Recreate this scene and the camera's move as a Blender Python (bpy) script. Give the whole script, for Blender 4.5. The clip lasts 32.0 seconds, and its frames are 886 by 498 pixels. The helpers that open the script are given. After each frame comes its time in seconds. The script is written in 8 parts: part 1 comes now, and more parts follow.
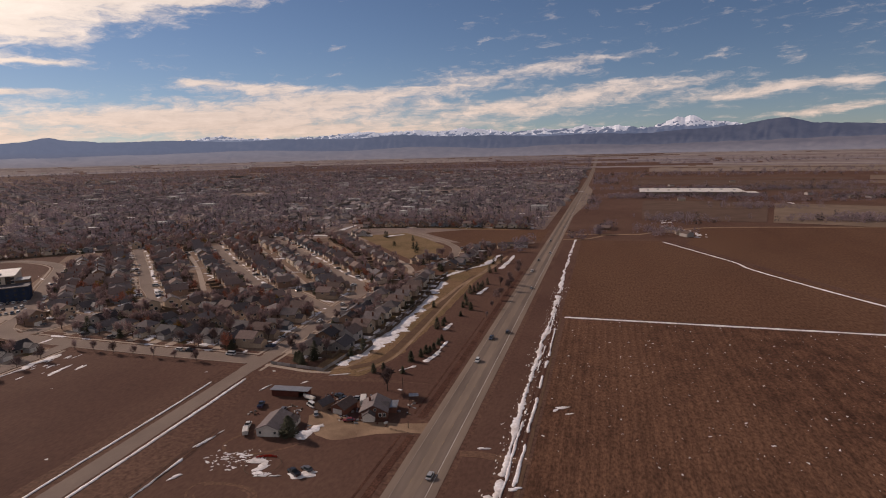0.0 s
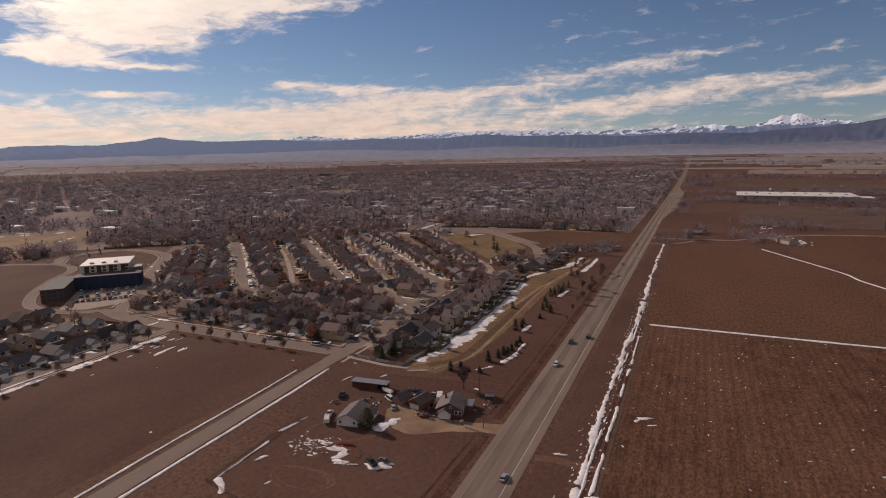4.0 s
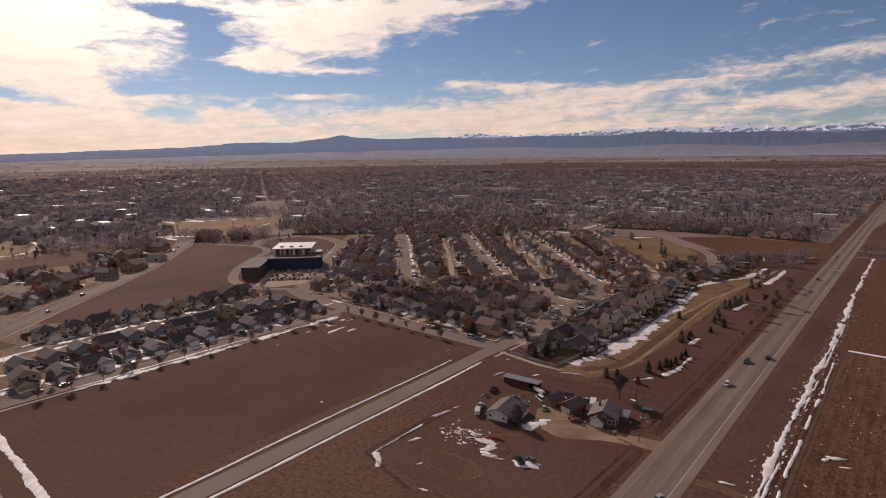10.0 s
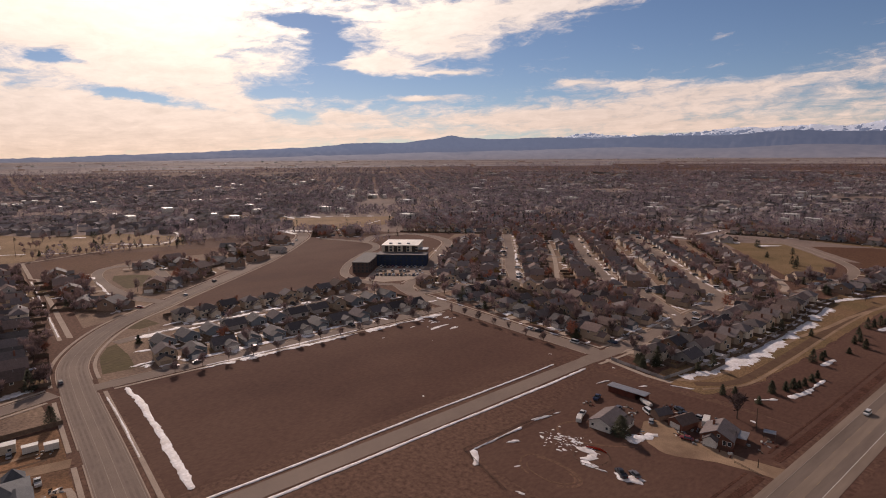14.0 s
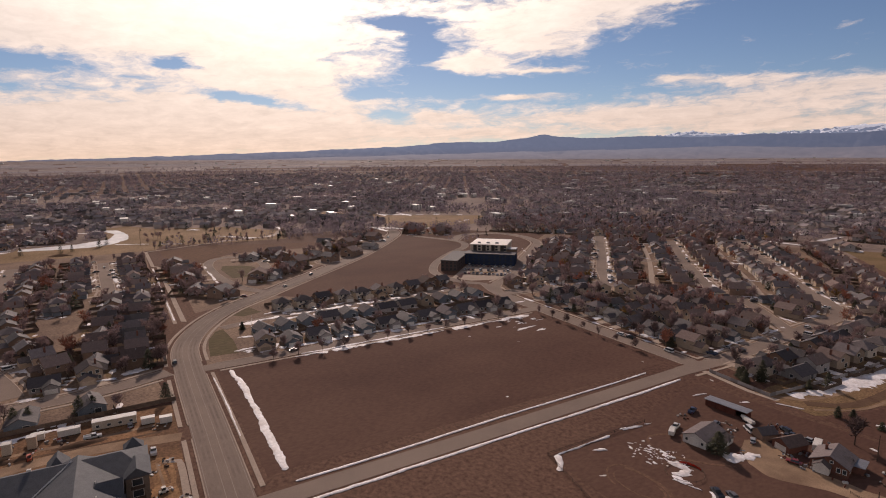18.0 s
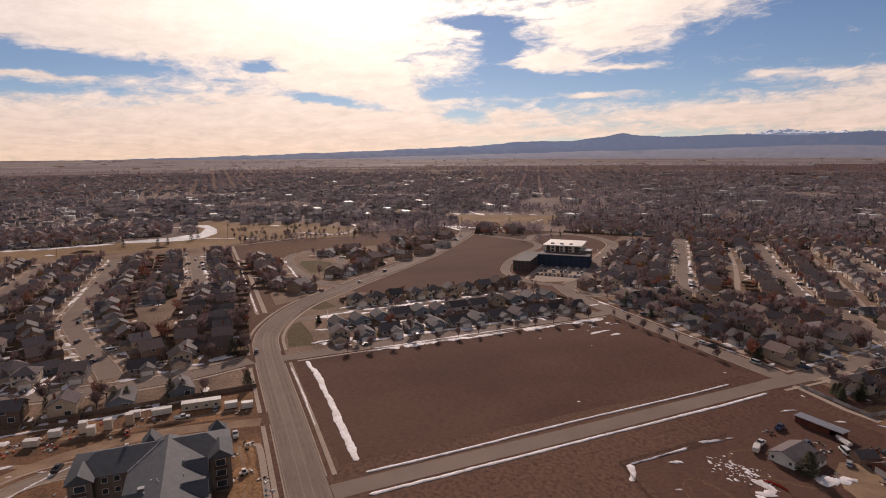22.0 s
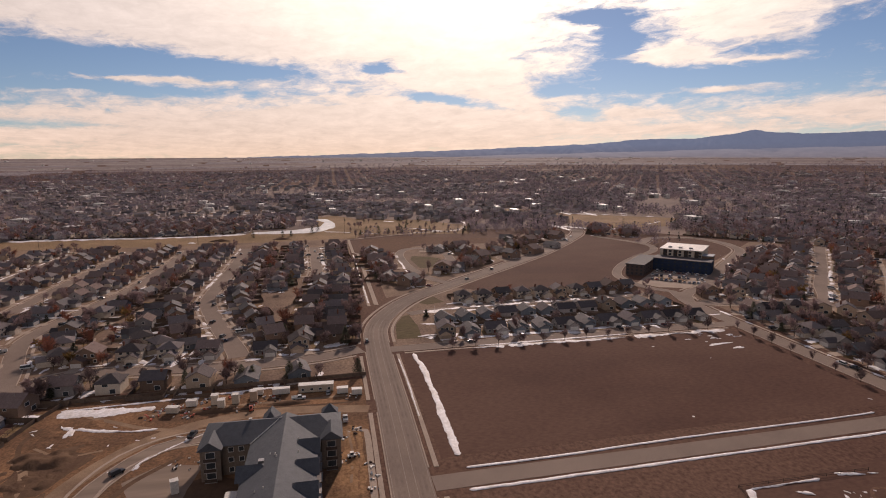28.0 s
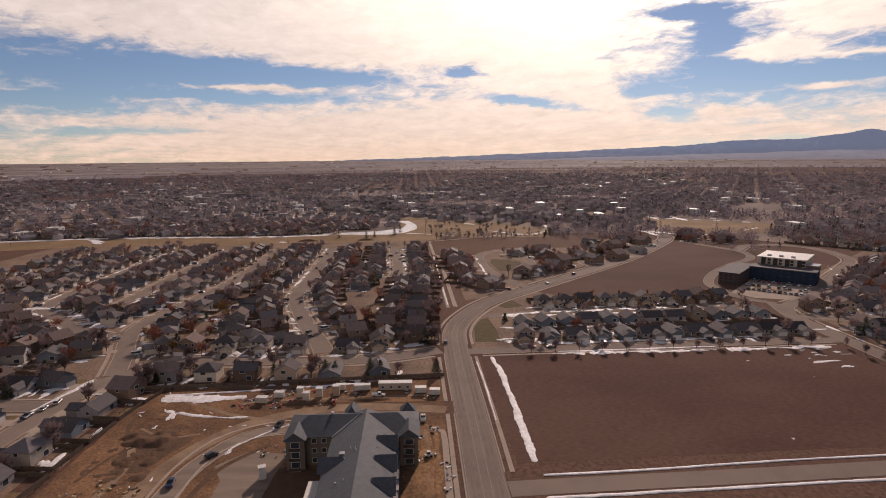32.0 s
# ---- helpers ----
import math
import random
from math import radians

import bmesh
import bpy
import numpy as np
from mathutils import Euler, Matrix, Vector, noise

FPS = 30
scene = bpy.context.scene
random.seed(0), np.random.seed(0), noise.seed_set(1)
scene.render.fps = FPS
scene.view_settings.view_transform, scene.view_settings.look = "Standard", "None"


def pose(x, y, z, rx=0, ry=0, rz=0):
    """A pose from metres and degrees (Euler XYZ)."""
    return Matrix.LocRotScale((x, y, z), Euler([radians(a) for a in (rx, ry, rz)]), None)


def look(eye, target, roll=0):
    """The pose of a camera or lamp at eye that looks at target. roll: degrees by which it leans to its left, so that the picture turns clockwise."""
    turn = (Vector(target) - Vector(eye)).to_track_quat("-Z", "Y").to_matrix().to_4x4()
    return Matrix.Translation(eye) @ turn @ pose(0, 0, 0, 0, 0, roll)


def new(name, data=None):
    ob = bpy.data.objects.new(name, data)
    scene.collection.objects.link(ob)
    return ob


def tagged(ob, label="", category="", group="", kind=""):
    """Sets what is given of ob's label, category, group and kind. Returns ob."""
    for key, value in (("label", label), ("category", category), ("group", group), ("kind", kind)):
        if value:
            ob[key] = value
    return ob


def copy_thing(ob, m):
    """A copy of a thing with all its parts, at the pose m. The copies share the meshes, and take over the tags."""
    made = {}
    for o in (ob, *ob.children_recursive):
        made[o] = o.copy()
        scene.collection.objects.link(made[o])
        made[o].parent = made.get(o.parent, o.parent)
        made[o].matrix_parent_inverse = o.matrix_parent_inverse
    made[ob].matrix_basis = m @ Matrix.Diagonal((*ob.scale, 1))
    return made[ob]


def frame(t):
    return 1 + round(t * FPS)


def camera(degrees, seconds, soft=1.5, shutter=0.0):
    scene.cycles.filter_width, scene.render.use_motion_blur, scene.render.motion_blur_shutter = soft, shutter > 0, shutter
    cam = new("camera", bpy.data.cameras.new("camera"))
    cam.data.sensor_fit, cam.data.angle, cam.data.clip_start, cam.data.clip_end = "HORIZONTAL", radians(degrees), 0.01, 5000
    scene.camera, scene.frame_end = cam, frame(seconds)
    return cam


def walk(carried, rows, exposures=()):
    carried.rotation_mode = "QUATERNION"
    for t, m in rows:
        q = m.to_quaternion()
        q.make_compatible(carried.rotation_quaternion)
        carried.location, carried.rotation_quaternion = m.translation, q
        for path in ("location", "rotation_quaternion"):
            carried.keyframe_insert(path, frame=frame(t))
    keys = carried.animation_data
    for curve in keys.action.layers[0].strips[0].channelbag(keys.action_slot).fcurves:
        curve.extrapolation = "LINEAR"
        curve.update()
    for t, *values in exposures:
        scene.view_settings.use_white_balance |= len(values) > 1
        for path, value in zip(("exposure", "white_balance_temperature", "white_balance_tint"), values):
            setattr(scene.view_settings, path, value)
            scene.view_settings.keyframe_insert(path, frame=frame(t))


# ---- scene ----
# The camera hovers 100 m over the fields and turns to its left.
cam = camera(76.19, 32.0, soft=1.0)
EYE = 100.0
# seconds, yaw, pitch, roll
ROWS = [
    (0.0, 16.07, -9.55, -1.32),
    (0.5, 16.86, -9.54, -1.27),
    (1.0, 17.66, -9.53, -1.25),
    (1.5, 18.45, -9.51, -1.21),
    (2.0, 19.29, -9.49, -1.19),
    (2.5, 20.28, -9.48, -1.17),
    (3.0, 21.51, -9.46, -1.13),
    (3.5, 22.86, -9.44, -1.07),
    (5.5, 28.83, -9.37, -0.89),
    (6.0, 30.22, -9.38, -0.85),
    (6.5, 31.59, -9.39, -0.83),
    (7.0, 32.96, -9.41, -0.80),
    (7.5, 34.33, -9.43, -0.77),
    (8.0, 35.66, -9.44, -0.75),
    (8.5, 36.93, -9.45, -0.74),
    (9.0, 38.17, -9.44, -0.72),
    (9.5, 39.37, -9.44, -0.68),
    (10.0, 40.51, -9.44, -0.65),
    (10.5, 41.68, -9.45, -0.63),
    (11.0, 43.07, -9.44, -0.55),
    (11.5, 44.64, -9.41, -0.49),
    (12.0, 46.26, -9.36, -0.47),
    (12.5, 47.73, -9.33, -0.46),
    (13.0, 49.00, -9.32, -0.47),
    (13.5, 50.15, -9.32, -0.48),
    (14.0, 51.25, -9.33, -0.48),
    (14.5, 52.30, -9.34, -0.48),
    (16.5, 56.93, -9.36, -0.41),
    (17.0, 58.10, -9.34, -0.39),
    (17.5, 59.24, -9.33, -0.38),
    (18.0, 60.32, -9.34, -0.39),
    (18.5, 61.30, -9.35, -0.41),
    (19.0, 62.28, -9.36, -0.44),
    (19.5, 63.24, -9.36, -0.44),
    (20.0, 64.17, -9.36, -0.43),
    (20.5, 65.10, -9.37, -0.43),
    (21.0, 66.00, -9.37, -0.42),
    (21.5, 66.86, -9.36, -0.39),
    (22.0, 67.72, -9.36, -0.37),
    (22.5, 68.57, -9.37, -0.36),
    (23.0, 69.42, -9.37, -0.34),
    (23.5, 70.30, -9.38, -0.31),
    (24.0, 71.22, -9.39, -0.28),
    (24.5, 72.17, -9.39, -0.22),
    (26.5, 75.69, -9.47, -0.23),
    (27.0, 76.65, -9.48, -0.23),
    (27.5, 77.69, -9.48, -0.24),
    (28.0, 78.78, -9.47, -0.27),
    (28.5, 79.90, -9.44, -0.32),
    (29.0, 81.03, -9.40, -0.35),
    (29.5, 82.12, -9.35, -0.39),
    (30.0, 83.19, -9.30, -0.43),
    (30.5, 84.24, -9.26, -0.45),
    (31.0, 85.22, -9.22, -0.47),
    (31.5, 86.12, -9.18, -0.49),
    (32.0, 86.99, -9.14, -0.50),
]


def aim(yaw, pitch, roll):
    # roll turns the camera about its own axis after yaw and pitch
    return pose(0, 0, EYE, 90 + pitch, 0, yaw) @ pose(0, 0, 0, 0, 0, roll)


walk(cam, [(t, aim(yaw, pitch, roll)) for t, yaw, pitch, roll in ROWS], exposures=[(0.0, 0.20, 6300, 19), (10.0, 0.25, 6330, 20), (32.0, 0.31, 6350, 21)])

# ---- light: winter sun in the south-west behind broken cloud ----
SUN_AZ, SUN_EL = 72.0, 27.0  # degrees from +y towards -x; degrees up
sun_way = Vector((-math.sin(radians(SUN_AZ)) * math.cos(radians(SUN_EL)), math.cos(radians(SUN_AZ)) * math.cos(radians(SUN_EL)), math.sin(radians(SUN_EL))))
sun = new("sun", bpy.data.lights.new("sun", "SUN"))
sun.data.energy, sun.data.angle, sun.data.color = 3.2, radians(1.2), (1.0, 0.83, 0.67)
sun.matrix_world = look(sun_way * 100, (0, 0, 0))

world = bpy.data.worlds.new("world")
scene.world = world
world.use_nodes = True
wn, wl = world.node_tree.nodes, world.node_tree.links
wn.clear()


def wmath(op, a, b=None, c=None, clamp=False):
    n = wn.new("ShaderNodeMath")
    n.operation, n.use_clamp = op, clamp
    for i, v in enumerate((a, b, c)):
        if v is None:
            continue
        if isinstance(v, (int, float)):
            n.inputs[i].default_value = v
        else:
            wl.new(v, n.inputs[i])
    return n.outputs[0]


def wmix(fac, a, b):
    n = wn.new("ShaderNodeMix")
    n.data_type = "RGBA"
    for i, v in ((0, fac), (6, a), (7, b)):
        if isinstance(v, (int, float)):
            n.inputs[i].default_value = v
        elif isinstance(v, tuple):
            n.inputs[i].default_value = (*v, 1)
        else:
            wl.new(v, n.inputs[i])
    return n.outputs[2]


sky = wn.new("ShaderNodeTexSky")
sky.sky_type, sky.sun_disc = "NISHITA", False
sky.sun_elevation, sky.sun_rotation = radians(SUN_EL), radians(-SUN_AZ)
sky.altitude, sky.air_density, sky.dust_density, sky.ozone_density = 1500, 1.0, 0.35, 2.5
tc = wn.new("ShaderNodeTexCoord")
sep = wn.new("ShaderNodeSeparateXYZ")
wl.new(tc.outputs["Generated"], sep.inputs[0])
dx, dy, dz = sep.outputs
el = wmath("MULTIPLY", wmath("ARCSINE", dz), 57.2958)
az = wmath("MULTIPLY", wmath("ARCTAN2", wmath("MULTIPLY", dx, -1.0), dy), 57.2958)
# clouds lie on a high flat layer: its plan coordinates
lift = wmath("ADD", wmath("MAXIMUM", dz, 0.0), 0.06)
comb = wn.new("ShaderNodeCombineXYZ")
wl.new(wmath("DIVIDE", dx, lift), comb.inputs[0])
wl.new(wmath("DIVIDE", dy, lift), comb.inputs[1])


def wnoise(scale, detail, rough, stretch=(1, 1, 1), turn=0.0, warp=0.0):
    m = wn.new("ShaderNodeMapping")
    m.inputs["Scale"].default_value = stretch
    m.inputs["Rotation"].default_value = (0, 0, radians(turn))
    wl.new(comb.outputs[0], m.inputs[0])
    n = wn.new("ShaderNodeTexNoise")
    n.inputs["Scale"].default_value, n.inputs["Detail"].default_value = scale, detail
    n.inputs["Roughness"].default_value, n.inputs["Distortion"].default_value = rough, warp
    wl.new(m.outputs[0], n.inputs["Vector"])
    return n.outputs[0]


n_big = wnoise(0.42, 5, 0.6, (1.0, 1.0, 1), 10, 0.5)
n_fine = wnoise(1.5, 12, 0.68, (0.8, 1.3, 1), 35, 0.4)


def level_noise(u, v, wide, tall, detail, rough, lean=0.0):
    """Noise drawn out along the horizon; wide and tall in degrees."""
    c = wn.new("ShaderNodeCombineXYZ")
    wl.new(wmath("DIVIDE", u, wide), c.inputs[0])
    wl.new(wmath("DIVIDE", wmath("MULTIPLY_ADD", u, lean, v), tall), c.inputs[1])
    n = wn.new("ShaderNodeTexNoise")
    n.inputs["Scale"].default_value, n.inputs["Detail"].default_value, n.inputs["Roughness"].default_value = 1.0, detail, rough
    wl.new(c.outputs[0], n.inputs["Vector"])
    return n.outputs


warp = wn.new("ShaderNodeSeparateColor")
wl.new(level_noise(az, el, 5.0, 1.5, 5, 0.6)[1], warp.inputs[0])
az_w = wmath("MULTIPLY_ADD", wmath("SUBTRACT", warp.outputs[0], 0.5), 5.0, az)
el_w = wmath("MULTIPLY_ADD", wmath("SUBTRACT", warp.outputs[1], 0.5), 1.5, el)
n_curl = level_noise(az_w, el_w, 2.3, 0.9, 10, 0.66, 0.06)[0]
n_streak = level_noise(az, el_w, 13.0, 0.8, 7, 0.58, 0.05)[0]
# azimuth, elevation, half widths, lean, weight: broad sheets, thin streaks, clear gaps
# the first two sheets lie behind the camera, unseen, added as fill light
SHEETS = [
    (168, 30, 46, 26, 0, 0.9), (-100, 34, 60, 28, 0, 0.9), (88, 16.0, 24, 6.5, 0, 1.3), (77, 8.3, 11, 4.6, 0, 0.95), (106, 12.6, 22, 2.5, 0, 1.1), (96, 10.2, 9, 1.5, 0, 0.6),
    (49, 13.0, 11, 1.7, 0, 1.0), (53, 11.0, 5, 1.3, 0, 0.75), (57.3, 8.7, 4.2, 1.0, 0.08, 1.1), (49.5, 9.8, 3.6, 0.9, 0, 0.6), (39.5, 13.9, 7, 0.7, 0, 0.7),
    (94, 2.0, 32, 3.2, 0, 1.2), (78, 3.2, 13, 2.0, 0, 0.55), (38.5, 3.5, 14, 1.5, 0, 1.0), (20, 2.4, 15, 1.0, 0, 0.65),
]
STREAKS = [
    (38.4, 7.0, 2.2, 0.55, 0.02, 0.75), (32.6, 6.4, 4.6, 0.65, 0.04, 0.6), (25, 5.2, 10, 1.0, 0, 0.7), (14, 6.8, 9, 0.9, -0.08, 0.56), (2.8, 8.3, 6.5, 0.6, -0.08, 0.44),
    (-1.8, 5.8, 7.5, 0.7, -0.07, 0.55), (7, 4.4, 12, 0.9, -0.03, 0.62), (-15, 4.9, 9, 0.6, -0.05, 0.7), (-17, 2.9, 5, 0.35, -0.05, 0.6), (25.6, 10.1, 2.6, 0.3, -0.13, 0.6),
    (50.5, 7.95, 2.8, 0.32, 0, 0.75), (53.2, 5.6, 3.6, 0.34, 0, 0.85), (60.5, 3.9, 5, 0.5, 0, 0.7), (58, 2.3, 7, 0.55, 0, 0.7), (105, 6.6, 6, 0.26, 0, 0.85),
]
GAPS = [
    (84.6, 8.2, 1.9, 0.5, 0, -1.3), (78.2, 5.2, 5.4, 0.5, 0.13, -1.35), (67.3, 6.3, 2.2, 0.6, 0, -1.0), (64.8, 12.6, 2.4, 0.55, 0, -1.2), (62.0, 10.4, 1.6, 1.8, 0, -1.15),
    (61.0, 6.8, 2.8, 0.7, 0, -0.75), (65.5, 3.9, 2.4, 0.6, 0, -1.0), (53.5, 6.6, 6, 0.5, 0, -0.5), (110.5, 7.9, 9, 0.95, -0.03, -1.6), (99, 7.8, 4.7, 0.5, 0, -1.2),
    (121.5, 4.9, 5.0, 0.6, 0, -0.9), (108, 5.7, 8, 0.35, 0.02, -0.8), (118, 2.6, 8, 0.4, 0, -0.6), (28, 11.8, 9, 2.6, 0, -0.4), (71, 9.0, 2.0, 0.5, 0, -0.3),
]
dens = wmath("ADD", wmath("MULTIPLY", n_curl, 1.7), wmath("MULTIPLY", n_fine, 0.7))
dens = wmath("SUBTRACT", wmath("MULTIPLY_ADD", n_streak, 0.9, dens), 2.02)
for a0, e0, wa, we, lean, wt in SHEETS + STREAKS + GAPS:
    da = wmath("SUBTRACT", az_w, float(a0))
    qa = wmath("DIVIDE", da, float(wa))
    qe = wmath("DIVIDE", wmath("SUBTRACT", wmath("MULTIPLY_ADD", da, -float(lean), el_w), float(e0)), float(we))
    q = wmath("ADD", wmath("MULTIPLY", qa, qa), wmath("MULTIPLY", qe, qe))
    dens = wmath("MULTIPLY_ADD", wmath("EXPONENT", wmath("MULTIPLY", q, -1.0)), float(wt), dens)
soft_edge = wn.new("ShaderNodeMapRange")
soft_edge.interpolation_type = "SMOOTHSTEP"
soft_edge.inputs[1].default_value, soft_edge.inputs[2].default_value = -0.26, 0.55
wl.new(dens, soft_edge.inputs[0])
mask = soft_edge.outputs[0]
# brightness of cloud: lit through near the sun, cream towards the horizon
ga = wmath("DIVIDE", wmath("SUBTRACT", az, SUN_AZ), 26.0)
ge = wmath("DIVIDE", wmath("SUBTRACT", el, SUN_EL - 5), 14.0)
glow = wmath("EXPONENT", wmath("MULTIPLY", wmath("ADD", wmath("MULTIPLY", ga, ga), wmath("MULTIPLY", ge, ge)), -1.0))
low = wmath("EXPONENT", wmath("MULTIPLY", wmath("MAXIMUM", el, 0.0), -0.22))
tint = wmix(low, (0.88, 0.775, 0.67), (1.0, 0.745, 0.53))
tint = wmix(wmath("MULTIPLY", glow, 1.0, clamp=True), tint, (1.27, 1.09, 0.79))
shade = wmath("ADD", 0.34, wmath("ADD", wmath("MULTIPLY", n_fine, 0.3), wmath("MULTIPLY", n_curl, 0.36)))
cloud_bg = wn.new("ShaderNodeBackground")
wl.new(tint, cloud_bg.inputs[0])
wl.new(wmath("ADD", shade, wmath("MULTIPLY", glow, 0.62)), cloud_bg.inputs[1])
sky_bg = wn.new("ShaderNodeBackground")
wl.new(sky.outputs[0], sky_bg.inputs[0])
sky_bg.inputs[1].default_value = 0.046
mixs = wn.new("ShaderNodeMixShader")
wl.new(mask, mixs.inputs[0])
wl.new(sky_bg.outputs[0], mixs.inputs[1])
wl.new(cloud_bg.outputs[0], mixs.inputs[2])
wout = wn.new("ShaderNodeOutputWorld")
wl.new(mixs.outputs[0], wout.inputs[0])

# ---- materials ----
def material(name, c1, c2=None, scale=0.5, rough=0.9, fine=None, bump=0.0, metal=0.0, spread=0.0, c3=None, big=0.02, stretch=(1, 1, 1), island=False, grain=0.16, thin=0.0):
    """Two noises, coarse and fine, between two or three colours; spread: how far single objects differ."""
    m = bpy.data.materials.new(name)
    m.use_nodes = True
    nt = m.node_tree
    b = nt.nodes["Principled BSDF"]
    b.inputs["Roughness"].default_value, b.inputs["Metallic"].default_value = rough, metal
    b.inputs["Specular IOR Level"].default_value = 0.03 if rough > 0.84 else 0.25 if rough > 0.6 else 0.5
    co = nt.nodes.new("ShaderNodeTexCoord")
    mp = nt.nodes.new("ShaderNodeMapping")
    mp.inputs["Scale"].default_value = stretch
    nt.links.new(co.outputs["Object"], mp.inputs[0])

    def noise_at(s, d):
        n = nt.nodes.new("ShaderNodeTexNoise")
        n.inputs["Scale"].default_value, n.inputs["Detail"].default_value, n.inputs["Roughness"].default_value = s, d, 0.62
        nt.links.new(mp.outputs[0], n.inputs["Vector"])
        return n.outputs[0]

    def ramp(sock, lo, hi):
        n = nt.nodes.new("ShaderNodeMapRange")
        n.inputs[1].default_value, n.inputs[2].default_value = lo, hi
        nt.links.new(sock, n.inputs[0])
        return n.outputs[0]

    def mix(fac, a, c):
        n = nt.nodes.new("ShaderNodeMix")
        n.data_type = "RGBA"
        for i, v in ((0, fac), (6, a), (7, c)):
            if isinstance(v, tuple):
                n.inputs[i].default_value = (*v, 1)
            elif isinstance(v, float):
                n.inputs[i].default_value = v
            else:
                nt.links.new(v, n.inputs[i])
        return n.outputs[2]

    c2 = c2 or tuple(v * 0.8 for v in c1)
    nf = noise_at(scale, 7)
    col = mix(ramp(nf, 0.32, 0.68), c1, c2)
    if c3:
        col = mix(ramp(noise_at(big, 4), 0.40, 0.66), col, c3)
    if spread:
        oi = nt.nodes.new("ShaderNodeNewGeometry" if island else "ShaderNodeObjectInfo")
        hs = nt.nodes.new("ShaderNodeHueSaturation")
        mr = nt.nodes.new("ShaderNodeMapRange")
        mr.inputs[3].default_value, mr.inputs[4].default_value = 1 - spread, 1 + spread
        nt.links.new(oi.outputs["Random Per Island" if island else "Random"], mr.inputs[0])
        nt.links.new(mr.outputs[0], hs.inputs["Value"])
        nt.links.new(col, hs.inputs["Color"])
        col = hs.outputs[0]
    # fine grain
    gr = nt.nodes.new("ShaderNodeHueSaturation")
    nt.links.new(col, gr.inputs["Color"])
    gm = nt.nodes.new("ShaderNodeMapRange")
    gm.inputs[1].default_value, gm.inputs[2].default_value, gm.inputs[3].default_value, gm.inputs[4].default_value = 0.34, 0.66, 1 - grain, 1 + grain
    nt.links.new(noise_at(fine or scale * 5, 8), gm.inputs[0])
    nt.links.new(gm.outputs[0], gr.inputs["Value"])
    col = gr.outputs[0]
    nt.links.new(col, b.inputs["Base Color"])
    if thin:
        # part of the light passes the fine twigs; in far crowns this replaces haze
        tl = nt.nodes.new("ShaderNodeBsdfTranslucent")
        nt.links.new(col, tl.inputs[0])
        ms = nt.nodes.new("ShaderNodeMixShader")
        ms.inputs[0].default_value = thin
        nt.links.new(b.outputs[0], ms.inputs[1])
        nt.links.new(tl.outputs[0], ms.inputs[2])
        nt.links.new(ms.outputs[0], nt.nodes["Material Output"].inputs[0])
    if bump:
        bp = nt.nodes.new("ShaderNodeBump")
        bp.inputs["Strength"].default_value, bp.inputs["Distance"].default_value = bump, 0.3
        nt.links.new(noise_at(fine or scale * 4, 6), bp.inputs["Height"])
        nt.links.new(bp.outputs[0], b.inputs["Normal"])
    return m


GROUND = material("dry_ground", (0.112, 0.061, 0.044), (0.087, 0.048, 0.035), 0.05, c3=(0.132, 0.077, 0.054), big=0.006, bump=0.5, fine=0.6, grain=0.34)
GRASS_BROWN = material("winter_grass", (0.102, 0.055, 0.04), (0.083, 0.045, 0.034), 0.03, c3=(0.118, 0.068, 0.049), big=0.012, bump=0.16, fine=0.8, stretch=(1, 0.5, 1), grain=0.15)
GRASS_TAN = material("tan_grass", (0.22, 0.137, 0.076), (0.16, 0.098, 0.056), 0.10, c3=(0.14, 0.098, 0.048), big=0.02, bump=0.5, fine=0.9, grain=0.34)
LAWN = material("dormant_lawn", (0.185, 0.122, 0.066), (0.215, 0.142, 0.078), 0.08, c3=(0.15, 0.105, 0.054), big=0.03, bump=0.3, fine=1.2, grain=0.34)
CORNER_LAWN = material("corner_grass", (0.13, 0.094, 0.054), (0.09, 0.068, 0.04), 0.5, c3=(0.10, 0.08, 0.04), big=0.05, stretch=(1, 0.15, 1), fine=1.2, grain=0.3)
YARD = material("yard_soil", (0.2, 0.138, 0.101), (0.138, 0.094, 0.07), 0.07, c3=(0.245, 0.168, 0.116), big=0.03, bump=0.4, fine=0.8, grain=0.34)
PLOUGHED = material("ploughed_soil", (0.131, 0.067, 0.041), (0.058, 0.03, 0.02), 0.16, c3=(0.136, 0.072, 0.044), big=0.012, bump=0.9, fine=1.1, stretch=(1, 0.45, 1), grain=0.42)
STUBBLE = material("harvested_field", (0.114, 0.059, 0.0355), (0.093, 0.0485, 0.03), 0.03, c3=(0.129, 0.071, 0.043), big=0.006, bump=0.6, fine=0.8, stretch=(1, 0.3, 1), grain=0.34)
DIRT = material("bare_dirt", (0.245, 0.135, 0.072), (0.165, 0.092, 0.052), 0.07, c3=(0.12, 0.07, 0.043), big=0.035, bump=0.7, fine=0.9, grain=0.34)
DIRT_DARK = material("churned_dirt", (0.135, 0.083, 0.052), (0.092, 0.056, 0.037), 0.2, bump=0.9, fine=0.8)
GRAVEL = material("gravel", (0.33, 0.225, 0.145), (0.24, 0.162, 0.105), 0.15, c3=(0.18, 0.118, 0.078), big=0.06, bump=0.4, fine=2.5)
ASPHALT = material("asphalt", (0.215, 0.164, 0.132), (0.176, 0.135, 0.11), 0.06, c3=(0.24, 0.185, 0.148), big=0.02, bump=0.1, fine=3.0, rough=0.85)
ASPHALT_DARK = material("lane_asphalt", (0.158, 0.122, 0.099), (0.132, 0.102, 0.083), 0.05, c3=(0.175, 0.135, 0.109), big=0.02, rough=0.85, stretch=(1, 0.1, 1))
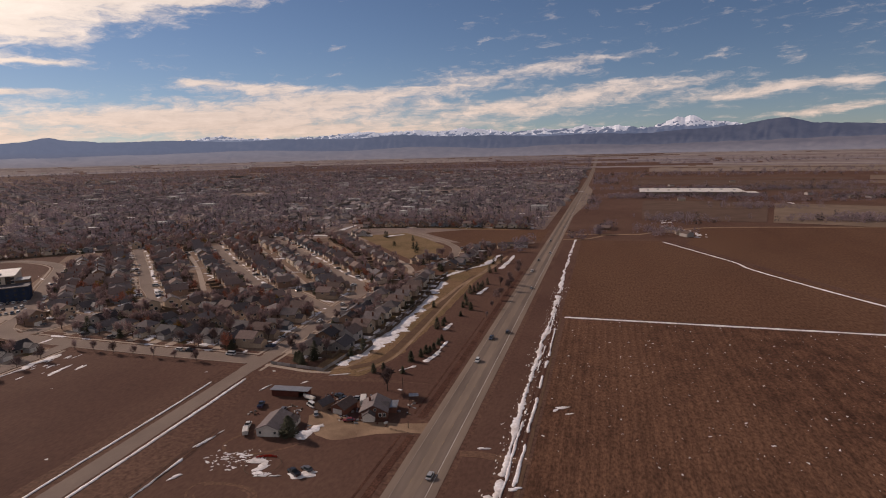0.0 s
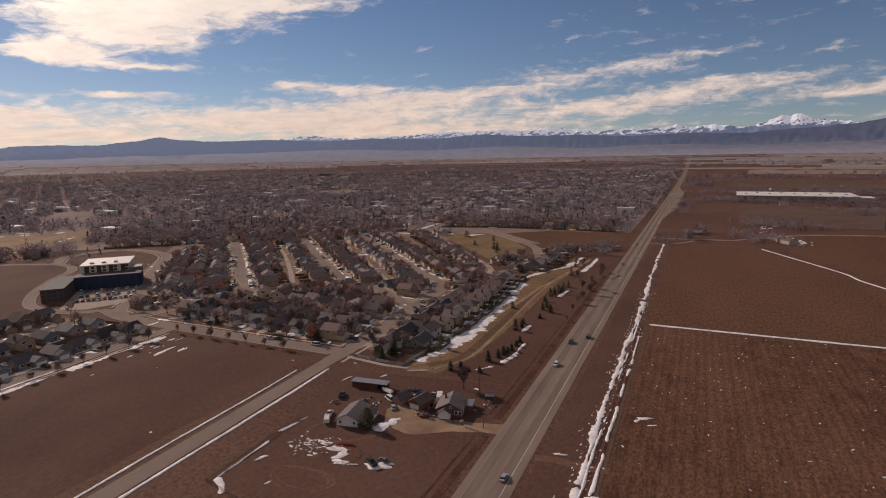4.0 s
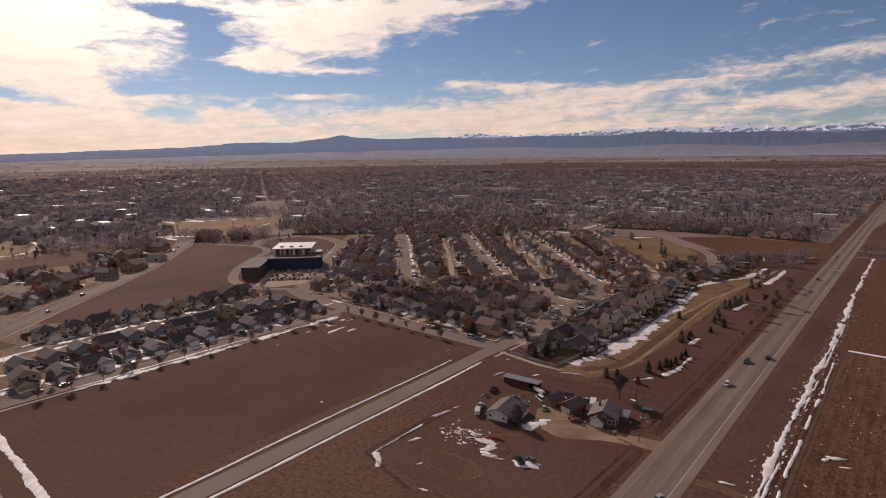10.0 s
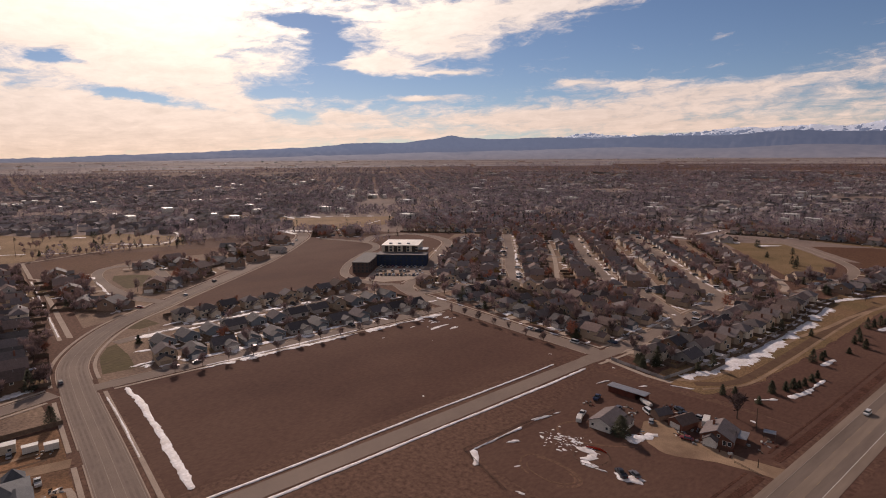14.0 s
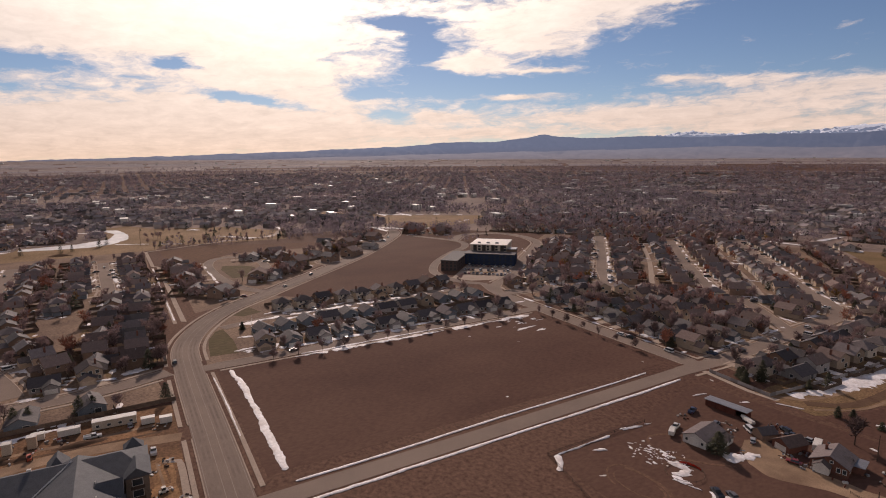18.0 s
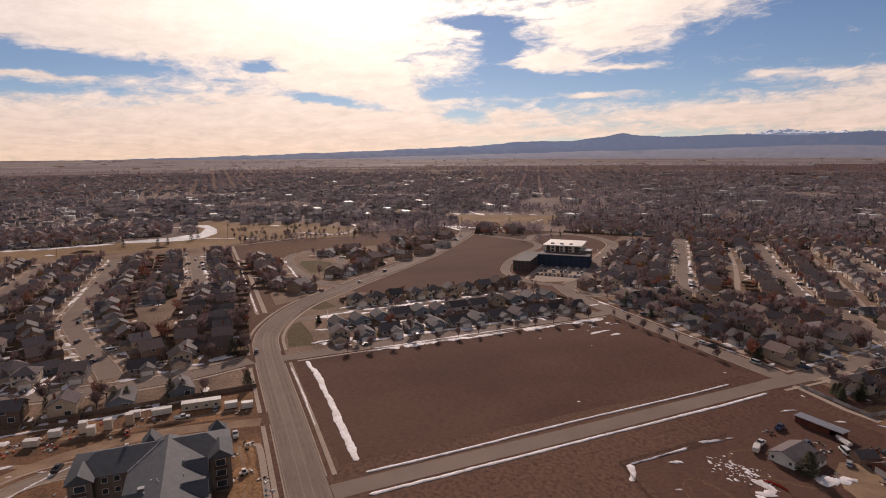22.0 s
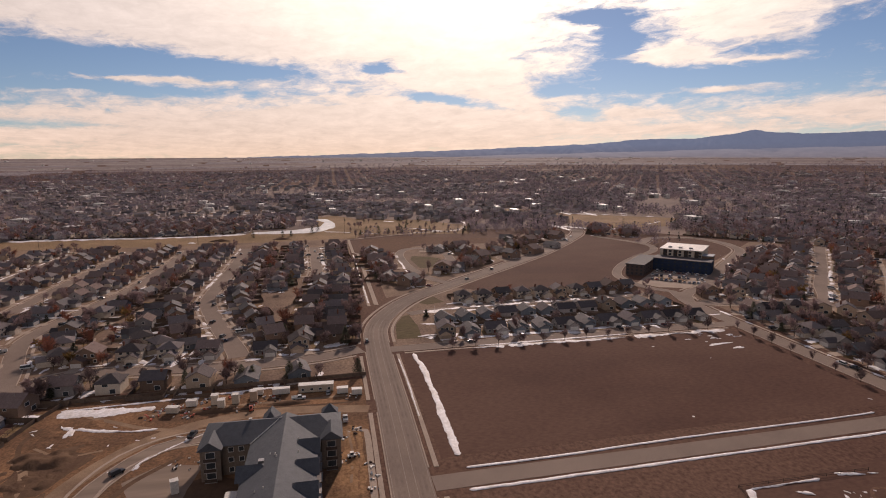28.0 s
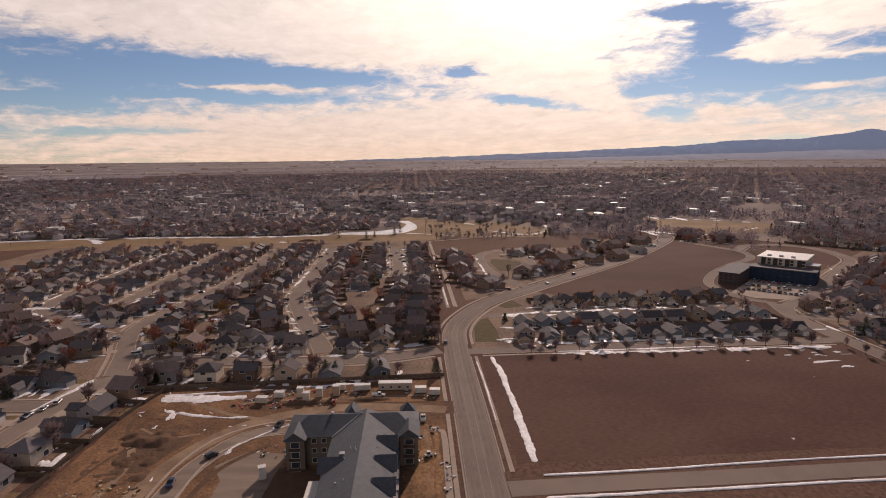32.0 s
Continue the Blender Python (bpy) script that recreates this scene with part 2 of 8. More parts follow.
WHEEL_PATH = material("worn_wheel_path", (0.19, 0.146, 0.118), (0.165, 0.127, 0.104), 0.05, c3=(0.205, 0.158, 0.128), big=0.03, rough=0.85)
ROAD_PALE = material("pale_chip_seal", (0.245, 0.186, 0.144), (0.212, 0.162, 0.126), 0.05, c3=(0.19, 0.145, 0.114), big=0.02, rough=0.9, stretch=(1, 0.1, 1))
CONCRETE = material("concrete", (0.385, 0.305, 0.24), (0.31, 0.246, 0.195), 0.12, rough=0.9, bump=0.05, fine=2.0)
PAINT = material("road_paint", (0.62, 0.58, 0.52), (0.45, 0.42, 0.37), 0.6, rough=0.7)
WORNPAINT_Y = material("worn_yellow_paint", (0.30, 0.21, 0.11), (0.22, 0.16, 0.09), 0.6, rough=0.7)
SNOW = material("snow", (0.80, 0.77, 0.76), (0.68, 0.65, 0.64), 0.35, rough=0.7, bump=0.3, fine=0.9, c3=(0.58, 0.52, 0.48), big=0.15)
ICE = material("pond_ice", (0.62, 0.60, 0.58), (0.50, 0.48, 0.47), 0.04, rough=0.45, c3=(0.42, 0.42, 0.42), big=0.02)
TRUNK = material("bark", (0.085, 0.062, 0.05), (0.055, 0.04, 0.034), 1.5, rough=0.95)
TWIG = material("bare_twigs", (0.235, 0.164, 0.152), (0.155, 0.11, 0.103), 0.6, spread=0.45, thin=0.22)
TWIG_RED = material("russet_twigs", (0.3, 0.125, 0.08), (0.21, 0.09, 0.06), 0.6, spread=0.25)
TWIG_OCHRE = material("ochre_twigs", (0.26, 0.155, 0.05), (0.18, 0.105, 0.04), 0.6, spread=0.2)
NEEDLE = material("needles", (0.075, 0.072, 0.046), (0.052, 0.05, 0.034), 0.9, spread=0.3)
# far crowns: haze blue put into the colour, thin brightens them like sunward haze
FARTREE = material("hazed_bare_trees", (0.245, 0.2, 0.225), (0.13, 0.107, 0.124), 0.08, spread=0.3, island=True, c3=(0.285, 0.22, 0.232), big=0.004, thin=0.34)
FAREVER = material("far_evergreens", (0.055, 0.053, 0.048), (0.042, 0.041, 0.038), 0.02, spread=0.3, island=True)
FARHOUSE = material("far_houses", (0.42, 0.355, 0.32), (0.26, 0.22, 0.2), 0.01, spread=0.6, island=True)
FARROOF = material("far_roofs", (0.20, 0.172, 0.168), (0.13, 0.114, 0.113), 0.01, spread=0.6, island=True)
BELT_GRASS = material("pale_tan_grass", (0.29, 0.195, 0.115), (0.22, 0.145, 0.084), 0.03, c3=(0.19, 0.125, 0.068), big=0.012, bump=0.4, fine=0.5, grain=0.3)
WEEDS = material("dark_russet_weeds", (0.08, 0.037, 0.026), (0.055, 0.027, 0.02), 0.3, c3=(0.10, 0.05, 0.034), big=0.1, bump=0.9, fine=1.2, grain=0.35)
WORN = material("worn_ground", (0.155, 0.09, 0.06), (0.12, 0.068, 0.047), 0.2, fine=0.9, grain=0.3)
ORANGE_DIRT = material("orange_tan_dirt", (0.33, 0.19, 0.095), (0.235, 0.132, 0.068), 0.12, c3=(0.16, 0.092, 0.052), big=0.06, bump=0.7, fine=0.9, grain=0.34)
WORNPAINT = material("worn_lane_paint", (0.34, 0.285, 0.235), (0.25, 0.205, 0.168), 0.5)
WALLS = [
    material("tan_siding", (0.390, 0.296, 0.215), (0.335, 0.254, 0.183), 0.6, spread=0.3),
    material("grey_siding", (0.312, 0.281, 0.261), (0.265, 0.238, 0.222), 0.6, spread=0.3),
    material("slate_blue_siding", (0.172, 0.191, 0.211), (0.144, 0.160, 0.179), 0.6, spread=0.3),
    material("cream_siding", (0.499, 0.421, 0.335), (0.437, 0.367, 0.289), 0.6, spread=0.2),
    material("brown_siding", (0.226, 0.152, 0.109), (0.179, 0.121, 0.090), 0.6, spread=0.3),
]
ROOFS = [
    material("grey_shingles", (0.16, 0.133, 0.126), (0.116, 0.098, 0.094), 0.9, rough=0.85, spread=0.4, bump=0.3, fine=3.0),
    material("brown_shingles", (0.18, 0.13, 0.112), (0.13, 0.096, 0.084), 0.9, rough=0.85, spread=0.4, bump=0.3, fine=3.0),
    material("dark_shingles", (0.088, 0.074, 0.073), (0.064, 0.055, 0.055), 0.9, rough=0.8, spread=0.4, bump=0.3, fine=3.0),
]
BIGROOF = material("slate_grey_shingles", (0.085, 0.088, 0.095), (0.062, 0.064, 0.071), 0.5, rough=0.75, bump=0.3, fine=3.5, stretch=(1, 1, 1))
TRIM = material("white_trim", (0.62, 0.58, 0.52), (0.52, 0.48, 0.43), 0.8, rough=0.6)
GLASS = material("window_glass", (0.035, 0.04, 0.045), (0.05, 0.055, 0.06), 0.5, rough=0.12)
WHITE = material("white_paint", (0.58, 0.54, 0.49), (0.46, 0.43, 0.385), 0.5, rough=0.55)
GREYMET = material("grey_metal", (0.32, 0.31, 0.30), (0.24, 0.23, 0.225), 0.4, rough=0.45, metal=0.6)
RUST = material("dark_red_boards", (0.13, 0.045, 0.032), (0.09, 0.036, 0.028), 0.5)
BRICK = material("red_brick", (0.17, 0.078, 0.055), (0.125, 0.06, 0.045), 0.8, bump=0.2, fine=4)
STONE = material("brown_stone", (0.20, 0.155, 0.12), (0.14, 0.11, 0.088), 0.8, bump=0.3, fine=3)
WRAP = material("blue_housewrap", (0.03, 0.042, 0.075), (0.022, 0.032, 0.058), 0.15)
MEMBRANE = material("white_membrane", (0.72, 0.66, 0.57), (0.62, 0.56, 0.48), 0.1, rough=0.5)
FENCEWOOD = material("weathered_fence", (0.16, 0.115, 0.085), (0.11, 0.08, 0.062), 0.7, spread=0.2)
POLEWOOD = material("pole_wood", (0.10, 0.072, 0.055), (0.07, 0.05, 0.04), 0.8)
RUBBER = material("tyre_rubber", (0.02, 0.02, 0.02), (0.03, 0.03, 0.03), 2.0)
ORANGE = material("orange_paint", (0.42, 0.075, 0.03), (0.32, 0.06, 0.028), 0.8, rough=0.6)
REDMESH = material("red_plastic_mesh", (0.50, 0.06, 0.03), (0.40, 0.05, 0.03), 0.8)
LUMBER = material("fresh_lumber", (0.48, 0.33, 0.18), (0.38, 0.26, 0.14), 0.6)
CARS = [material(n, c, None, 0.3, rough=0.28) for n, c in (
    ("white_car_paint", (0.60, 0.59, 0.57)), ("silver_car_paint", (0.33, 0.33, 0.33)), ("black_car_paint", (0.025, 0.025, 0.028)),
    ("blue_car_paint", (0.04, 0.055, 0.10)), ("red_car_paint", (0.20, 0.028, 0.022)), ("grey_car_paint", (0.11, 0.11, 0.115)))]
LAMP_RED = material("tail_lamp", (0.35, 0.02, 0.015), None, 1.0, rough=0.3)
LAMP_CLEAR = material("head_lamp", (0.6, 0.6, 0.58), None, 1.0, rough=0.15)
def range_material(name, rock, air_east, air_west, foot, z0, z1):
    """A far range: dark rock, haze put on as bluish emission, thicker at the foot."""
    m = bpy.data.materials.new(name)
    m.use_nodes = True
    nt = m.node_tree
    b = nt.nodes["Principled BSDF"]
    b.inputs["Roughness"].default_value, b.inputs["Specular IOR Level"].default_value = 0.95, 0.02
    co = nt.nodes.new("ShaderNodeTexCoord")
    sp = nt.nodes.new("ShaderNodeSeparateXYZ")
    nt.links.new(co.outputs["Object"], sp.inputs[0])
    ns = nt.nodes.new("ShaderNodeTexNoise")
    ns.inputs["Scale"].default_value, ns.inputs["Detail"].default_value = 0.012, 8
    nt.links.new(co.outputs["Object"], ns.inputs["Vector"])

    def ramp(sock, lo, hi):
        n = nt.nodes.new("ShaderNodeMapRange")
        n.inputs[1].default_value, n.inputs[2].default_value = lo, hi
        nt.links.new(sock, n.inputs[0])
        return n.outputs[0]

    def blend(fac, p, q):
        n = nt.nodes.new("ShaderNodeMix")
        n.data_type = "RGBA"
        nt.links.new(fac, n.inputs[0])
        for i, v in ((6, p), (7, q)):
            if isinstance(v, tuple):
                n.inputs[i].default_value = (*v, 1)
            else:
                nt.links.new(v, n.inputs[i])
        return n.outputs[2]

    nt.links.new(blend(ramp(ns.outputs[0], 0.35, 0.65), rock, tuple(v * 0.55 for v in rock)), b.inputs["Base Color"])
    # the haze emission grows from east to west, towards the sun
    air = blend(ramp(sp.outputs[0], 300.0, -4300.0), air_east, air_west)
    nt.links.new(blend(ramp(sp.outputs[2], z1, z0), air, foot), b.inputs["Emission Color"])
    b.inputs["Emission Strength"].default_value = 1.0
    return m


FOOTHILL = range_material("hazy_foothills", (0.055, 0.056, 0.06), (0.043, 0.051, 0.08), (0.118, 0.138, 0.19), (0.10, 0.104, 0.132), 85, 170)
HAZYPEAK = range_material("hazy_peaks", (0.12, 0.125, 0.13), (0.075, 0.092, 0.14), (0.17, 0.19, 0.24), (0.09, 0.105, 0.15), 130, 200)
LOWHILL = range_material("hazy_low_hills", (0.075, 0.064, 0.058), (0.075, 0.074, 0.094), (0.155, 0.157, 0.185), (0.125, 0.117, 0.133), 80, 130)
# the snow glows as well, with the same haze emission
HAZYSNOW = range_material("hazy_peak_snow", (0.85, 0.83, 0.82), (0.20, 0.20, 0.225), (0.26, 0.26, 0.28), (0.20, 0.20, 0.23), 90, 130)

# ---- building blocks ----
rng = random.Random(7)


def terrain(x, y):
    """Flat near by; rises gently towards the far rim."""
    r = math.hypot(x, y)
    t = min(max((r - 2000) / 2900, 0), 1)
    return 84 * t * t * (3 - 2 * t)


def mesh_from(name, verts, faces, mat, smooth=False):
    me = bpy.data.meshes.new(name)
    me.from_pydata([tuple(v) for v in verts], [], faces)
    for m in (mat if isinstance(mat, (list, tuple)) else [mat]):
        me.materials.append(m)
    if smooth:
        me.polygons.foreach_set("use_smooth", [True] * len(me.polygons))
    me.update()
    return me


def setting(name, verts, faces, mat, label, kind="structure", category="", smooth=False):
    ob = new(name, mesh_from(name, verts, faces, mat, smooth))
    return tagged(ob, label, category, kind=kind)


def part(name, bm, mat, parent, label=""):
    """Links a bmesh, or a mesh, as one part under a thing or a part."""
    if isinstance(bm, bmesh.types.BMesh):
        me = bpy.data.meshes.new(name)
        bm.normal_update()
        bm.to_mesh(me)
        bm.free()
        me.materials.append(mat)
    else:
        me = bm
    ob = new(name, me)
    ob.parent = parent
    if label:
        ob["label"] = label
    return ob


def thing(name, label, category, group="", kind=""):
    return tagged(new(name), label, category, group, kind)


def box(bm, x0, x1, y0, y1, z0, z1, taper=0.0):
    """A box; taper draws its top in."""
    v = [bm.verts.new((x, y, z0)) for x, y in ((x0, y0), (x1, y0), (x1, y1), (x0, y1))]
    t = taper
    w = [bm.verts.new((x, y, z1)) for x, y in ((x0 + t, y0 + t), (x1 - t, y0 + t), (x1 - t, y1 - t), (x0 + t, y1 - t))]
    bm.faces.new(v[::-1]), bm.faces.new(w)
    for i in range(4):
        j = (i + 1) % 4
        bm.faces.new((v[i], v[j], w[j], w[i]))
    return bm


def boxed(*args, bevel=0.0):
    bm = box(bmesh.new(), *args)
    if bevel:
        bmesh.ops.bevel(bm, geom=bm.edges[:], offset=bevel, segments=1, affect="EDGES")
    return bm


def tube(bm, a, b, r0, r1, n=6):
    a, b = Vector(a), Vector(b)
    q = (b - a).to_track_quat("Z", "Y")
    rings = []
    for p, r in ((a, r0), (b, r1)):
        rings.append([bm.verts.new(p + q @ Vector((r * math.cos(6.2832 * i / n), r * math.sin(6.2832 * i / n), 0))) for i in range(n)])
    for i in range(n):
        j = (i + 1) % n
        bm.faces.new((rings[0][i], rings[0][j], rings[1][j], rings[1][i]))
    bm.faces.new(rings[1]), bm.faces.new(rings[0][::-1])
    return bm


def curve_points(pts, step=8.0):
    """A smooth line through the points."""
    p = [Vector((*q, 0)) for q in pts]
    p = [p[0] * 2 - p[1]] + p + [p[-1] * 2 - p[-2]]
    out = []
    for i in range(1, len(p) - 2):
        n = max(1, int((p[i + 1] - p[i]).length / step))
        for k in range(n):
            t = k / n
            a, b, c, d = p[i - 1], p[i], p[i + 1], p[i + 2]
            out.append(0.5 * ((2 * b) + (c - a) * t + (2 * a - 5 * b + 4 * c - d) * t * t + (3 * b - a - 3 * c + d) * t ** 3))
    out.append(p[-2])
    return [(v.x, v.y) for v in out]


def side_line(pts, off):
    """The line beside a line; off to its left."""
    out = []
    for i, (x, y) in enumerate(pts):
        x0, y0 = pts[max(i - 1, 0)]
        x1, y1 = pts[min(i + 1, len(pts) - 1)]
        l = math.hypot(x1 - x0, y1 - y0) or 1
        out.append((x - (y1 - y0) / l * off, y + (x1 - x0) / l * off))
    return out


def strip(name, left, right, z, mat, label, thick=0.25, kind="structure", category=""):
    """A slab between two lines of as many points."""
    n, verts, faces = len(left), [], []
    for (x, y), (u, v) in zip(left, right):
        a, b = terrain(x, y) + z, terrain(u, v) + z
        verts += [(x, y, a), (u, v, b), (x, y, a - thick), (u, v, b - thick)]
    for i in range(n - 1):
        k, m = 4 * i, 4 * i + 4
        faces += [(k, k + 1, m + 1, m), (k + 2, k, m, m + 2), (k + 1, k + 3, m + 3, m + 1)]
    faces += [(0, 2, 3, 1), (4 * n - 4, 4 * n - 3, 4 * n - 1, 4 * n - 2)]
    return setting(name, verts, faces, mat, label, kind, category)


def slab(name, pts, z, mat, label, thick=0.4, kind="structure", wobble=0.0):
    """A flat plot; wobble roughens its outline."""
    if wobble:
        fine = []
        for i, (x, y) in enumerate(pts):
            u, v = pts[(i + 1) % len(pts)]
            n = max(1, int(math.hypot(u - x, v - y) / (wobble * 2.5)))
            for k in range(n):
                t = k / n
                px, py = x + (u - x) * t, y + (v - y) * t
                d = noise.noise_vector((px * 0.11, py * 0.11, 3.1)) + noise.noise_vector((px * 0.4, py * 0.4, 7.7)) * 0.5
                fine.append((px + d.x * wobble, py + d.y * wobble))
        pts = fine
    n = len(pts)
    verts = [(x, y, terrain(x, y) + z) for x, y in pts] + [(x, y, terrain(x, y) + z - thick) for x, y in pts]
    area = sum(pts[i][0] * pts[(i + 1) % n][1] - pts[(i + 1) % n][0] * pts[i][1] for i in range(n))
    top = list(range(n)) if area > 0 else list(range(n))[::-1]
    faces = [top] + [(i, (i + 1) % n, n + (i + 1) % n, n + i) for i in range(n)]
    return setting(name, verts, faces, mat, label, kind)


ROADS = []  # centre line, half width: what must stay free
SPECS = []


def road(pts, width, label, mat=None, z=0.06, kerb=True, walk_side="", step=6.0, name="road", free=True):
    """Notes a road; build_roads() lays them all, each a little above the one before."""
    c = curve_points(pts, step)
    if free:
        ROADS.append((c, width / 2))
    SPECS.append((c, width / 2, label, mat or ASPHALT, z, kerb, walk_side, name, free))
    return c


def free_runs(line, own, gap):
    """The stretches of a line that lie on no other road."""
    runs, run = [], []
    for p in line:
        if near_road(*p, gap, own):
            if len(run) > 2:
                runs.append(run)
            run = []
        else:
            run.append(p)
    if len(run) > 2:
        runs.append(run)
    return runs


def build_roads():
    while SPECS:
        c, h, label, mat, z, kerb, walk_side, name, free = SPECS.pop()
        z += 0.004 * (len(SPECS) % 14)
        strip(name, side_line(c, h), side_line(c, -h), z, mat, label)
        for s in (1, -1):
            if kerb:
                for run in free_runs(side_line(c, s * (h + 0.22)), c, 0.3):
                    strip("kerb", side_line(run, 0.22), side_line(run, -0.22), 0.2, CONCRETE, "pale concrete kerb along the road")
            if ("L" if s > 0 else "R") in walk_side:
                for run in free_runs(side_line(c, s * (h + 2.8)), c, 0.3):
                    strip("pavement", side_line(run, 0.8), side_line(run, -0.8), 0.15, CONCRETE, "narrow pale concrete pavement beside the road")


def line_marks(c, off, mat, width=0.22, dash=0.0, gap=0.0, label="worn white line on the road"):
    """Painted lines; one object for each line."""
    verts, faces, run, on = [], [], 0.0, True
    a, b = side_line(c, off + width / 2), side_line(c, off - width / 2)
    if not dash:
        return strip("road_marking", a, b, 0.13, mat, label, 0.01)
    for i in range(len(c) - 1):
        d = math.hypot(c[i + 1][0] - c[i][0], c[i + 1][1] - c[i][1])
        n = max(1, round(d / (dash + gap)))
        for k in range(n):
            t0, t1 = k / n, (k + dash / (dash + gap)) / n
            q = []
            for s, t in ((a, t0), (b, t0), (b, t1), (a, t1)):
                x, y = s[i][0] + (s[i + 1][0] - s[i][0]) * t, s[i][1] + (s[i + 1][1] - s[i][1]) * t
                q.append((x, y, terrain(x, y) + 0.13))
            m = len(verts)
            verts += q
            faces.append((m, m + 1, m + 2, m + 3))
    return setting("road_marking", verts, faces, mat, label)


def near_road(x, y, gap, own=None):
    for c, h in ROADS:
        if c is own:
            continue
        lim = (h + gap) ** 2
        for i in range(len(c) - 1):
            ax, ay = c[i]
            bx, by = c[i + 1]
            vx, vy = bx - ax, by - ay
            t = max(0, min(1, ((x - ax) * vx + (y - ay) * vy) / (vx * vx + vy * vy + 1e-9)))
            if (x - ax - vx * t) ** 2 + (y - ay - vy * t) ** 2 < lim:
                return True
    return False


def near_line(x, y, line, gap):
    for (ax, ay), (bx, by) in zip(line, line[1:]):
        vx, vy = bx - ax, by - ay
        t = max(0, min(1, ((x - ax) * vx + (y - ay) * vy) / (vx * vx + vy * vy)))
        if (x - ax - vx * t) ** 2 + (y - ay - vy * t) ** 2 < gap * gap:
            return True
    return False


def inside(x, y, poly):
    c = False
    for i in range(len(poly)):
        (a, b), (u, v) = poly[i], poly[i - 1]
        if (b > y) != (v > y) and x < (u - a) * (y - b) / (v - b) + a:
            c = not c
    return c


# ---- the ground, out to the rim ----
verts, faces = [(0, 0, 0)], []
RINGS, SEG = [60, 150, 300, 500, 750, 1000, 1400, 1800, 2200, 2600, 3000, 3400, 3800, 4200, 4550, 4900], 128
for r in RINGS:
    for s in range(SEG):
        a = 2 * math.pi * s / SEG
        x, y = r * math.sin(a), r * math.cos(a)
        verts.append((x, y, terrain(x, y)))
for s in range(SEG):
    faces.append((0, 1 + (s + 1) % SEG, 1 + s))
for k in range(len(RINGS) - 1):
    for s in range(SEG):
        a, b = 1 + k * SEG + s, 1 + k * SEG + (s + 1) % SEG
        faces.append((a, b, b + SEG, a + SEG))
setting("ground", verts, faces, GROUND, "dry brown winter ground reaching to the horizon", smooth=True)


# ---- mountains on the far rim ----
def ridge(name, r, depth, crest, mat, label, rough, seed, a0=-40, a1=175, step=0.14, base=40, snow=None, rows=14):
    """A range along the rim: crest(azimuth) is its height in degrees seen from the middle; spurs run down from it."""
    n, verts, faces, mats = int((a1 - a0) / step) + 1, [], [], []
    for i in range(n):
        a = a0 + i * step
        top = r * math.tan(radians(crest(a))) + EYE
        for k in range(rows):
            t = k / (rows - 1)
            deg = (1 - t) * 2.2
            spur = 1 - 2 * abs(noise.noise((a * 0.42 + 0.9 * deg + noise.noise((a * 0.13, 0, 2.0)) * 2, deg * 0.7, seed))) - abs(noise.noise((a * 1.5 - 0.8 * deg, deg * 1.1, seed + 4)))
            z = base + (top - base) * t ** 1.05 + rough * spur * (top - base) * math.sin(math.pi * t)
            rr = r - depth * (1 - t) - spur * depth * 0.07 * math.sin(math.pi * t)
            verts.append((-rr * math.sin(radians(a)), rr * math.cos(radians(a)), z))
    for i in range(n - 1):
        for k in range(rows - 1):
            p = i * rows + k
            faces.append((p, p + 1, p + rows + 1, p + rows))
            if snow:
                z = sum(verts[q][2] for q in faces[-1]) / 4
                a = a0 + i * step
                d = z * 0.02
                patch = abs(noise.noise((a * 1.3 + d, d * 1.4, 5.0))) + 0.6 * abs(noise.noise((a * 3.1 - 2 * d, d * 2.0, 7.0)))
                mats.append(1 if z > snow(a) + 95 * (patch - 0.30) else 0)
    ob = setting(name, verts, faces, [mat, HAZYSNOW] if snow else mat, label, category="mountains", smooth=True)
    if snow:
        ob.data.polygons.foreach_set("material_index", mats)
    return ob


def table(a, pts, sharp=False):
    """Height between (azimuth, height) pairs: rounded, or with sharp tops."""
    for (a0, h0), (a1, h1) in zip(pts, pts[1:]):
        if a <= a1:
            t = min(max((a - a0) / (a1 - a0), 0), 1)
            t = t if sharp else t * t * (3 - 2 * t)
            return h0 + (h1 - h0) * t
    return pts[-1][1]


FRONT = [(-40, 1.5), (-22, 1.62), (-17.5, 1.85), (-14.6, 2.42), (-11, 1.95), (-8, 1.75), (-3, 1.5), (1, 1.62), (6, 1.5), (11, 1.72), (16, 1.75), (20, 1.95), (25, 1.65), (31, 1.72), (36, 1.55), (41, 1.72), (46, 1.62), (48.5, 1.75), (50.3, 2.0), (52.5, 1.65), (55.5, 1.33), (58, 1.36), (60.5, 1.32), (62, 1.12), (65, 0.92), (70, 0.74), (75, 0.52), (80, 0.36), (86, 0.15), (92, -0.02), (100, -0.2), (110, -0.26), (175, -0.26)]
BACK = [(-40, 1.2), (-22, 1.5), (-12, 1.95), (-10.2, 2.3), (-8.6, 2.45), (-7.6, 3.0), (-6.9, 2.78), (-6.3, 2.86), (-4.6, 2.2), (-3.6, 2.02), (-2, 2.2), (-0.8, 2.34), (0.6, 2.1), (2.1, 2.48), (3.4, 2.12), (6, 2.2), (9, 1.98), (11, 2.25), (13.8, 2.5), (16, 2.2), (19, 2.36), (22, 2.2), (24, 2.34), (27, 2.0), (32, 1.75), (35, 1.85), (37, 2.12), (39, 1.8), (44, 1.5), (50, 1.3), (58, 1.2)]
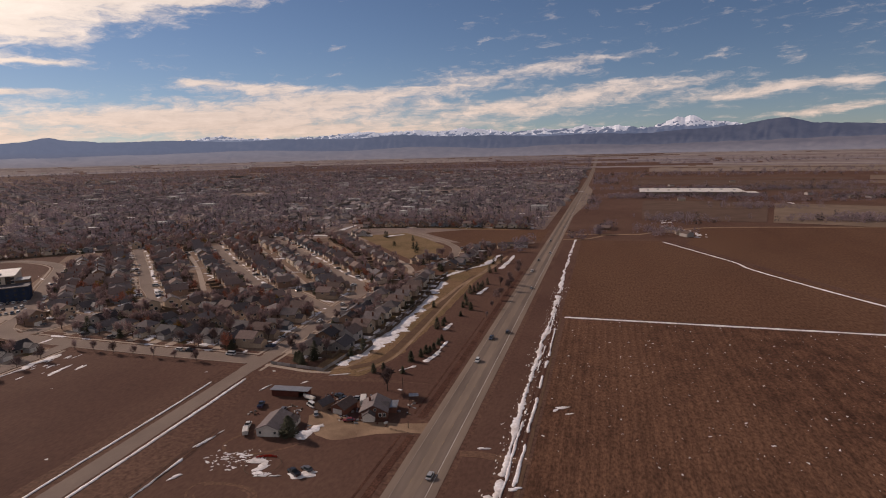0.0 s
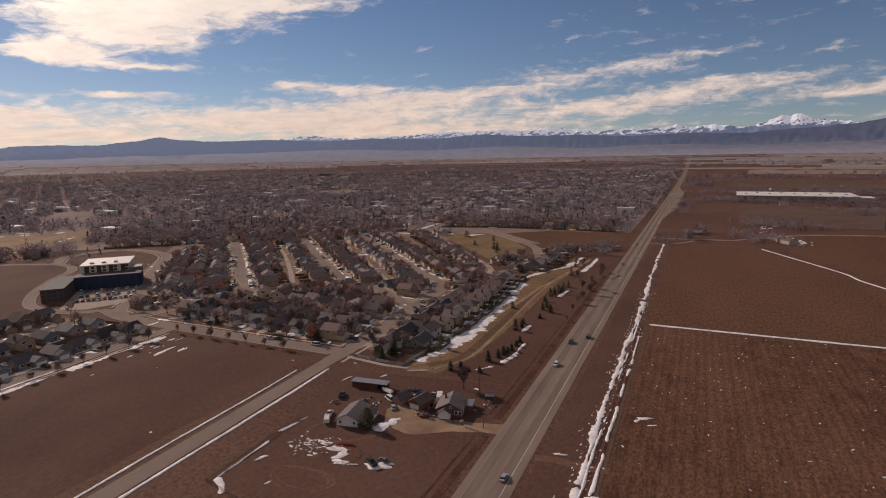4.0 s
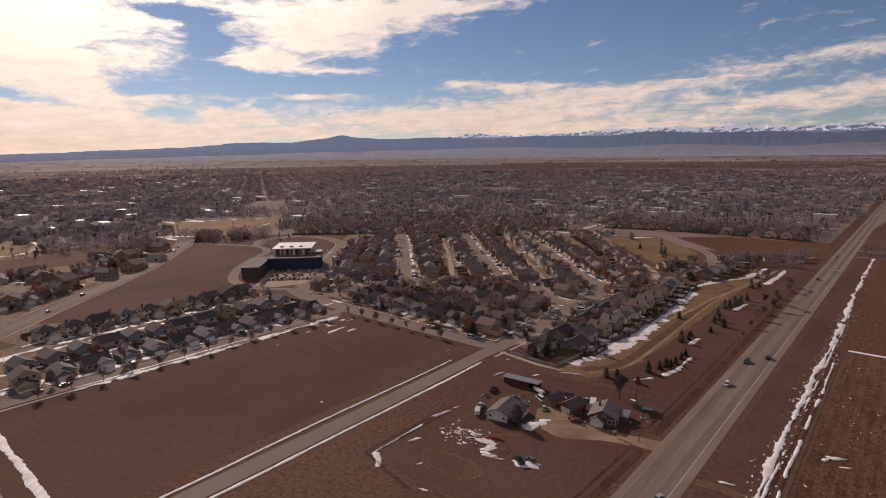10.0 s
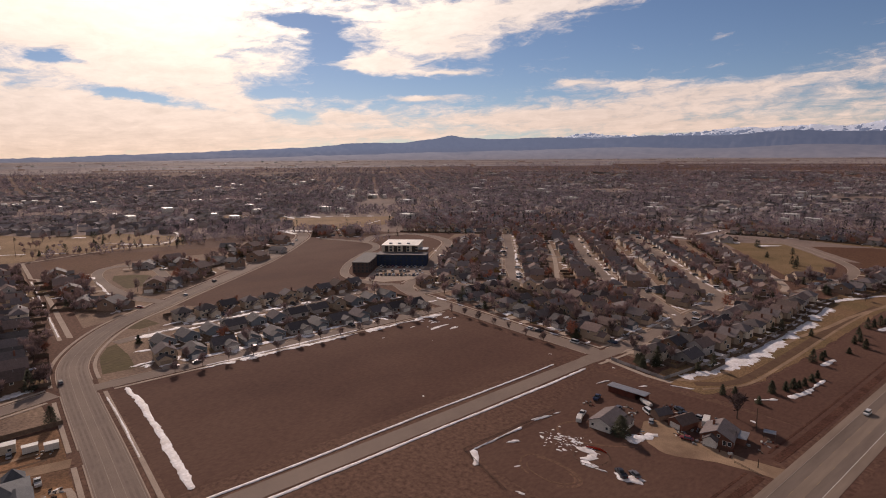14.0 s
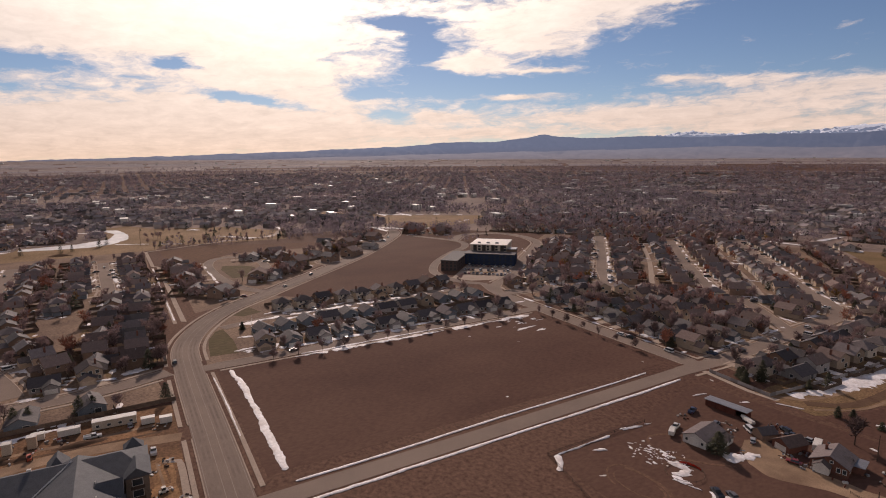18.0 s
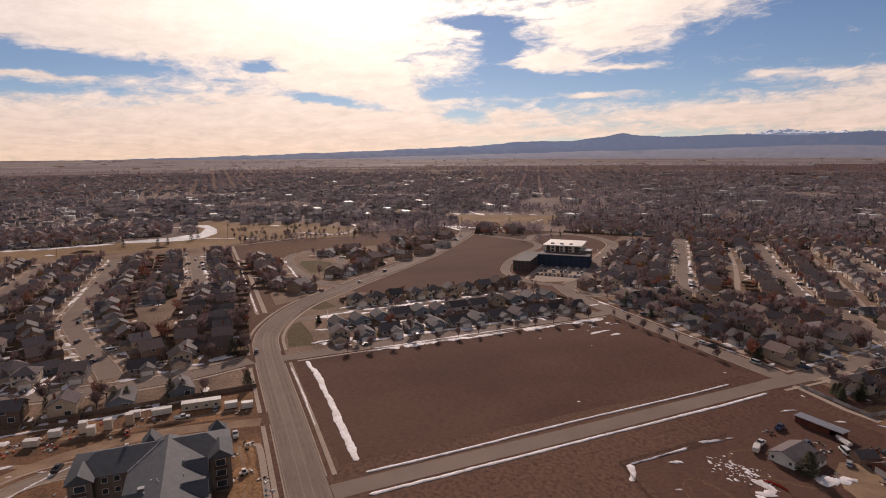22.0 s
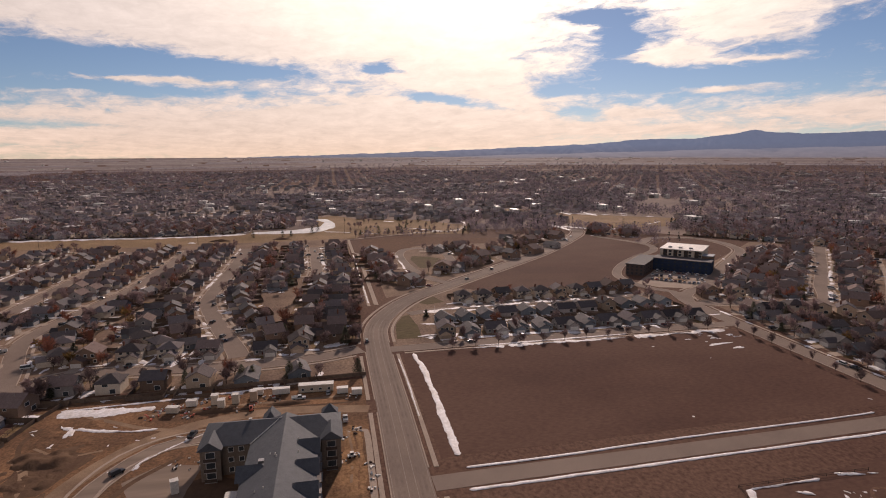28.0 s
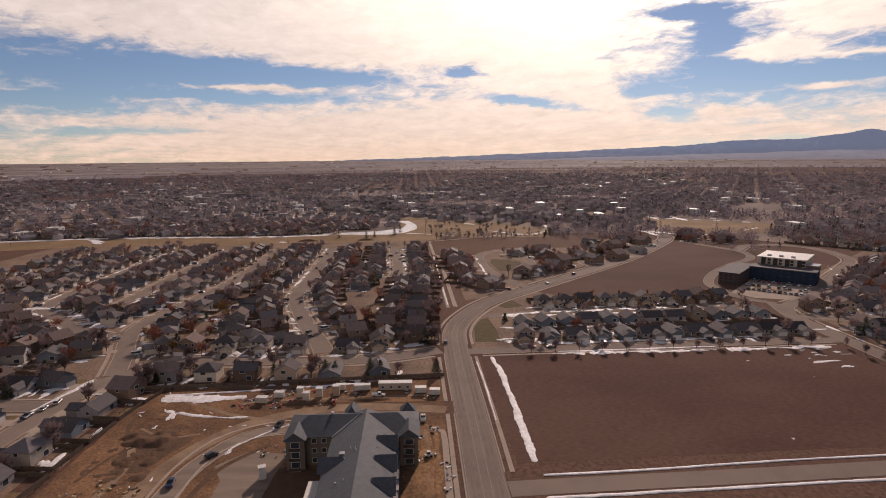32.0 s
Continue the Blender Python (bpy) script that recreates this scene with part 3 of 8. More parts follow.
MIDDLE = [(-40, 0.5), (-20, 0.7), (-10, 0.55), (-4, 0.45), (4, 0.65), (10, 0.45), (18, 0.75), (26, 0.5), (34, 0.7), (44, 0.5), (52, 0.4), (60, 0.2), (70, 0.0), (80, -0.25), (95, -0.45), (175, -0.6)]


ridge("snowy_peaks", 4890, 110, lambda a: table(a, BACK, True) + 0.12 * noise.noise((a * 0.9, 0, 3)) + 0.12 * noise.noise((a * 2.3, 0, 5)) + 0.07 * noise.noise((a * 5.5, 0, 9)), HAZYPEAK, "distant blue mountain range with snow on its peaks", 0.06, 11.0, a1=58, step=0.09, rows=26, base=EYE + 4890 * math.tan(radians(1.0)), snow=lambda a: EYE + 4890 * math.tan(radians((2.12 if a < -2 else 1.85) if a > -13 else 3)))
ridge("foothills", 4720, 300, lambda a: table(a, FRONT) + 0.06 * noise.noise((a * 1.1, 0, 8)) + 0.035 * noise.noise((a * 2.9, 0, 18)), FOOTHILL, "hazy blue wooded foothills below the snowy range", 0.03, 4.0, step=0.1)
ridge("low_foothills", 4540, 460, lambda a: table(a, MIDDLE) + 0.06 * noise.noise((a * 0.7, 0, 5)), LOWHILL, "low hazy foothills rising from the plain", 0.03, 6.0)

# ---- plots of land ----
BLOCK = [(-279, 33), (-172, 33), (-175, 222), (-280, 222)]
WEDGE = [(-412, 92), (-392, 110), (-390, 150), (-391, 190), (-398, 222), (-430, 238), (-465, 265), (-500, 300), (-530, 334), (-580, 338), (-646, 306), (-584, 259), (-534, 217), (-480, 164), (-443, 126)]
PLOT_W = [(-575, 34), (-672, 33), (-690, 90), (-664, 160), (-647, 230), (-616, 172), (-622, 93), (-585, 74), (-567, 46)]
PARK = [(-246, 684), (-300, 652), (-165, 490), (-158, 540), (-168, 590), (-205, 640)]
GREEN = [(-132, 226), (-106, 226), (-98, 258), (-96, 330), (-97, 420), (-93, 520), (-118, 560), (-128, 470), (-138, 400), (-134, 320), (-131, 260)]
SITE = [(-246, -116), (-246, 11), (-130, 11), (-110, -116)]
POND = [(-774, -102), (-785, -50), (-815, -16), (-868, -10), (-928, -34), (-908, -6), (-850, 5), (-805, 5), (-765, -12), (-749, -35), (-751, -70), (-757, -103)]
BELT = [(-640, -700), (-659, -469), (-680, -397), (-680, -317), (-673, -183), (-680, -95), (-690, 30), (-716, 34), (-700, 175), (-780, 190), (-870, 130), (-900, 40), (-960, 6), (-940, -26), (-905, -26), (-815, -18), (-788, -52), (-778, -104), (-758, -106), (-744, -182), (-752, -302), (-751, -418), (-735, -522), (-700, -700)]
slab("grass_plot", BLOCK, 0.02, GRASS_BROWN, "large open block of brown winter grass", wobble=0.6)
slab("wedge_plot", WEDGE, 0.02, GRASS_BROWN, "brown grass wedge between the curving road and the building site", wobble=0.6)
slab("west_plot", PLOT_W, 0.02, STUBBLE, "bare brown plot beside the canal path", wobble=0.8)
FIELD_N = [(-130, 584), (-152, 596), (-158, 618), (-190, 652), (-222, 688), (-175, 724), (-68, 738), (-68, 640)]
slab("north_field", FIELD_N, 0.03, STUBBLE, "bare brown field between the park and the highway", wobble=1.0)
slab("park_lawn", PARK, 0.03, LAWN, "dormant park lawn inside the loop road", wobble=0.8)
slab("creek_green", GREEN, 0.03, GRASS_TAN, "tan dry grass along the creek", wobble=1.5)
slab("green_belt", BELT, 0.02, BELT_GRASS, "tan grass belt between the neighbourhoods", wobble=2.0)
slab("site_ground", SITE, 0.03, DIRT, "churned tan dirt of a construction site", wobble=0.8)
slab("farm_yard", [(-136, 118), (-68, 118), (-66, 226), (-150, 214), (-140, 165)], 0.02, GRASS_BROWN, "brown farm yard grass", wobble=1.2)
road([(-957, -675), (-996, -627), (-1060, -600), (-1045, -541), (-1060, -213), (-1100, -94), (-960, -25)], 26, "far tan grass strip between the houses", mat=GRASS_TAN, kerb=False, z=0.03, step=30, name="grass_strip", free=True)
GREENWAY = [(-960, 690), (-732, 760), (-556, 764), (-390, 784), (-239, 742), (-120, 734)]
road(GREENWAY, 15, "long tan grass strip through the town", mat=GRASS_TAN, kerb=False, z=0.05, step=30, name="grass_strip", free=False)
MEADOW = [(-1010, 300), (-1000, 360), (-900, 392), (-850, 456), (-795, 535), (-730, 500), (-690, 420), (-705, 345), (-760, 345), (-840, 352), (-930, 362), (-960, 310)]
slab("meadow", MEADOW, 0.05, BELT_GRASS, "tan winter meadow beyond the curving road", wobble=3.0)
road([(-735, 345), (-760, 400), (-800, 440), (-860, 452)], 6.0, "pale gravel path across the meadow", mat=GRAVEL, kerb=False, z=0.09, step=15, name="path", free=False)
slab("pond", POND, 0.10, ICE, "frozen pale pond with a curved bank", wobble=1.5)
slab("corner_lawn", [(-298, 33), (-325, 35.5), (-341, 41.5), (-344, 46), (-320, 48), (-297, 47)], 0.05, CORNER_LAWN, "small mown corner lawn with dark green stripes", wobble=0.4)
slab("corner_lawn", [(-389, 69), (-374, 54.5), (-366, 62), (-371, 74)], 0.05, CORNER_LAWN, "small dark lawn between two streets", wobble=0.4)
slab("loop_green", [(-552, 78), (-534, 73.5), (-490, 76.5), (-491, 87), (-503, 100), (-533, 103), (-546, 92)], 0.05, CORNER_LAWN, "oval dark green lawn inside the loop street", wobble=0.5)
slab("south_yards", [(-250, 10), (-250, -122), (-140, -126), (-140, -420), (-690, -420), (-690, 18), (-380, 18), (-320, 4)], 0.01, YARD, "brown yards between the southern houses")
slab("west_yards", [(-178, 246), (-360, 250), (-420, 300), (-560, 470), (-480, 560), (-300, 648), (-170, 480), (-136, 420), (-134, 240)], 0.01, YARD, "brown yards between the western houses")
slab("middle_yards", [(-290, 226), (-285, 30), (-340, 32), (-425, 92), (-450, 124), (-440, 180), (-432, 222)], 0.01, YARD, "brown yards between the middle rows of houses")
slab("loop_yards", [(-425, 80), (-400, 58), (-390, 36), (-590, 36), (-640, 160), (-700, 290), (-655, 290), (-590, 236), (-500, 150)], 0.015, YARD, "brown yards round the loop street")


def town_edge(a):
    """How far the town reaches at an azimuth."""
    return 3480 - 5.4 * max(a - 8, 0) + 70 * math.sin(a * 0.31) + 40 * math.sin(a * 1.3)


town = [(-74, 620 + 145 * k) for k in range(19)] + [(-r * math.sin(radians(a)), r * math.cos(radians(a))) for r, a in [(town_edge(a), a) for a in range(4, 136, 4)]] + [(-2081 + 115 * k, -1873 + 81 * k) for k in range(1, 12)] + [(-770, -510), (-752, -302), (-744, -182), (-750, 20), (-740, 180), (-730, 340), (-560, 480), (-300, 610)]
TOWN_SOIL = material("town_ground", (0.205, 0.155, 0.132), (0.15, 0.114, 0.1), 0.03, c3=(0.25, 0.185, 0.148), big=0.01, bump=0.3, fine=0.3)


def fan(name, centre, pts, z, mat, label, rings=14):
    """A wide plot that follows the rise of the land."""
    verts, faces, n = [], [], len(pts)
    for k in range(rings + 1):
        t = k / rings
        for x, y in pts:
            u, v = centre[0] + (x - centre[0]) * t, centre[1] + (y - centre[1]) * t
            verts.append((u, v, terrain(u, v) + z))
    for k in range(rings):
        for i in range(n):
            j = (i + 1) % n
            faces.append((k * n + i, k * n + j, k * n + n + j, k * n + n + i))
    return setting(name, verts, faces, mat, label)


fan("town_ground", (-900, 700), town, 0.006, TOWN_SOIL, "dark winter ground under the distant town's trees")

# ploughed field: furrows as relief
def furrows(name, x0, x1, y0, y1, mat, label, dx=0.9, dy=2.6, amp=0.04, z=0.06, tracks=True):
    nx, ny = int((x1 - x0) / dx) + 1, int((y1 - y0) / dy) + 1
    xs, ys = np.linspace(x0, x1, nx), np.linspace(y0, y1, ny)
    h = np.random.RandomState(3).uniform(-0.5, 0.5, (ny, nx)) * amp + amp * np.where((np.arange(nx) // 2) % 2, 1, -1)[None, :]
    wide = np.sin(xs / 1.9)[None, :] * amp * 0.9 + np.sin(ys[:, None] / 1.7 + xs[None, :] / 7.0 + 1.3 * np.sin(xs / 23)[None, :] + np.sin(ys / 31)[:, None] * 2) * amp * 1.3
    X, Y = np.meshgrid(xs, ys)
    V = np.stack([X, Y, h + wide + z + amp * 2], -1).reshape(-1, 3)
    q = (np.arange(ny - 1)[:, None] * nx + np.arange(nx - 1)[None, :]).reshape(-1)
    F = np.stack([q, q + 1, q + nx + 1, q + nx], -1)
    return setting(name, V.tolist(), F.tolist(), mat, label)


furrows("ploughed_field", -21, 330, 20, 337, PLOUGHED, "ploughed brown field with furrows and flecks of snow")
slab("far_field", [(-24, 343), (145, 343), (172, 410), (110, 540), (60, 655), (-24, 652)], 0.05, STUBBLE, "bare brown field beyond the irrigation ditch", wobble=0.8)
slab("east_field", [(152, 343), (700, 343), (760, 860), (330, 806), (122, 778), (85, 640), (122, 540), (180, 412)], 0.05, STUBBLE, "wide bare brown field beyond the winding ditch", wobble=0.8)
slab("verge", [(-45, -200), (-32, -200), (-32, 660), (-42, 660)], 0.03, GRASS_BROWN, "brown grass verge beside the highway")
slab("road_side_grass", [(-63, 225), (-63, 560), (-90, 560), (-95, 420), (-94, 330), (-96, 258), (-104, 226)], 0.036, GRASS_BROWN, "brown roadside grass")

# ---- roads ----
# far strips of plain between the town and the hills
# haze is mixed into the plain's soil colours, so they are pale
HAZED_SOILS = [material("hazed_tan_plain", (0.262, 0.212, 0.193), (0.24, 0.193, 0.176), 0.004), material("hazed_grey_plain", (0.25, 0.214, 0.215), (0.225, 0.193, 0.195), 0.004), material("hazed_brown_plain", (0.232, 0.187, 0.172), (0.21, 0.168, 0.157), 0.004), material("hazed_pale_plain", (0.29, 0.242, 0.222), (0.262, 0.218, 0.2), 0.004)]
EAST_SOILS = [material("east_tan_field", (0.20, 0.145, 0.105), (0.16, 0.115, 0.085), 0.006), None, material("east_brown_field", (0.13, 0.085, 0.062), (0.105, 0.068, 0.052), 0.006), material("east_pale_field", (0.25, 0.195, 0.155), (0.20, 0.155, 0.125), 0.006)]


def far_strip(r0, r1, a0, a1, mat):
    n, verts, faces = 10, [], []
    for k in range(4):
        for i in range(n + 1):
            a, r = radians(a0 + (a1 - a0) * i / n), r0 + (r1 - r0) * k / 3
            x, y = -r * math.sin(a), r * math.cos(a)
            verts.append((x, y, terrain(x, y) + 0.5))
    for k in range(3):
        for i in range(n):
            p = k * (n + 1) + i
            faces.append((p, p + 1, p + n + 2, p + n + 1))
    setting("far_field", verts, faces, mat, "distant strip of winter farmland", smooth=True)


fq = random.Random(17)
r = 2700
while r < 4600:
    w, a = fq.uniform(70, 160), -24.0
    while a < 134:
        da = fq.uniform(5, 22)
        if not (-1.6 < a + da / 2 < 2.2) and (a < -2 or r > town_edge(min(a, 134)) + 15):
            far_strip(r + fq.uniform(0, 25), r + w, a, a + da * 0.96, fq.choice(HAZED_SOILS))
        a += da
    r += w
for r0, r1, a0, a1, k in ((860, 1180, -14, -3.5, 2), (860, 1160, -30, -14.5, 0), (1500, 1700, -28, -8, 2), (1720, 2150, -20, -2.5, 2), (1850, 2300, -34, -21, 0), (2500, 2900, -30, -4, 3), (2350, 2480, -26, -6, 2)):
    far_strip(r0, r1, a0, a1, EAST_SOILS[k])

hw = [(-54, y) for y in (-300, -100, 0, 100, 200, 300, 400, 500, 600, 700, 800, 1000, 1200, 1500, 1800, 2200, 2600, 3000, 3400, 3800, 4200, 4600)]
ROADS.append((hw, 8))
for x0, x1, m, t in ((-62, -59.4, ROAD_PALE, "pale paved shoulder of the highway"), (-59.4, -55.9, ASPHALT_DARK, "dark traffic lane of the highway"), (-55.9, -52.4, ROAD_PALE, "pale middle lane of the highway"),
                     (-52.4, -48.9, ASPHALT_DARK, "dark traffic lane of the highway"), (-48.9, -46, ROAD_PALE, "pale paved shoulder of the highway")):
    strip("road", [(x0, y) for _, y in hw], [(x1, y) for _, y in hw], 0.08, m, t)
line_marks([(x, y) for x, y in hw[:14]], -5.1, PAINT, 0.16)
line_marks([(x, y) for x, y in hw[:14]], 5.4, WORNPAINT, 0.16)
line_marks([(x, y) for x, y in hw[:14]], 1.8, WORNPAINT_Y, 0.14, 3.0, 9.0, "broken yellow line on the highway")
line_marks([(x, y) for x, y in hw[:14]], -1.6, WORNPAINT_Y, 0.14, 3.0, 9.0, "broken yellow line on the highway")
slab("road_widening", [(-46, 900), (-30, 1150), (-30, 1500), (-46, 1700)], 0.07, ROAD_PALE, "pale paved widening at a far crossing")
big = road([(-62, 21.2), (-100, 21.2), (-150, 21.2), (-210, 21.6), (-285, 21.6), (-322, 24), (-355, 35.5), (-387, 55), (-416, 84), (-450, 118), (-486, 155.5), (-540, 208.5), (-590, 250), (-638, 287), (-664, 305), (-690, 317), (-760, 332), (-850, 342), (-960, 360), (-1050, 440)], 13.0, "wide grey asphalt road with a long curve", walk_side="LR")
for o in (-4.3, -2.7, 2.7, 4.3):
    line_marks(big[2:70], o, WHEEL_PATH, 0.8, label="darker wheel path on the curving road")
for o in (-5.9, 5.9, -1.4, 1.4):
    line_marks(big[2:70], o, WORNPAINT, 0.16, label="worn pale lane line on the curving road")
road([(-157.5, 28), (-158.5, 60), (-160, 120), (-162, 180), (-163.5, 226)], 8.2, "narrow asphalt road between two snow banks", mat=ASPHALT, kerb=False)
road([(-163.5, 222), (-163, 250), (-165, 285), (-169, 330), (-172, 378)], 9.0, "quiet residential street lined with houses", walk_side="LR")
road([(-172, 378), (-183, 399), (-219, 433), (-260, 476), (-313, 532), (-387, 606)], 9.0, "residential street between rows of houses", walk_side="LR")
road([(-163, 234), (-220, 234), (-285, 235), (-330, 237), (-362, 246)], 10.0, "residential collector street beside the grass block", walk_side="R")
road([(-282, 28), (-283.2, 90), (-284, 150), (-285, 230)], 8.5, "residential street along the grass block", walk_side="R")
road([(-346, 46), (-351, 62), (-355, 84), (-357, 120), (-357.5, 155), (-359, 190), (-362, 226)], 7.0, "snowy back street between two rows of houses")
road([(-330, 238), (-326, 270), (-310, 318), (-360, 368), (-416, 424), (-511, 516)], 9.0, "residential street between rows of houses", walk_side="LR")
road([(-310, 318), (-285, 345), (-258, 374), (-308, 424), (-364, 479), (-437, 555)], 9.0, "residential street between rows of houses", walk_side="LR")
road([(-258, 374), (-225, 366), (-190, 340), (-168, 322)], 8.0, "short residential street", walk_side="LR")
road([(-336, 238), (-356, 250), (-375, 280), (-401, 306), (-443, 348), (-480, 388), (-515, 420), (-562, 434), (-602, 424), (-612, 380), (-578, 344)], 9.0, "street round the building site", walk_side="L")
road([(-421, 372), (-393, 399), (-339, 456), (-313, 482), (-283, 512)], 7.0, "cross street between the houses")
road([(-296, 358), (-360, 430), (-440, 512)], 4.0, "narrow back alley between houses", mat=CONCRETE, kerb=False)
road([(-222, 385), (-262, 430), (-340, 512), (-395, 568)], 4.0, "narrow back alley between houses", mat=CONCRETE, kerb=False)
road([(-158, 446), (-173, 480), (-247, 572), (-310, 651), (-350, 690)], 5.0, "narrow back alley beside the park", mat=CONCRETE, kerb=False)
road([(-150, 452), (-143, 527), (-155, 585), (-195, 639), (-245, 688), (-330, 712)], 8.0, "curved park road with pale kerbs")
road([(-362, 246), (-380, 233), (-410, 230), (-434, 237), (-469, 262), (-504, 298), (-530, 330), (-570, 344), (-640, 318)], 7.0, "access road beside the grass wedge", free=False)
# southern neighbourhood
road([(-285, 13), (-277, -10), (-273, -38), (-275, -81), (-276, -122), (-255, -142), (-228, -148), (-190, -152), (-140, -155)], 9.0, "residential street behind the construction site", walk_side="LR")
road([(-286, -48), (-300, -52), (-344, -68), (-400, -85), (-440, -88), (-508, -88), (-638, -91)], 10.0, "wide curving residential street", walk_side="LR")
road([(-640, -150), (-527, -149), (-456, -151), (-400, -160), (-340, -168), (-286, -150), (-262, -142)], 9.0, "residential street between rows of houses", walk_side="LR")
road([(-630, -20), (-560, -17), (-500, -14), (-478, -15)], 9.0, "residential cul-de-sac", walk_side="LR")
road([(-318, -162), (-331, -191), (-371, -234), (-420, -260), (-640, -262)], 9.0, "residential street between rows of houses", walk_side="LR")
road([(-640, -208), (-560, -207), (-460, -207), (-400, -206)], 9.0, "residential street between rows of houses", walk_side="LR")
road([(-371, -234), (-350, -290), (-360, -340), (-640, -340)], 9.0, "residential street between rows of houses", walk_side="LR")
road([(-228, -148), (-232, -190), (-250, -250), (-255, -330)], 9.0, "residential street between rows of houses", walk_side="LR")
road([(-150, -156), (-170, -200), (-180, -290)], 8.0, "residential street between rows of houses", walk_side="LR")
road([(-428, 88), (-445, 78), (-467, 72), (-509, 66), (-560, 66), (-592, 76), (-597, 96), (-566, 112), (-528, 112), (-502, 108)], 8.0, "loop street with a green in its middle")
road([(-508, 168), (-526, 164), (-545, 182), (-566, 206), (-590, 240), (-612, 258)], 7.0, "residential street in a cluster of houses", walk_side="LR")
# canal path with its two pale strips and a rough ditch between
strip("path", [(-374, 26.2), (-578, 24.0), (-586, 19.5), (-680, 17.5)], [(-372, 29.2), (-577, 27.2), (-585, 22.5), (-680, 20.5)], 0.06, CONCRETE, "pale concrete canal path")
strip("ditch_bank", [(-371, 21.6), (-470, 20.6), (-574, 19.4)], [(-371, 23.8), (-470, 22.6), (-574, 21.3)], 0.05, CONCRETE, "pale bank of a narrow canal")
strip("path", [(-680, 17.5), (-720, 100), (-735, 165), (-800, 190)], [(-678, 20.5), (-716, 102), (-730, 168), (-797, 193)], 0.06, CONCRETE, "pale path across the grass belt")
road([(-132, 228), (-118, 236), (-112.5, 259), (-110.5, 292), (-111, 333), (-107, 371), (-105, 408), (-100, 443), (-94, 480), (-90, 540)], 2.6, "pale trail along the creek", mat=GRAVEL, kerb=False, z=0.07, name="trail", free=False)
road([(-110, 231), (-100, 250), (-99.5, 292), (-101, 343), (-102, 395), (-100, 447), (-92, 520)], 1.6, "pale edge of the creek bed", mat=GRAVEL, kerb=False, z=0.07, name="creek_edge", free=False)
road([(-115, 234), (-104, 250), (-103, 292), (-104, 343), (-104.5, 395), (-102, 447)], 4.5, "dark wet creek bed", mat=DIRT_DARK, kerb=False, z=0.055, name="creek", free=False)
strip("path", [(-158, 231), (-134, 227.5), (-122, 229)], [(-158, 228.5), (-134, 225), (-122, 226)], 0.07, CONCRETE, "pale concrete footpath to the creek")
slab("farm_drive", [(-62, 181), (-62, 190), (-72, 186.5), (-86, 185), (-97, 187), (-105, 191), (-110, 185), (-106, 177), (-99, 171), (-91, 169), (-80, 176), (-68, 181)], 0.05, GRAVEL, "tan gravel farm drive", wobble=1.0)
# site tracks
road([(-214, 12), (-218, -10), (-219, -27), (-216, -45), (-209, -61), (-198, -72), (-184, -80), (-171, -84), (-150, -87), (-115, -90)], 6.5, "tan compacted dirt track round the site", mat=GRAVEL, kerb=False, z=0.06, name="dirt_track")
road([(-204, -38), (-203, -47), (-197, -62), (-183, -71), (-170, -75), (-150, -77), (-110, -79)], 6.5, "new pale asphalt drive on the site", mat=ROAD_PALE, kerb=True, z=0.07)
road([(-209, -40), (-208.5, -50), (-204.5, -63), (-195, -73.5), (-181, -79), (-167, -81), (-140, -82), (-112, -83)], 1.0, "new pale concrete gutter on the site", mat=CONCRETE, kerb=False, z=0.10, name="gutter", free=False)
road([(-198, -44), (-196, -58), (-187, -67.5), (-174, -71.5), (-150, -72.5)], 0.8, "new pale concrete gutter on the site", mat=CONCRETE, kerb=False, z=0.10, name="gutter", free=False)
slab("site_slab", [(-177, -67), (-186, -58), (-183, -44), (-170, -46), (-150, -47), (-150, -62), (-168, -62)], 0.06, ROAD_PALE, "fresh pale paving on the site", wobble=0.3)
# far rural roads
road([(-46, 700), (40, 705), (118, 772), (330, 802), (900, 860)], 7, "distant farm road", mat=GRAVEL, kerb=False, step=40)
road([(-1014, 24), (-1500, 10), (-2100, 0), (-2732, -14), (-3300, -20)], 12, "distant straight street through the trees", kerb=False, step=80)
build_roads()

# ---- houses ----
def gable_walls(w, d, h, rise, y0=0.0, x0=0.0, along="x"):
    """Walls with two gables; the ridge runs along x or y."""
    bm = bmesh.new()
    a, b = x0 - w / 2, x0 + w / 2
    c, e = y0, y0 + d
    v = [bm.verts.new(p) for p in ((a, c, 0), (b, c, 0), (b, e, 0), (a, e, 0), (a, c, h), (b, c, h), (b, e, h), (a, e, h))]
    if along == "x":
        g = [bm.verts.new((a, (c + e) / 2, h + rise)), bm.verts.new((b, (c + e) / 2, h + rise))]
        bm.faces.new((v[0], v[4], g[0], v[7], v[3])), bm.faces.new((v[1], v[2], v[6], g[1], v[5]))
        bm.faces.new((v[0], v[1], v[5], v[4])), bm.faces.new((v[2], v[3], v[7], v[6]))
    else:
        g = [bm.verts.new(((a + b) / 2, c, h + rise)), bm.verts.new(((a + b) / 2, e, h + rise))]
        bm.faces.new((v[0], v[1], v[5], g[0], v[4])), bm.faces.new((v[2], v[3], v[7], g[1], v[6]))
        bm.faces.new((v[3], v[0], v[4], v[7])), bm.faces.new((v[1], v[2], v[6], v[5]))
    return bm


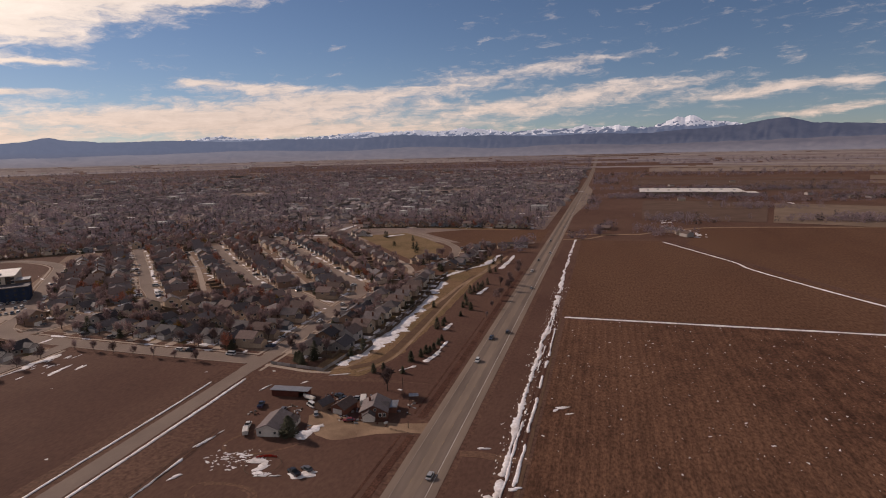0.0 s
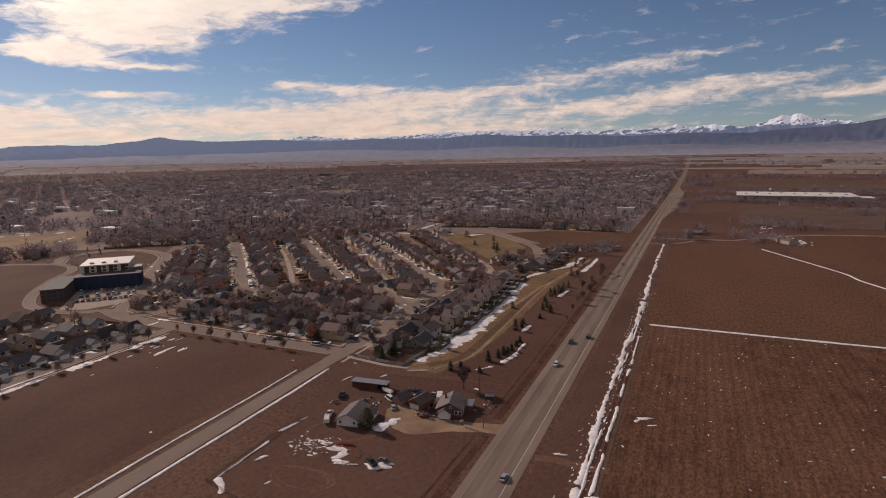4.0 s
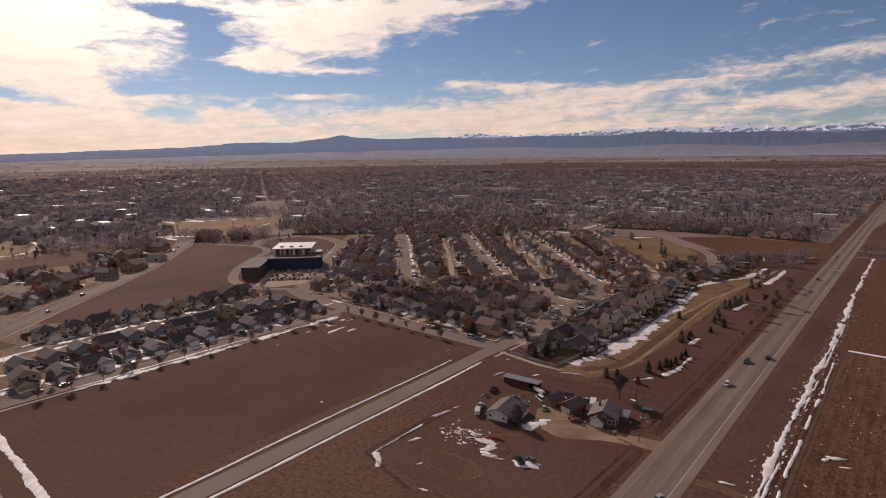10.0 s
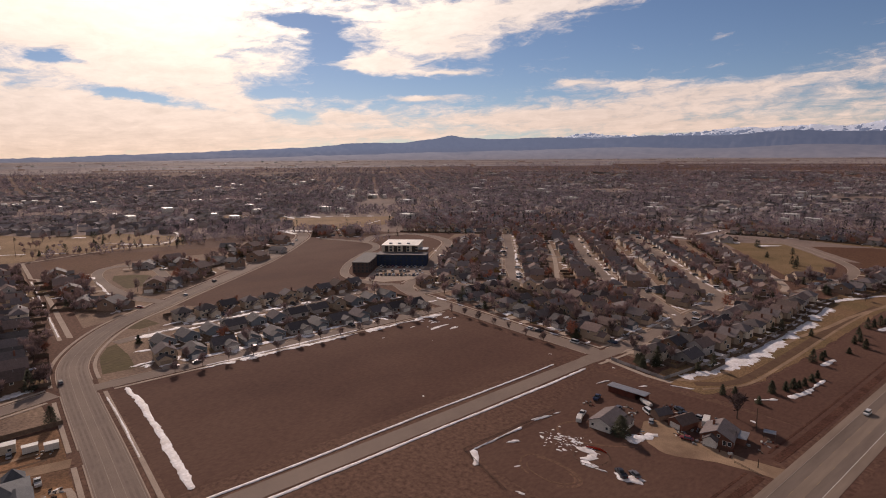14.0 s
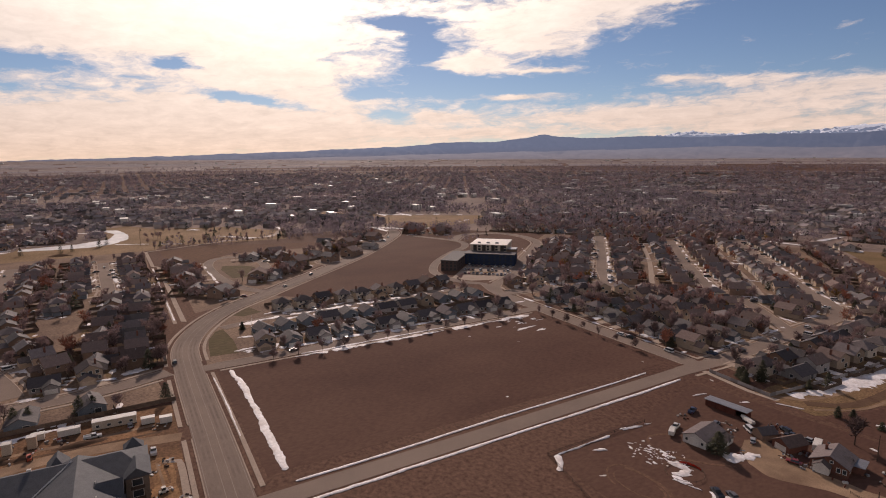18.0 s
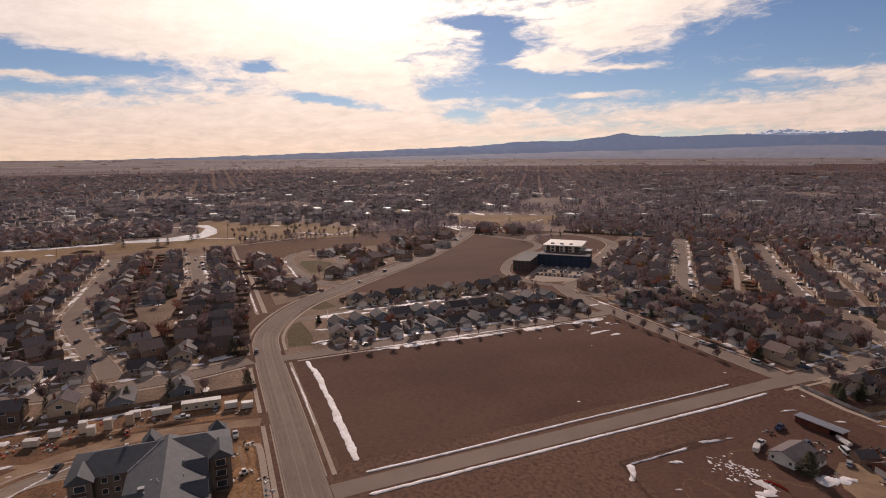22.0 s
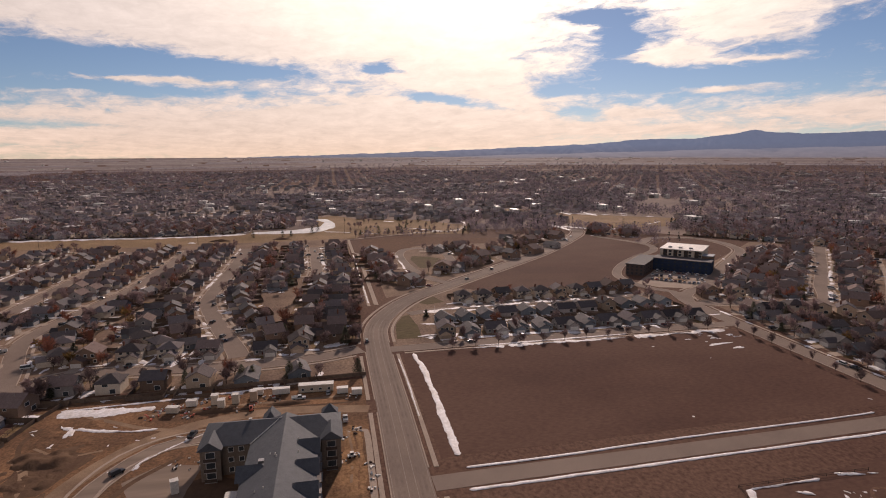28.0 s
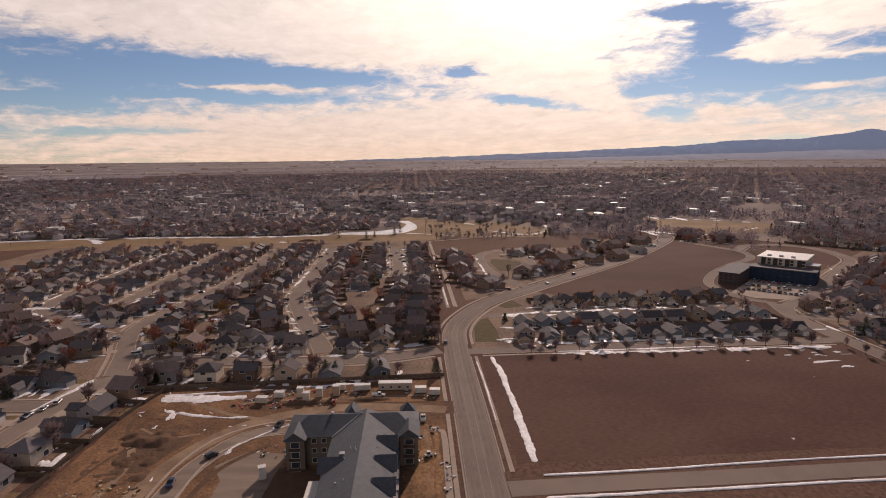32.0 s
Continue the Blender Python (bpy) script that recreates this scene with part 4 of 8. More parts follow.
def roof_gable(w, d, h, rise, y0=0.0, x0=0.0, along="x", over=0.5, thick=0.22):
    """Two slabs with eaves."""
    bm = bmesh.new()
    span = (d if along == "x" else w) / 2
    k = rise / span
    run = span + over
    half = (w if along == "x" else d) / 2 + over
    cx, cy = x0, y0 + d / 2
    for s in (1, -1):
        q = []
        for l, r in ((-half, 0), (half, 0), (half, run), (-half, run)):
            z = h + rise - k * r + 0.03
            q.append((l, s * r, z))
        pts = [(cx + p[0], cy + p[1], p[2]) if along == "x" else (cx + p[1], cy + p[0], p[2]) for p in q]
        up = [bm.verts.new((x, y, z + thick)) for x, y, z in pts]
        lo = [bm.verts.new(p) for p in pts]
        bm.faces.new(up), bm.faces.new(lo[::-1])
        for i in range(4):
            j = (i + 1) % 4
            bm.faces.new((up[i], lo[i], lo[j], up[j]))
    bmesh.ops.recalc_face_normals(bm, faces=bm.faces[:])
    return bm


def roof_hip(w, d, h, rise, y0=0.0, x0=0.0, over=0.5, thick=0.22):
    bm = bmesh.new()
    a, b, c, e = x0 - w / 2 - over, x0 + w / 2 + over, y0 - over, y0 + d + over
    m = min(b - a, e - c) / 2
    if b - a >= e - c:
        r = [(a + m, (c + e) / 2), (b - m, (c + e) / 2)]
    else:
        r = [((a + b) / 2, c + m), ((a + b) / 2, e - m)]
    z0 = h - over * rise / (min(w, d) / 2) * 0.6
    lo = [bm.verts.new((x, y, z0)) for x, y in ((a, c), (b, c), (b, e), (a, e))]
    ed = [bm.verts.new((x, y, z0 + thick)) for x, y in ((a, c), (b, c), (b, e), (a, e))]
    t = [bm.verts.new((x, y, h + rise + thick)) for x, y in r]
    bm.faces.new(lo[::-1])
    for i in range(4):
        j = (i + 1) % 4
        bm.faces.new((lo[i], lo[j], ed[j], ed[i]))
    if b - a >= e - c:
        for f in ((ed[0], ed[1], t[1], t[0]), (ed[2], ed[3], t[0], t[1]), (ed[1], ed[2], t[1]), (ed[3], ed[0], t[0])):
            bm.faces.new(f)
    else:
        for f in ((ed[1], ed[2], t[1], t[0]), (ed[3], ed[0], t[0], t[1]), (ed[0], ed[1], t[0]), (ed[2], ed[3], t[1])):
            bm.faces.new(f)
    return bm


def window(parent, x, y, z, w=1.3, h=1.4, face="y", out=-1, trim=None, apart=False):
    """A framed window on a wall that faces along y or x: the frame proud, the pane set in it."""
    t, e, bm = 0.07, 0.13, bmesh.new()

    def bar(u0, u1, v0, v1, d0, d1):
        lo, hi = sorted((y + out * d0, y + out * d1))
        if face == "y":
            box(bm, u0, u1, lo, hi, v0, v1)
        else:
            box(bm, lo, hi, u0, u1, v0, v1)

    a, b, c, d = x - w / 2, x + w / 2, z, z + h
    for q in ((a - e, a, c - e, d + e), (b, b + e, c - e, d + e), (a, b, d, d + e), (a, b, c - e, c)):
        bar(*q, 0.0, t)
    if apart:
        win = part("window", bm, trim or TRIM, parent)
        bm = bmesh.new()
        bar(a, b, c, d, 0.0, 0.03)
        part("pane", bm, GLASS, win)
        return win
    n = len(bm.faces)
    bar(a, b, c, d, 0.0, 0.03)
    bm.faces.ensure_lookup_table()
    for f in bm.faces[n:]:
        f.material_index = 1
    win = part("window", bm, trim or TRIM, parent)
    win.data.materials.append(GLASS)
    return win


def house_proto(i):
    """One kind of house: its front faces -y, its base is at the middle of the front."""
    r = random.Random(100 + i)
    two = i % 3 != 2
    wi, ri = (0, 1, 2, 3, 4, 1, 0, 3, 2, 4)[i % 10], (0, 1, 2, 0, 1, 2, 1, 0, 0, 2)[i % 10]
    wall, roofm = WALLS[wi], ROOFS[ri]
    wname, rname = ("tan", "grey", "slate-blue", "cream", "brown")[wi], ("grey", "brown", "dark grey")[ri]
    w, d, h = r.uniform(9.4, 11.6), r.uniform(8.5, 10.5), (5.0 if two else 2.9)
    ho = thing("house", f"{wname} {'two-storey' if two else 'single-storey'} house with a {rname} shingle roof and attached garage", "house", "houses of the neighbourhood")
    hip = i % 4 == 3
    along = "x" if i % 2 else "y"
    rise = (w if along == "y" else d) / 2 * r.uniform(0.48, 0.62)
    if hip:
        part("wall", boxed(-w / 2, w / 2, 0, d, 0, h), wall, ho)
        part("roof", roof_hip(w, d, h, min(w, d) / 2 * 0.55), roofm, ho)
    else:
        part("wall", gable_walls(w, d, h, rise, along=along), wall, ho)
        part("roof", roof_gable(w, d, h, rise, along=along), roofm, ho)
    # garage with its own gable, standing forward
    gx, gw, gd = (w / 2 - 3.2) * (1 if i % 2 else -1), 6.2, 4.5
    part("garage", gable_walls(gw, gd + 1, 2.9, 1.7, -gd, gx, "y"), wall, ho)
    part("garage_roof", roof_gable(gw, gd + 1.5, 2.9, 1.7, -gd, gx, "y", 0.35), roofm, ho)
    part("garage_door", boxed(gx - 2.4, gx + 2.4, -gd - 0.06, -gd, 0.05, 2.2), TRIM if i % 3 else wall, ho, "pale panelled garage door")
    px = -gx * 0.5
    part("front_door", boxed(px - 0.5, px + 0.5, -0.07, 0, 0.15, 2.2), RUST if i % 4 == 1 else TRUNK, ho)
    part("porch", boxed(px - 1.8, px + 1.8, -1.8, 0, 0, 0.15), CONCRETE, ho)
    part("porch_roof", boxed(px - 2.0, px + 2.0, -2.0, -0.02, 2.5, 2.75, 0.1), roofm, ho)
    part("driveway", boxed(gx - 2.6, gx + 2.6, -gd - 6.5, -gd - 0.05, -0.05, 0.12), CONCRETE, ho, "pale concrete driveway")
    side = -1 if gx > 0 else 1
    if two:
        for x in (-w * 0.28, 0.0, w * 0.28):
            window(ho, x, 0, 3.6, 1.4, 1.5)
        window(ho, 0.8, d, 3.6, 2.2, out=1)
    window(ho, side * w * 0.36, 0, 0.9)
    window(ho, -w * 0.2, d, 0.4, 2.2, 1.9, out=1)
    for sx in (-1, 1):
        window(ho, d * 0.5, sx * w / 2, 3.6 if two else 1.0, face="x", out=sx)
    if i % 3 == 0:
        bm = boxed(side * w * 0.3 - 0.4, side * w * 0.3 + 0.4, d * 0.55, d * 0.55 + 0.8, h, h + rise + 0.9)
        part("chimney", bm, BRICK, ho)
    else:
        part("vent_pipe", tube(bmesh.new(), (w * 0.12, d * 0.6, h), (w * 0.12, d * 0.6, h + rise + 0.3), 0.12, 0.12), GREYMET, ho)
    return ho


PROTOS = [house_proto(i) for i in range(10)]
PLACED, LOTS = [], []


def put_house(x, y, heading, kind, size=1.0):
    """Notes a lot; heading: degrees by which the front (-y) is turned."""
    m = pose(x, y, 0.0, 0, 0, heading) @ Matrix.Diagonal((size, size, 1 + (size - 1) * 0.4, 1))
    c = m @ Vector((0, 4, 0))
    PLACED.append((c.x, c.y))
    LOTS.append((math.hypot(c.x, c.y), m, kind))


def houses_along(pts, half, sides="LR", spacing=15.5, setback=11.5, skip=(), kinds=range(10), margin=4, limit=None):
    """Houses on the sides of a street, fronts to it."""
    c = curve_points(pts, 1.0)
    run, count = spacing * 0.6, 0
    for s in (1, -1):
        if ("L" if s > 0 else "R") not in sides:
            continue
        acc = spacing * (0.4 if s > 0 else 0.7)
        for i in range(1, len(c)):
            acc += math.hypot(c[i][0] - c[i - 1][0], c[i][1] - c[i - 1][1])
            if acc < spacing:
                continue
            tx, ty = c[i][0] - c[i - 1][0], c[i][1] - c[i - 1][1]
            l = math.hypot(tx, ty)
            nx, ny = -ty / l * s, tx / l * s
            off = half + setback + rng.uniform(-1, 1)
            x, y = c[i][0] + nx * off, c[i][1] + ny * off
            mx, my = x + nx * 4, y + ny * 4
            if near_road(mx, my, 7.5) or any((mx - u) ** 2 + (my - v) ** 2 < min(13.5, spacing - 0.6) ** 2 for u, v in PLACED) or any(inside(mx, my, p) for p in skip):
                acc -= 2.0
                continue
            put_house(x, y, math.degrees(math.atan2(ny, nx)) - 90 + rng.uniform(-2, 2), rng.choice(list(kinds)))
            acc = 0
            count += 1
            if limit and count >= limit:
                return


FREE = [BLOCK, WEDGE, PLOT_W, PARK, GREEN, SITE, POND, BELT, FIELD_N, [(-405, 225), (-356, 248), (-480, 388), (-560, 430), (-610, 400), (-560, 340)], [(-560, 82), (-500, 82), (-496, 112), (-552, 110)], [(-306, 30), (-370, 66), (-345, 66), (-306, 60)]]
low, tall = [2, 5, 8, 2, 5, 0], [0, 1, 3, 4, 6, 7, 9]
houses_along([(-283, 52), (-284, 150), (-285, 226)], 4.2, "L", 13.6, 9.5, FREE, low)
houses_along([(-349, 56), (-355, 84), (-357, 120), (-357.5, 155), (-359, 190), (-362, 222)], 3.5, "R", 13.0, 17, FREE, low)
houses_along([(-354, 80), (-357, 120), (-357.5, 155), (-359, 190), (-362, 222)], 3.5, "L", 13.6, 8.5, FREE, tall)
# wide paired houses round the loop street
for x, y, hd, k in ((-572, 45, 175, 9), (-546, 46, 178, 5), (-519, 45, 182, 4), (-492, 47, 180, 9), (-450, 50, 165, 5), (-425, 62, 135, 9), (-578, 104, -20, 5), (-580, 126, 10, 4), (-556, 128, 0, 9), (-540, 142, 20, 5), (-516, 134, 30, 4), (-492, 122, 40, 9), (-476, 104, 60, 5),
                    (-468, 92, 70, 4), (-528, 178, 210, 9), (-552, 162, 30, 5), (-548, 206, 215, 4), (-580, 190, 30, 9), (-578, 240, 215, 5), (-604, 214, 30, 4), (-632, 200, 60, 5), (-640, 240, 70, 9), (-628, 268, 120, 4), (-650, 262, 80, 5)):
    put_house(x, y, hd, k, 1.3)
houses_along([(-163, 246), (-165, 285), (-169, 330), (-172, 378)], 4.5, "LR", 15, 11, FREE)
houses_along([(-178, 394), (-219, 433), (-260, 476), (-313, 532), (-395, 614)], 4.5, "LR", 13.5, 11, FREE)
houses_along([(-314, 324), (-360, 368), (-416, 424), (-520, 525)], 4.5, "LR", 13.5, 11, FREE)
houses_along([(-256, 376), (-308, 424), (-364, 479), (-450, 568)], 4.5, "LR", 13.5, 11, FREE)
houses_along([(-175, 238), (-220, 238), (-320, 240)], 4.5, "R", 15, 13, FREE)
houses_along([(-329, 240), (-326, 270), (-310, 318), (-285, 345), (-258, 374)], 4.5, "LR", 15, 11, FREE)
houses_along([(-258, 374), (-225, 366), (-190, 340)], 4.0, "LR", 15, 11, FREE)
houses_along([(-173, 480), (-247, 572), (-320, 660)], 2.5, "LR", 13.5, 8.5, FREE)
houses_along([(-222, 385), (-262, 430), (-340, 512), (-400, 572)], 2.0, "LR", 13.5, 8.5, FREE)
houses_along([(-296, 358), (-360, 430), (-450, 520)], 2.0, "LR", 13.5, 8.5, FREE)
houses_along([(-375, 280), (-401, 306), (-443, 348), (-480, 388), (-515, 420)], 4.5, "R", 14, 11, FREE)
houses_along([(-400, 300), (-440, 350), (-520, 420)], 5, "R", 16, 40, FREE)
houses_along([(-148, 470), (-143, 527), (-150, 570)], 4.0, "LR", 15, 11, FREE)
houses_along([(-277, -10), (-273, -38), (-275, -81), (-276, -122)], 4.5, "LR", 18, 11, FREE)
houses_along([(-255, -142), (-228, -148), (-190, -152), (-150, -155)], 4.5, "LR", 18, 11, FREE)
houses_along([(-300, -52), (-344, -68), (-400, -85), (-440, -88), (-508, -88), (-640, -91)], 5, "LR", 18.5, 11, FREE)
houses_along([(-640, -150), (-527, -149), (-456, -151), (-400, -160), (-340, -168), (-290, -152)], 4.5, "LR", 18.5, 11, FREE)
houses_along([(-640, -20), (-560, -17), (-500, -14), (-474, -15)], 4.5, "LR", 17, 11, FREE)
houses_along([(-318, -162), (-331, -191), (-371, -234), (-420, -260), (-650, -262)], 4.5, "LR", 18.5, 11, FREE)
houses_along([(-640, -208), (-560, -207), (-460, -207), (-395, -206)], 4.5, "LR", 18.5, 11, FREE)
houses_along([(-371, -234), (-350, -290), (-360, -340), (-640, -340)], 4.5, "LR", 19, 11, FREE)
houses_along([(-228, -148), (-232, -190), (-250, -250), (-255, -330)], 4.5, "LR", 18, 11, FREE)
houses_along([(-150, -156), (-170, -200), (-180, -290)], 4, "LR", 18, 11, FREE)
houses_along([(-620, -54), (-470, -52), (-420, -46)], 3, "L", 18, 0.5, FREE)
houses_along([(-440, -122), (-330, -116), (-300, -96)], 3, "L", 18, 1.0, FREE)
houses_along([(-300, -9), (-360, -7), (-430, -2), (-470, 0)], 3, "LR", 16, 1.0, FREE + [[(-660, 11), (-290, 11), (-290, 32), (-660, 32)]])
houses_along([(-640, -300), (-400, -300), (-300, -260), (-290, -200)], 3, "L", 18, 1.0, FREE)
houses_along([(-300, -180), (-290, -240), (-300, -340)], 3, "LR", 15, 1.0, FREE)
houses_along([(-200, -180), (-210, -240), (-215, -330)], 3, "LR", 15, 1.0, FREE)
houses_along([(-200, 268), (-250, 272), (-310, 276)], 3, "LR", 14.5, 1.0, FREE)
houses_along([(-200, 300), (-240, 318), (-290, 322)], 3, "LR", 14.5, 1.0, FREE)
houses_along([(-215, 395), (-190, 420), (-160, 440)], 3, "LR", 14.5, 1.0, FREE)
houses_along([(-345, 300), (-400, 370), (-470, 440)], 3, "LR", 14, 1.0, FREE)
houses_along([(-137, 240), (-135, 310), (-137, 370), (-142, 440)], 3, "R", 13.5, -4, [[(-125, 200), (-125, 450), (-100, 450), (-100, 200)]])


houses_along([(-790, -112), (-776, -182), (-784, -302), (-783, -418), (-766, -540)], 2, "LR", 15, 4, [POND])
houses_along([(-830, -60), (-832, -182), (-840, -302), (-835, -418), (-820, -560)], 3, "LR", 15, 8, [POND])
houses_along([(-870, -60), (-880, -182), (-884, -302), (-880, -418), (-860, -560)], 3, "LR", 15, 8, [POND])


for line in ([(-640, 452), (-560, 520), (-470, 606), (-380, 690)], [(-690, 500), (-600, 570), (-500, 668), (-440, 730)], [(-720, 560), (-640, 640), (-560, 730)], [(-330, 752), (-220, 772), (-100, 768)], [(-360, 800), (-230, 805), (-100, 800)], [(-640, 340), (-700, 380), (-720, 430)]):
    houses_along(line, 4.5, "LR", 16, 9, FREE + [MEADOW])


def merged(name, placed, label, category):
    """Many copies of whole things as one object without number."""
    verts, faces, mats, slot, mat_list = [], [], [], {}, []
    cache = {}
    for m, proto in placed:
        key = id(proto)
        if key not in cache:
            rows = []
            for me in (proto if isinstance(proto, list) else [o.data for o in proto.children_recursive]):
                rows.append(([v.co.copy() for v in me.vertices], [(tuple(p.vertices), me.materials[p.material_index]) for p in me.polygons]))
            cache[key] = rows
        for vs, fs in cache[key]:
            k = len(verts)
            verts += [tuple(m @ v) for v in vs]
            for f, mt in fs:
                if mt not in slot:
                    slot[mt] = len(mat_list)
                    mat_list.append(mt)
                faces.append(tuple(k + i for i in f))
                mats.append(slot[mt])
    ob = setting(name, verts, faces, mat_list, label, "stuff", category)
    ob.data.polygons.foreach_set("material_index", mats)
    return ob


def plant(placed, keep, name, label, category):
    """The nearest become things of their own, the rest one joined object. placed: distance, pose, prototype."""
    placed = sorted(placed, key=lambda q: q[0])
    started = set()
    for d, m, p in placed[:keep]:
        if p in started:
            copy_thing(p, m).scale = m.to_scale()
        else:
            started.add(p)
            p.matrix_basis = m
    rest = placed[keep:]
    if rest:
        merged(name, [(m, LIGHT.get(p, p)) for d, m, p in rest], label, category)
    for d, m, p in rest:
        if p not in started:
            started.add(p)
            p.matrix_basis = m @ pose(0, 0, 0)


LIGHT = {}  # simpler meshes of the same kinds for those far off
# ---- trees ----
def twig_crown(r, h0, h1, n, seed, length=1.6, width=0.16, droop=0.0):
    """Thin slivers of twig in an uneven crown, with gaps."""
    q = random.Random(seed)
    verts, faces = [], []
    lobes = [(q.uniform(-0.5, 0.5) * r, q.uniform(-0.5, 0.5) * r, q.uniform(0.25, 0.85), q.uniform(0.4, 0.7) * r) for _ in range(6)]
    for k in range(n):
        lx, ly, lz, lr = q.choice(lobes)
        d = Vector((q.gauss(0, 1), q.gauss(0, 1), q.gauss(0, 0.9))).normalized()
        p = Vector((lx, ly, h0 + (h1 - h0) * lz)) + d * lr * q.uniform(0.35, 1.0)
        p.z = max(h0 * 0.8, min(p.z, h1))
        g = (d + Vector((0, 0, 0.6 - droop)) + Vector((q.gauss(0, 0.4), q.gauss(0, 0.4), q.gauss(0, 0.3)))).normalized()
        s = g.cross(Vector((q.gauss(0, 1), q.gauss(0, 1), q.gauss(0, 1)))).normalized() * width
        m = len(verts)
        verts += [p - g * length * 0.5 - s, p - g * length * 0.5 + s, p + g * length * 0.5]
        faces.append((m, m + 1, m + 2))
    return verts, faces


def bare_tree_proto(i, mat, label):
    q = random.Random(40 + i)
    h, r = q.uniform(7.5, 11.0), q.uniform(3.0, 4.6)
    t = thing("bare_tree", label, "tree", "street and garden trees")
    bm = bmesh.new()
    tube(bm, (0, 0, -0.1), (0.1, 0, h * 0.35), 0.19, 0.13, 6)
    for k in range(7):
        a = 6.28 * k / 7 + q.uniform(-0.3, 0.3)
        mid = (r * 0.45 * math.cos(a), r * 0.45 * math.sin(a), h * q.uniform(0.5, 0.65))
        tube(bm, (0.1, 0, h * q.uniform(0.22, 0.35)), mid, 0.10, 0.055, 4)
        for j in range(2):
            b = a + q.uniform(-0.6, 0.6)
            tube(bm, mid, (r * 0.85 * math.cos(b), r * 0.85 * math.sin(b), h * q.uniform(0.7, 0.98)), 0.05, 0.015, 3)
    part("trunk", bm, TRUNK, t)
    v, f = twig_crown(r, h * 0.28, h, 250, 60 + i, 2.0, 0.19)
    part("crown", mesh_from("crown", v, f, mat), mat, t)
    stem = bmesh.new()
    tube(stem, (0, 0, -0.1), (0.1, 0, h * 0.6), 0.2, 0.07, 4)
    for k in range(3):
        a = 2.1 * k + q.uniform(-0.3, 0.3)
        tube(stem, (0.05, 0, h * 0.3), (r * 0.6 * math.cos(a), r * 0.6 * math.sin(a), h * 0.75), 0.08, 0.03, 3)
    me = bpy.data.meshes.new("bare_stem")
    stem.to_mesh(me), stem.free()
    me.materials.append(TRUNK)
    LIGHT[t] = [me, mesh_from("crown", *twig_crown(r, h * 0.25, h, 135, 90 + i, 2.1, 0.23), mat)]
    return t


def conifer_proto(i):
    q = random.Random(80 + i)
    h, r = (5.0, 6.5, 8.5, 10.0)[i % 4], (2.0, 2.4, 3.0, 3.4)[i % 4]
    t = thing("conifer", "dark green spruce tree with a dense pointed crown", "tree", "evergreen trees")
    part("trunk", tube(bmesh.new(), (0, 0, -0.1), (0, 0, h * 0.9), 0.2, 0.04, 6), TRUNK, t)
    verts, faces = [], []
    for k in range(620):
        z = h * (0.06 + 0.94 * q.random() ** 1.35)
        rr = r * 0.94 * (1 - z / h) ** 0.52 * q.uniform(0.45, 1.05) * (1 + 0.22 * math.sin(3 * z + i)) + 0.05
        a = q.uniform(0, 6.2832)
        p = Vector((rr * math.cos(a), rr * math.sin(a), z))
        g = Vector((math.cos(a), math.sin(a), q.uniform(-0.5, 0.25))).normalized()
        s = Vector((-math.sin(a), math.cos(a), q.uniform(-0.3, 0.3))) * q.uniform(0.16, 0.34)
        l = q.uniform(0.35, 0.75)
        m = len(verts)
        verts += [p - g * l * 0.8 - s, p - g * l * 0.8 + s, p + g * l]
        faces.append((m, m + 1, m + 2))
    part("crown", mesh_from("crown", verts, faces, NEEDLE), NEEDLE, t)
    far = []
    for f in faces[::3]:
        c = sum((verts[k] for k in f), Vector()) / 3
        far += [c + (verts[k] - c) * 1.6 for k in f]
    LIGHT[t] = [mesh_from("crown", far, [(3 * k, 3 * k + 1, 3 * k + 2) for k in range(len(far) // 3)], NEEDLE)]
    return t


BARE = [bare_tree_proto(i, m, l) for i, (m, l) in enumerate([(TWIG, "leafless brown tree with a fine twiggy crown")] * 4 + [(TWIG_RED, "small tree with dry russet leaves on its twigs")] + [(TWIG_OCHRE, "small tree with ochre dry leaves")])]
PINE = [conifer_proto(i) for i in range(4)]
TREES = []


def put_tree(proto, x, y, s=1.0, near=0.0):
    TREES.append((math.hypot(x, y) - near, pose(x, y, 0, 0, 0, rng.uniform(0, 360)) @ Matrix.Diagonal((s, s, s * rng.uniform(0.9, 1.1), 1)), proto))


def clear_of_houses(x, y, d):
    return all((x - u) ** 2 + (y - v) ** 2 > d * d for u, v in PLACED)


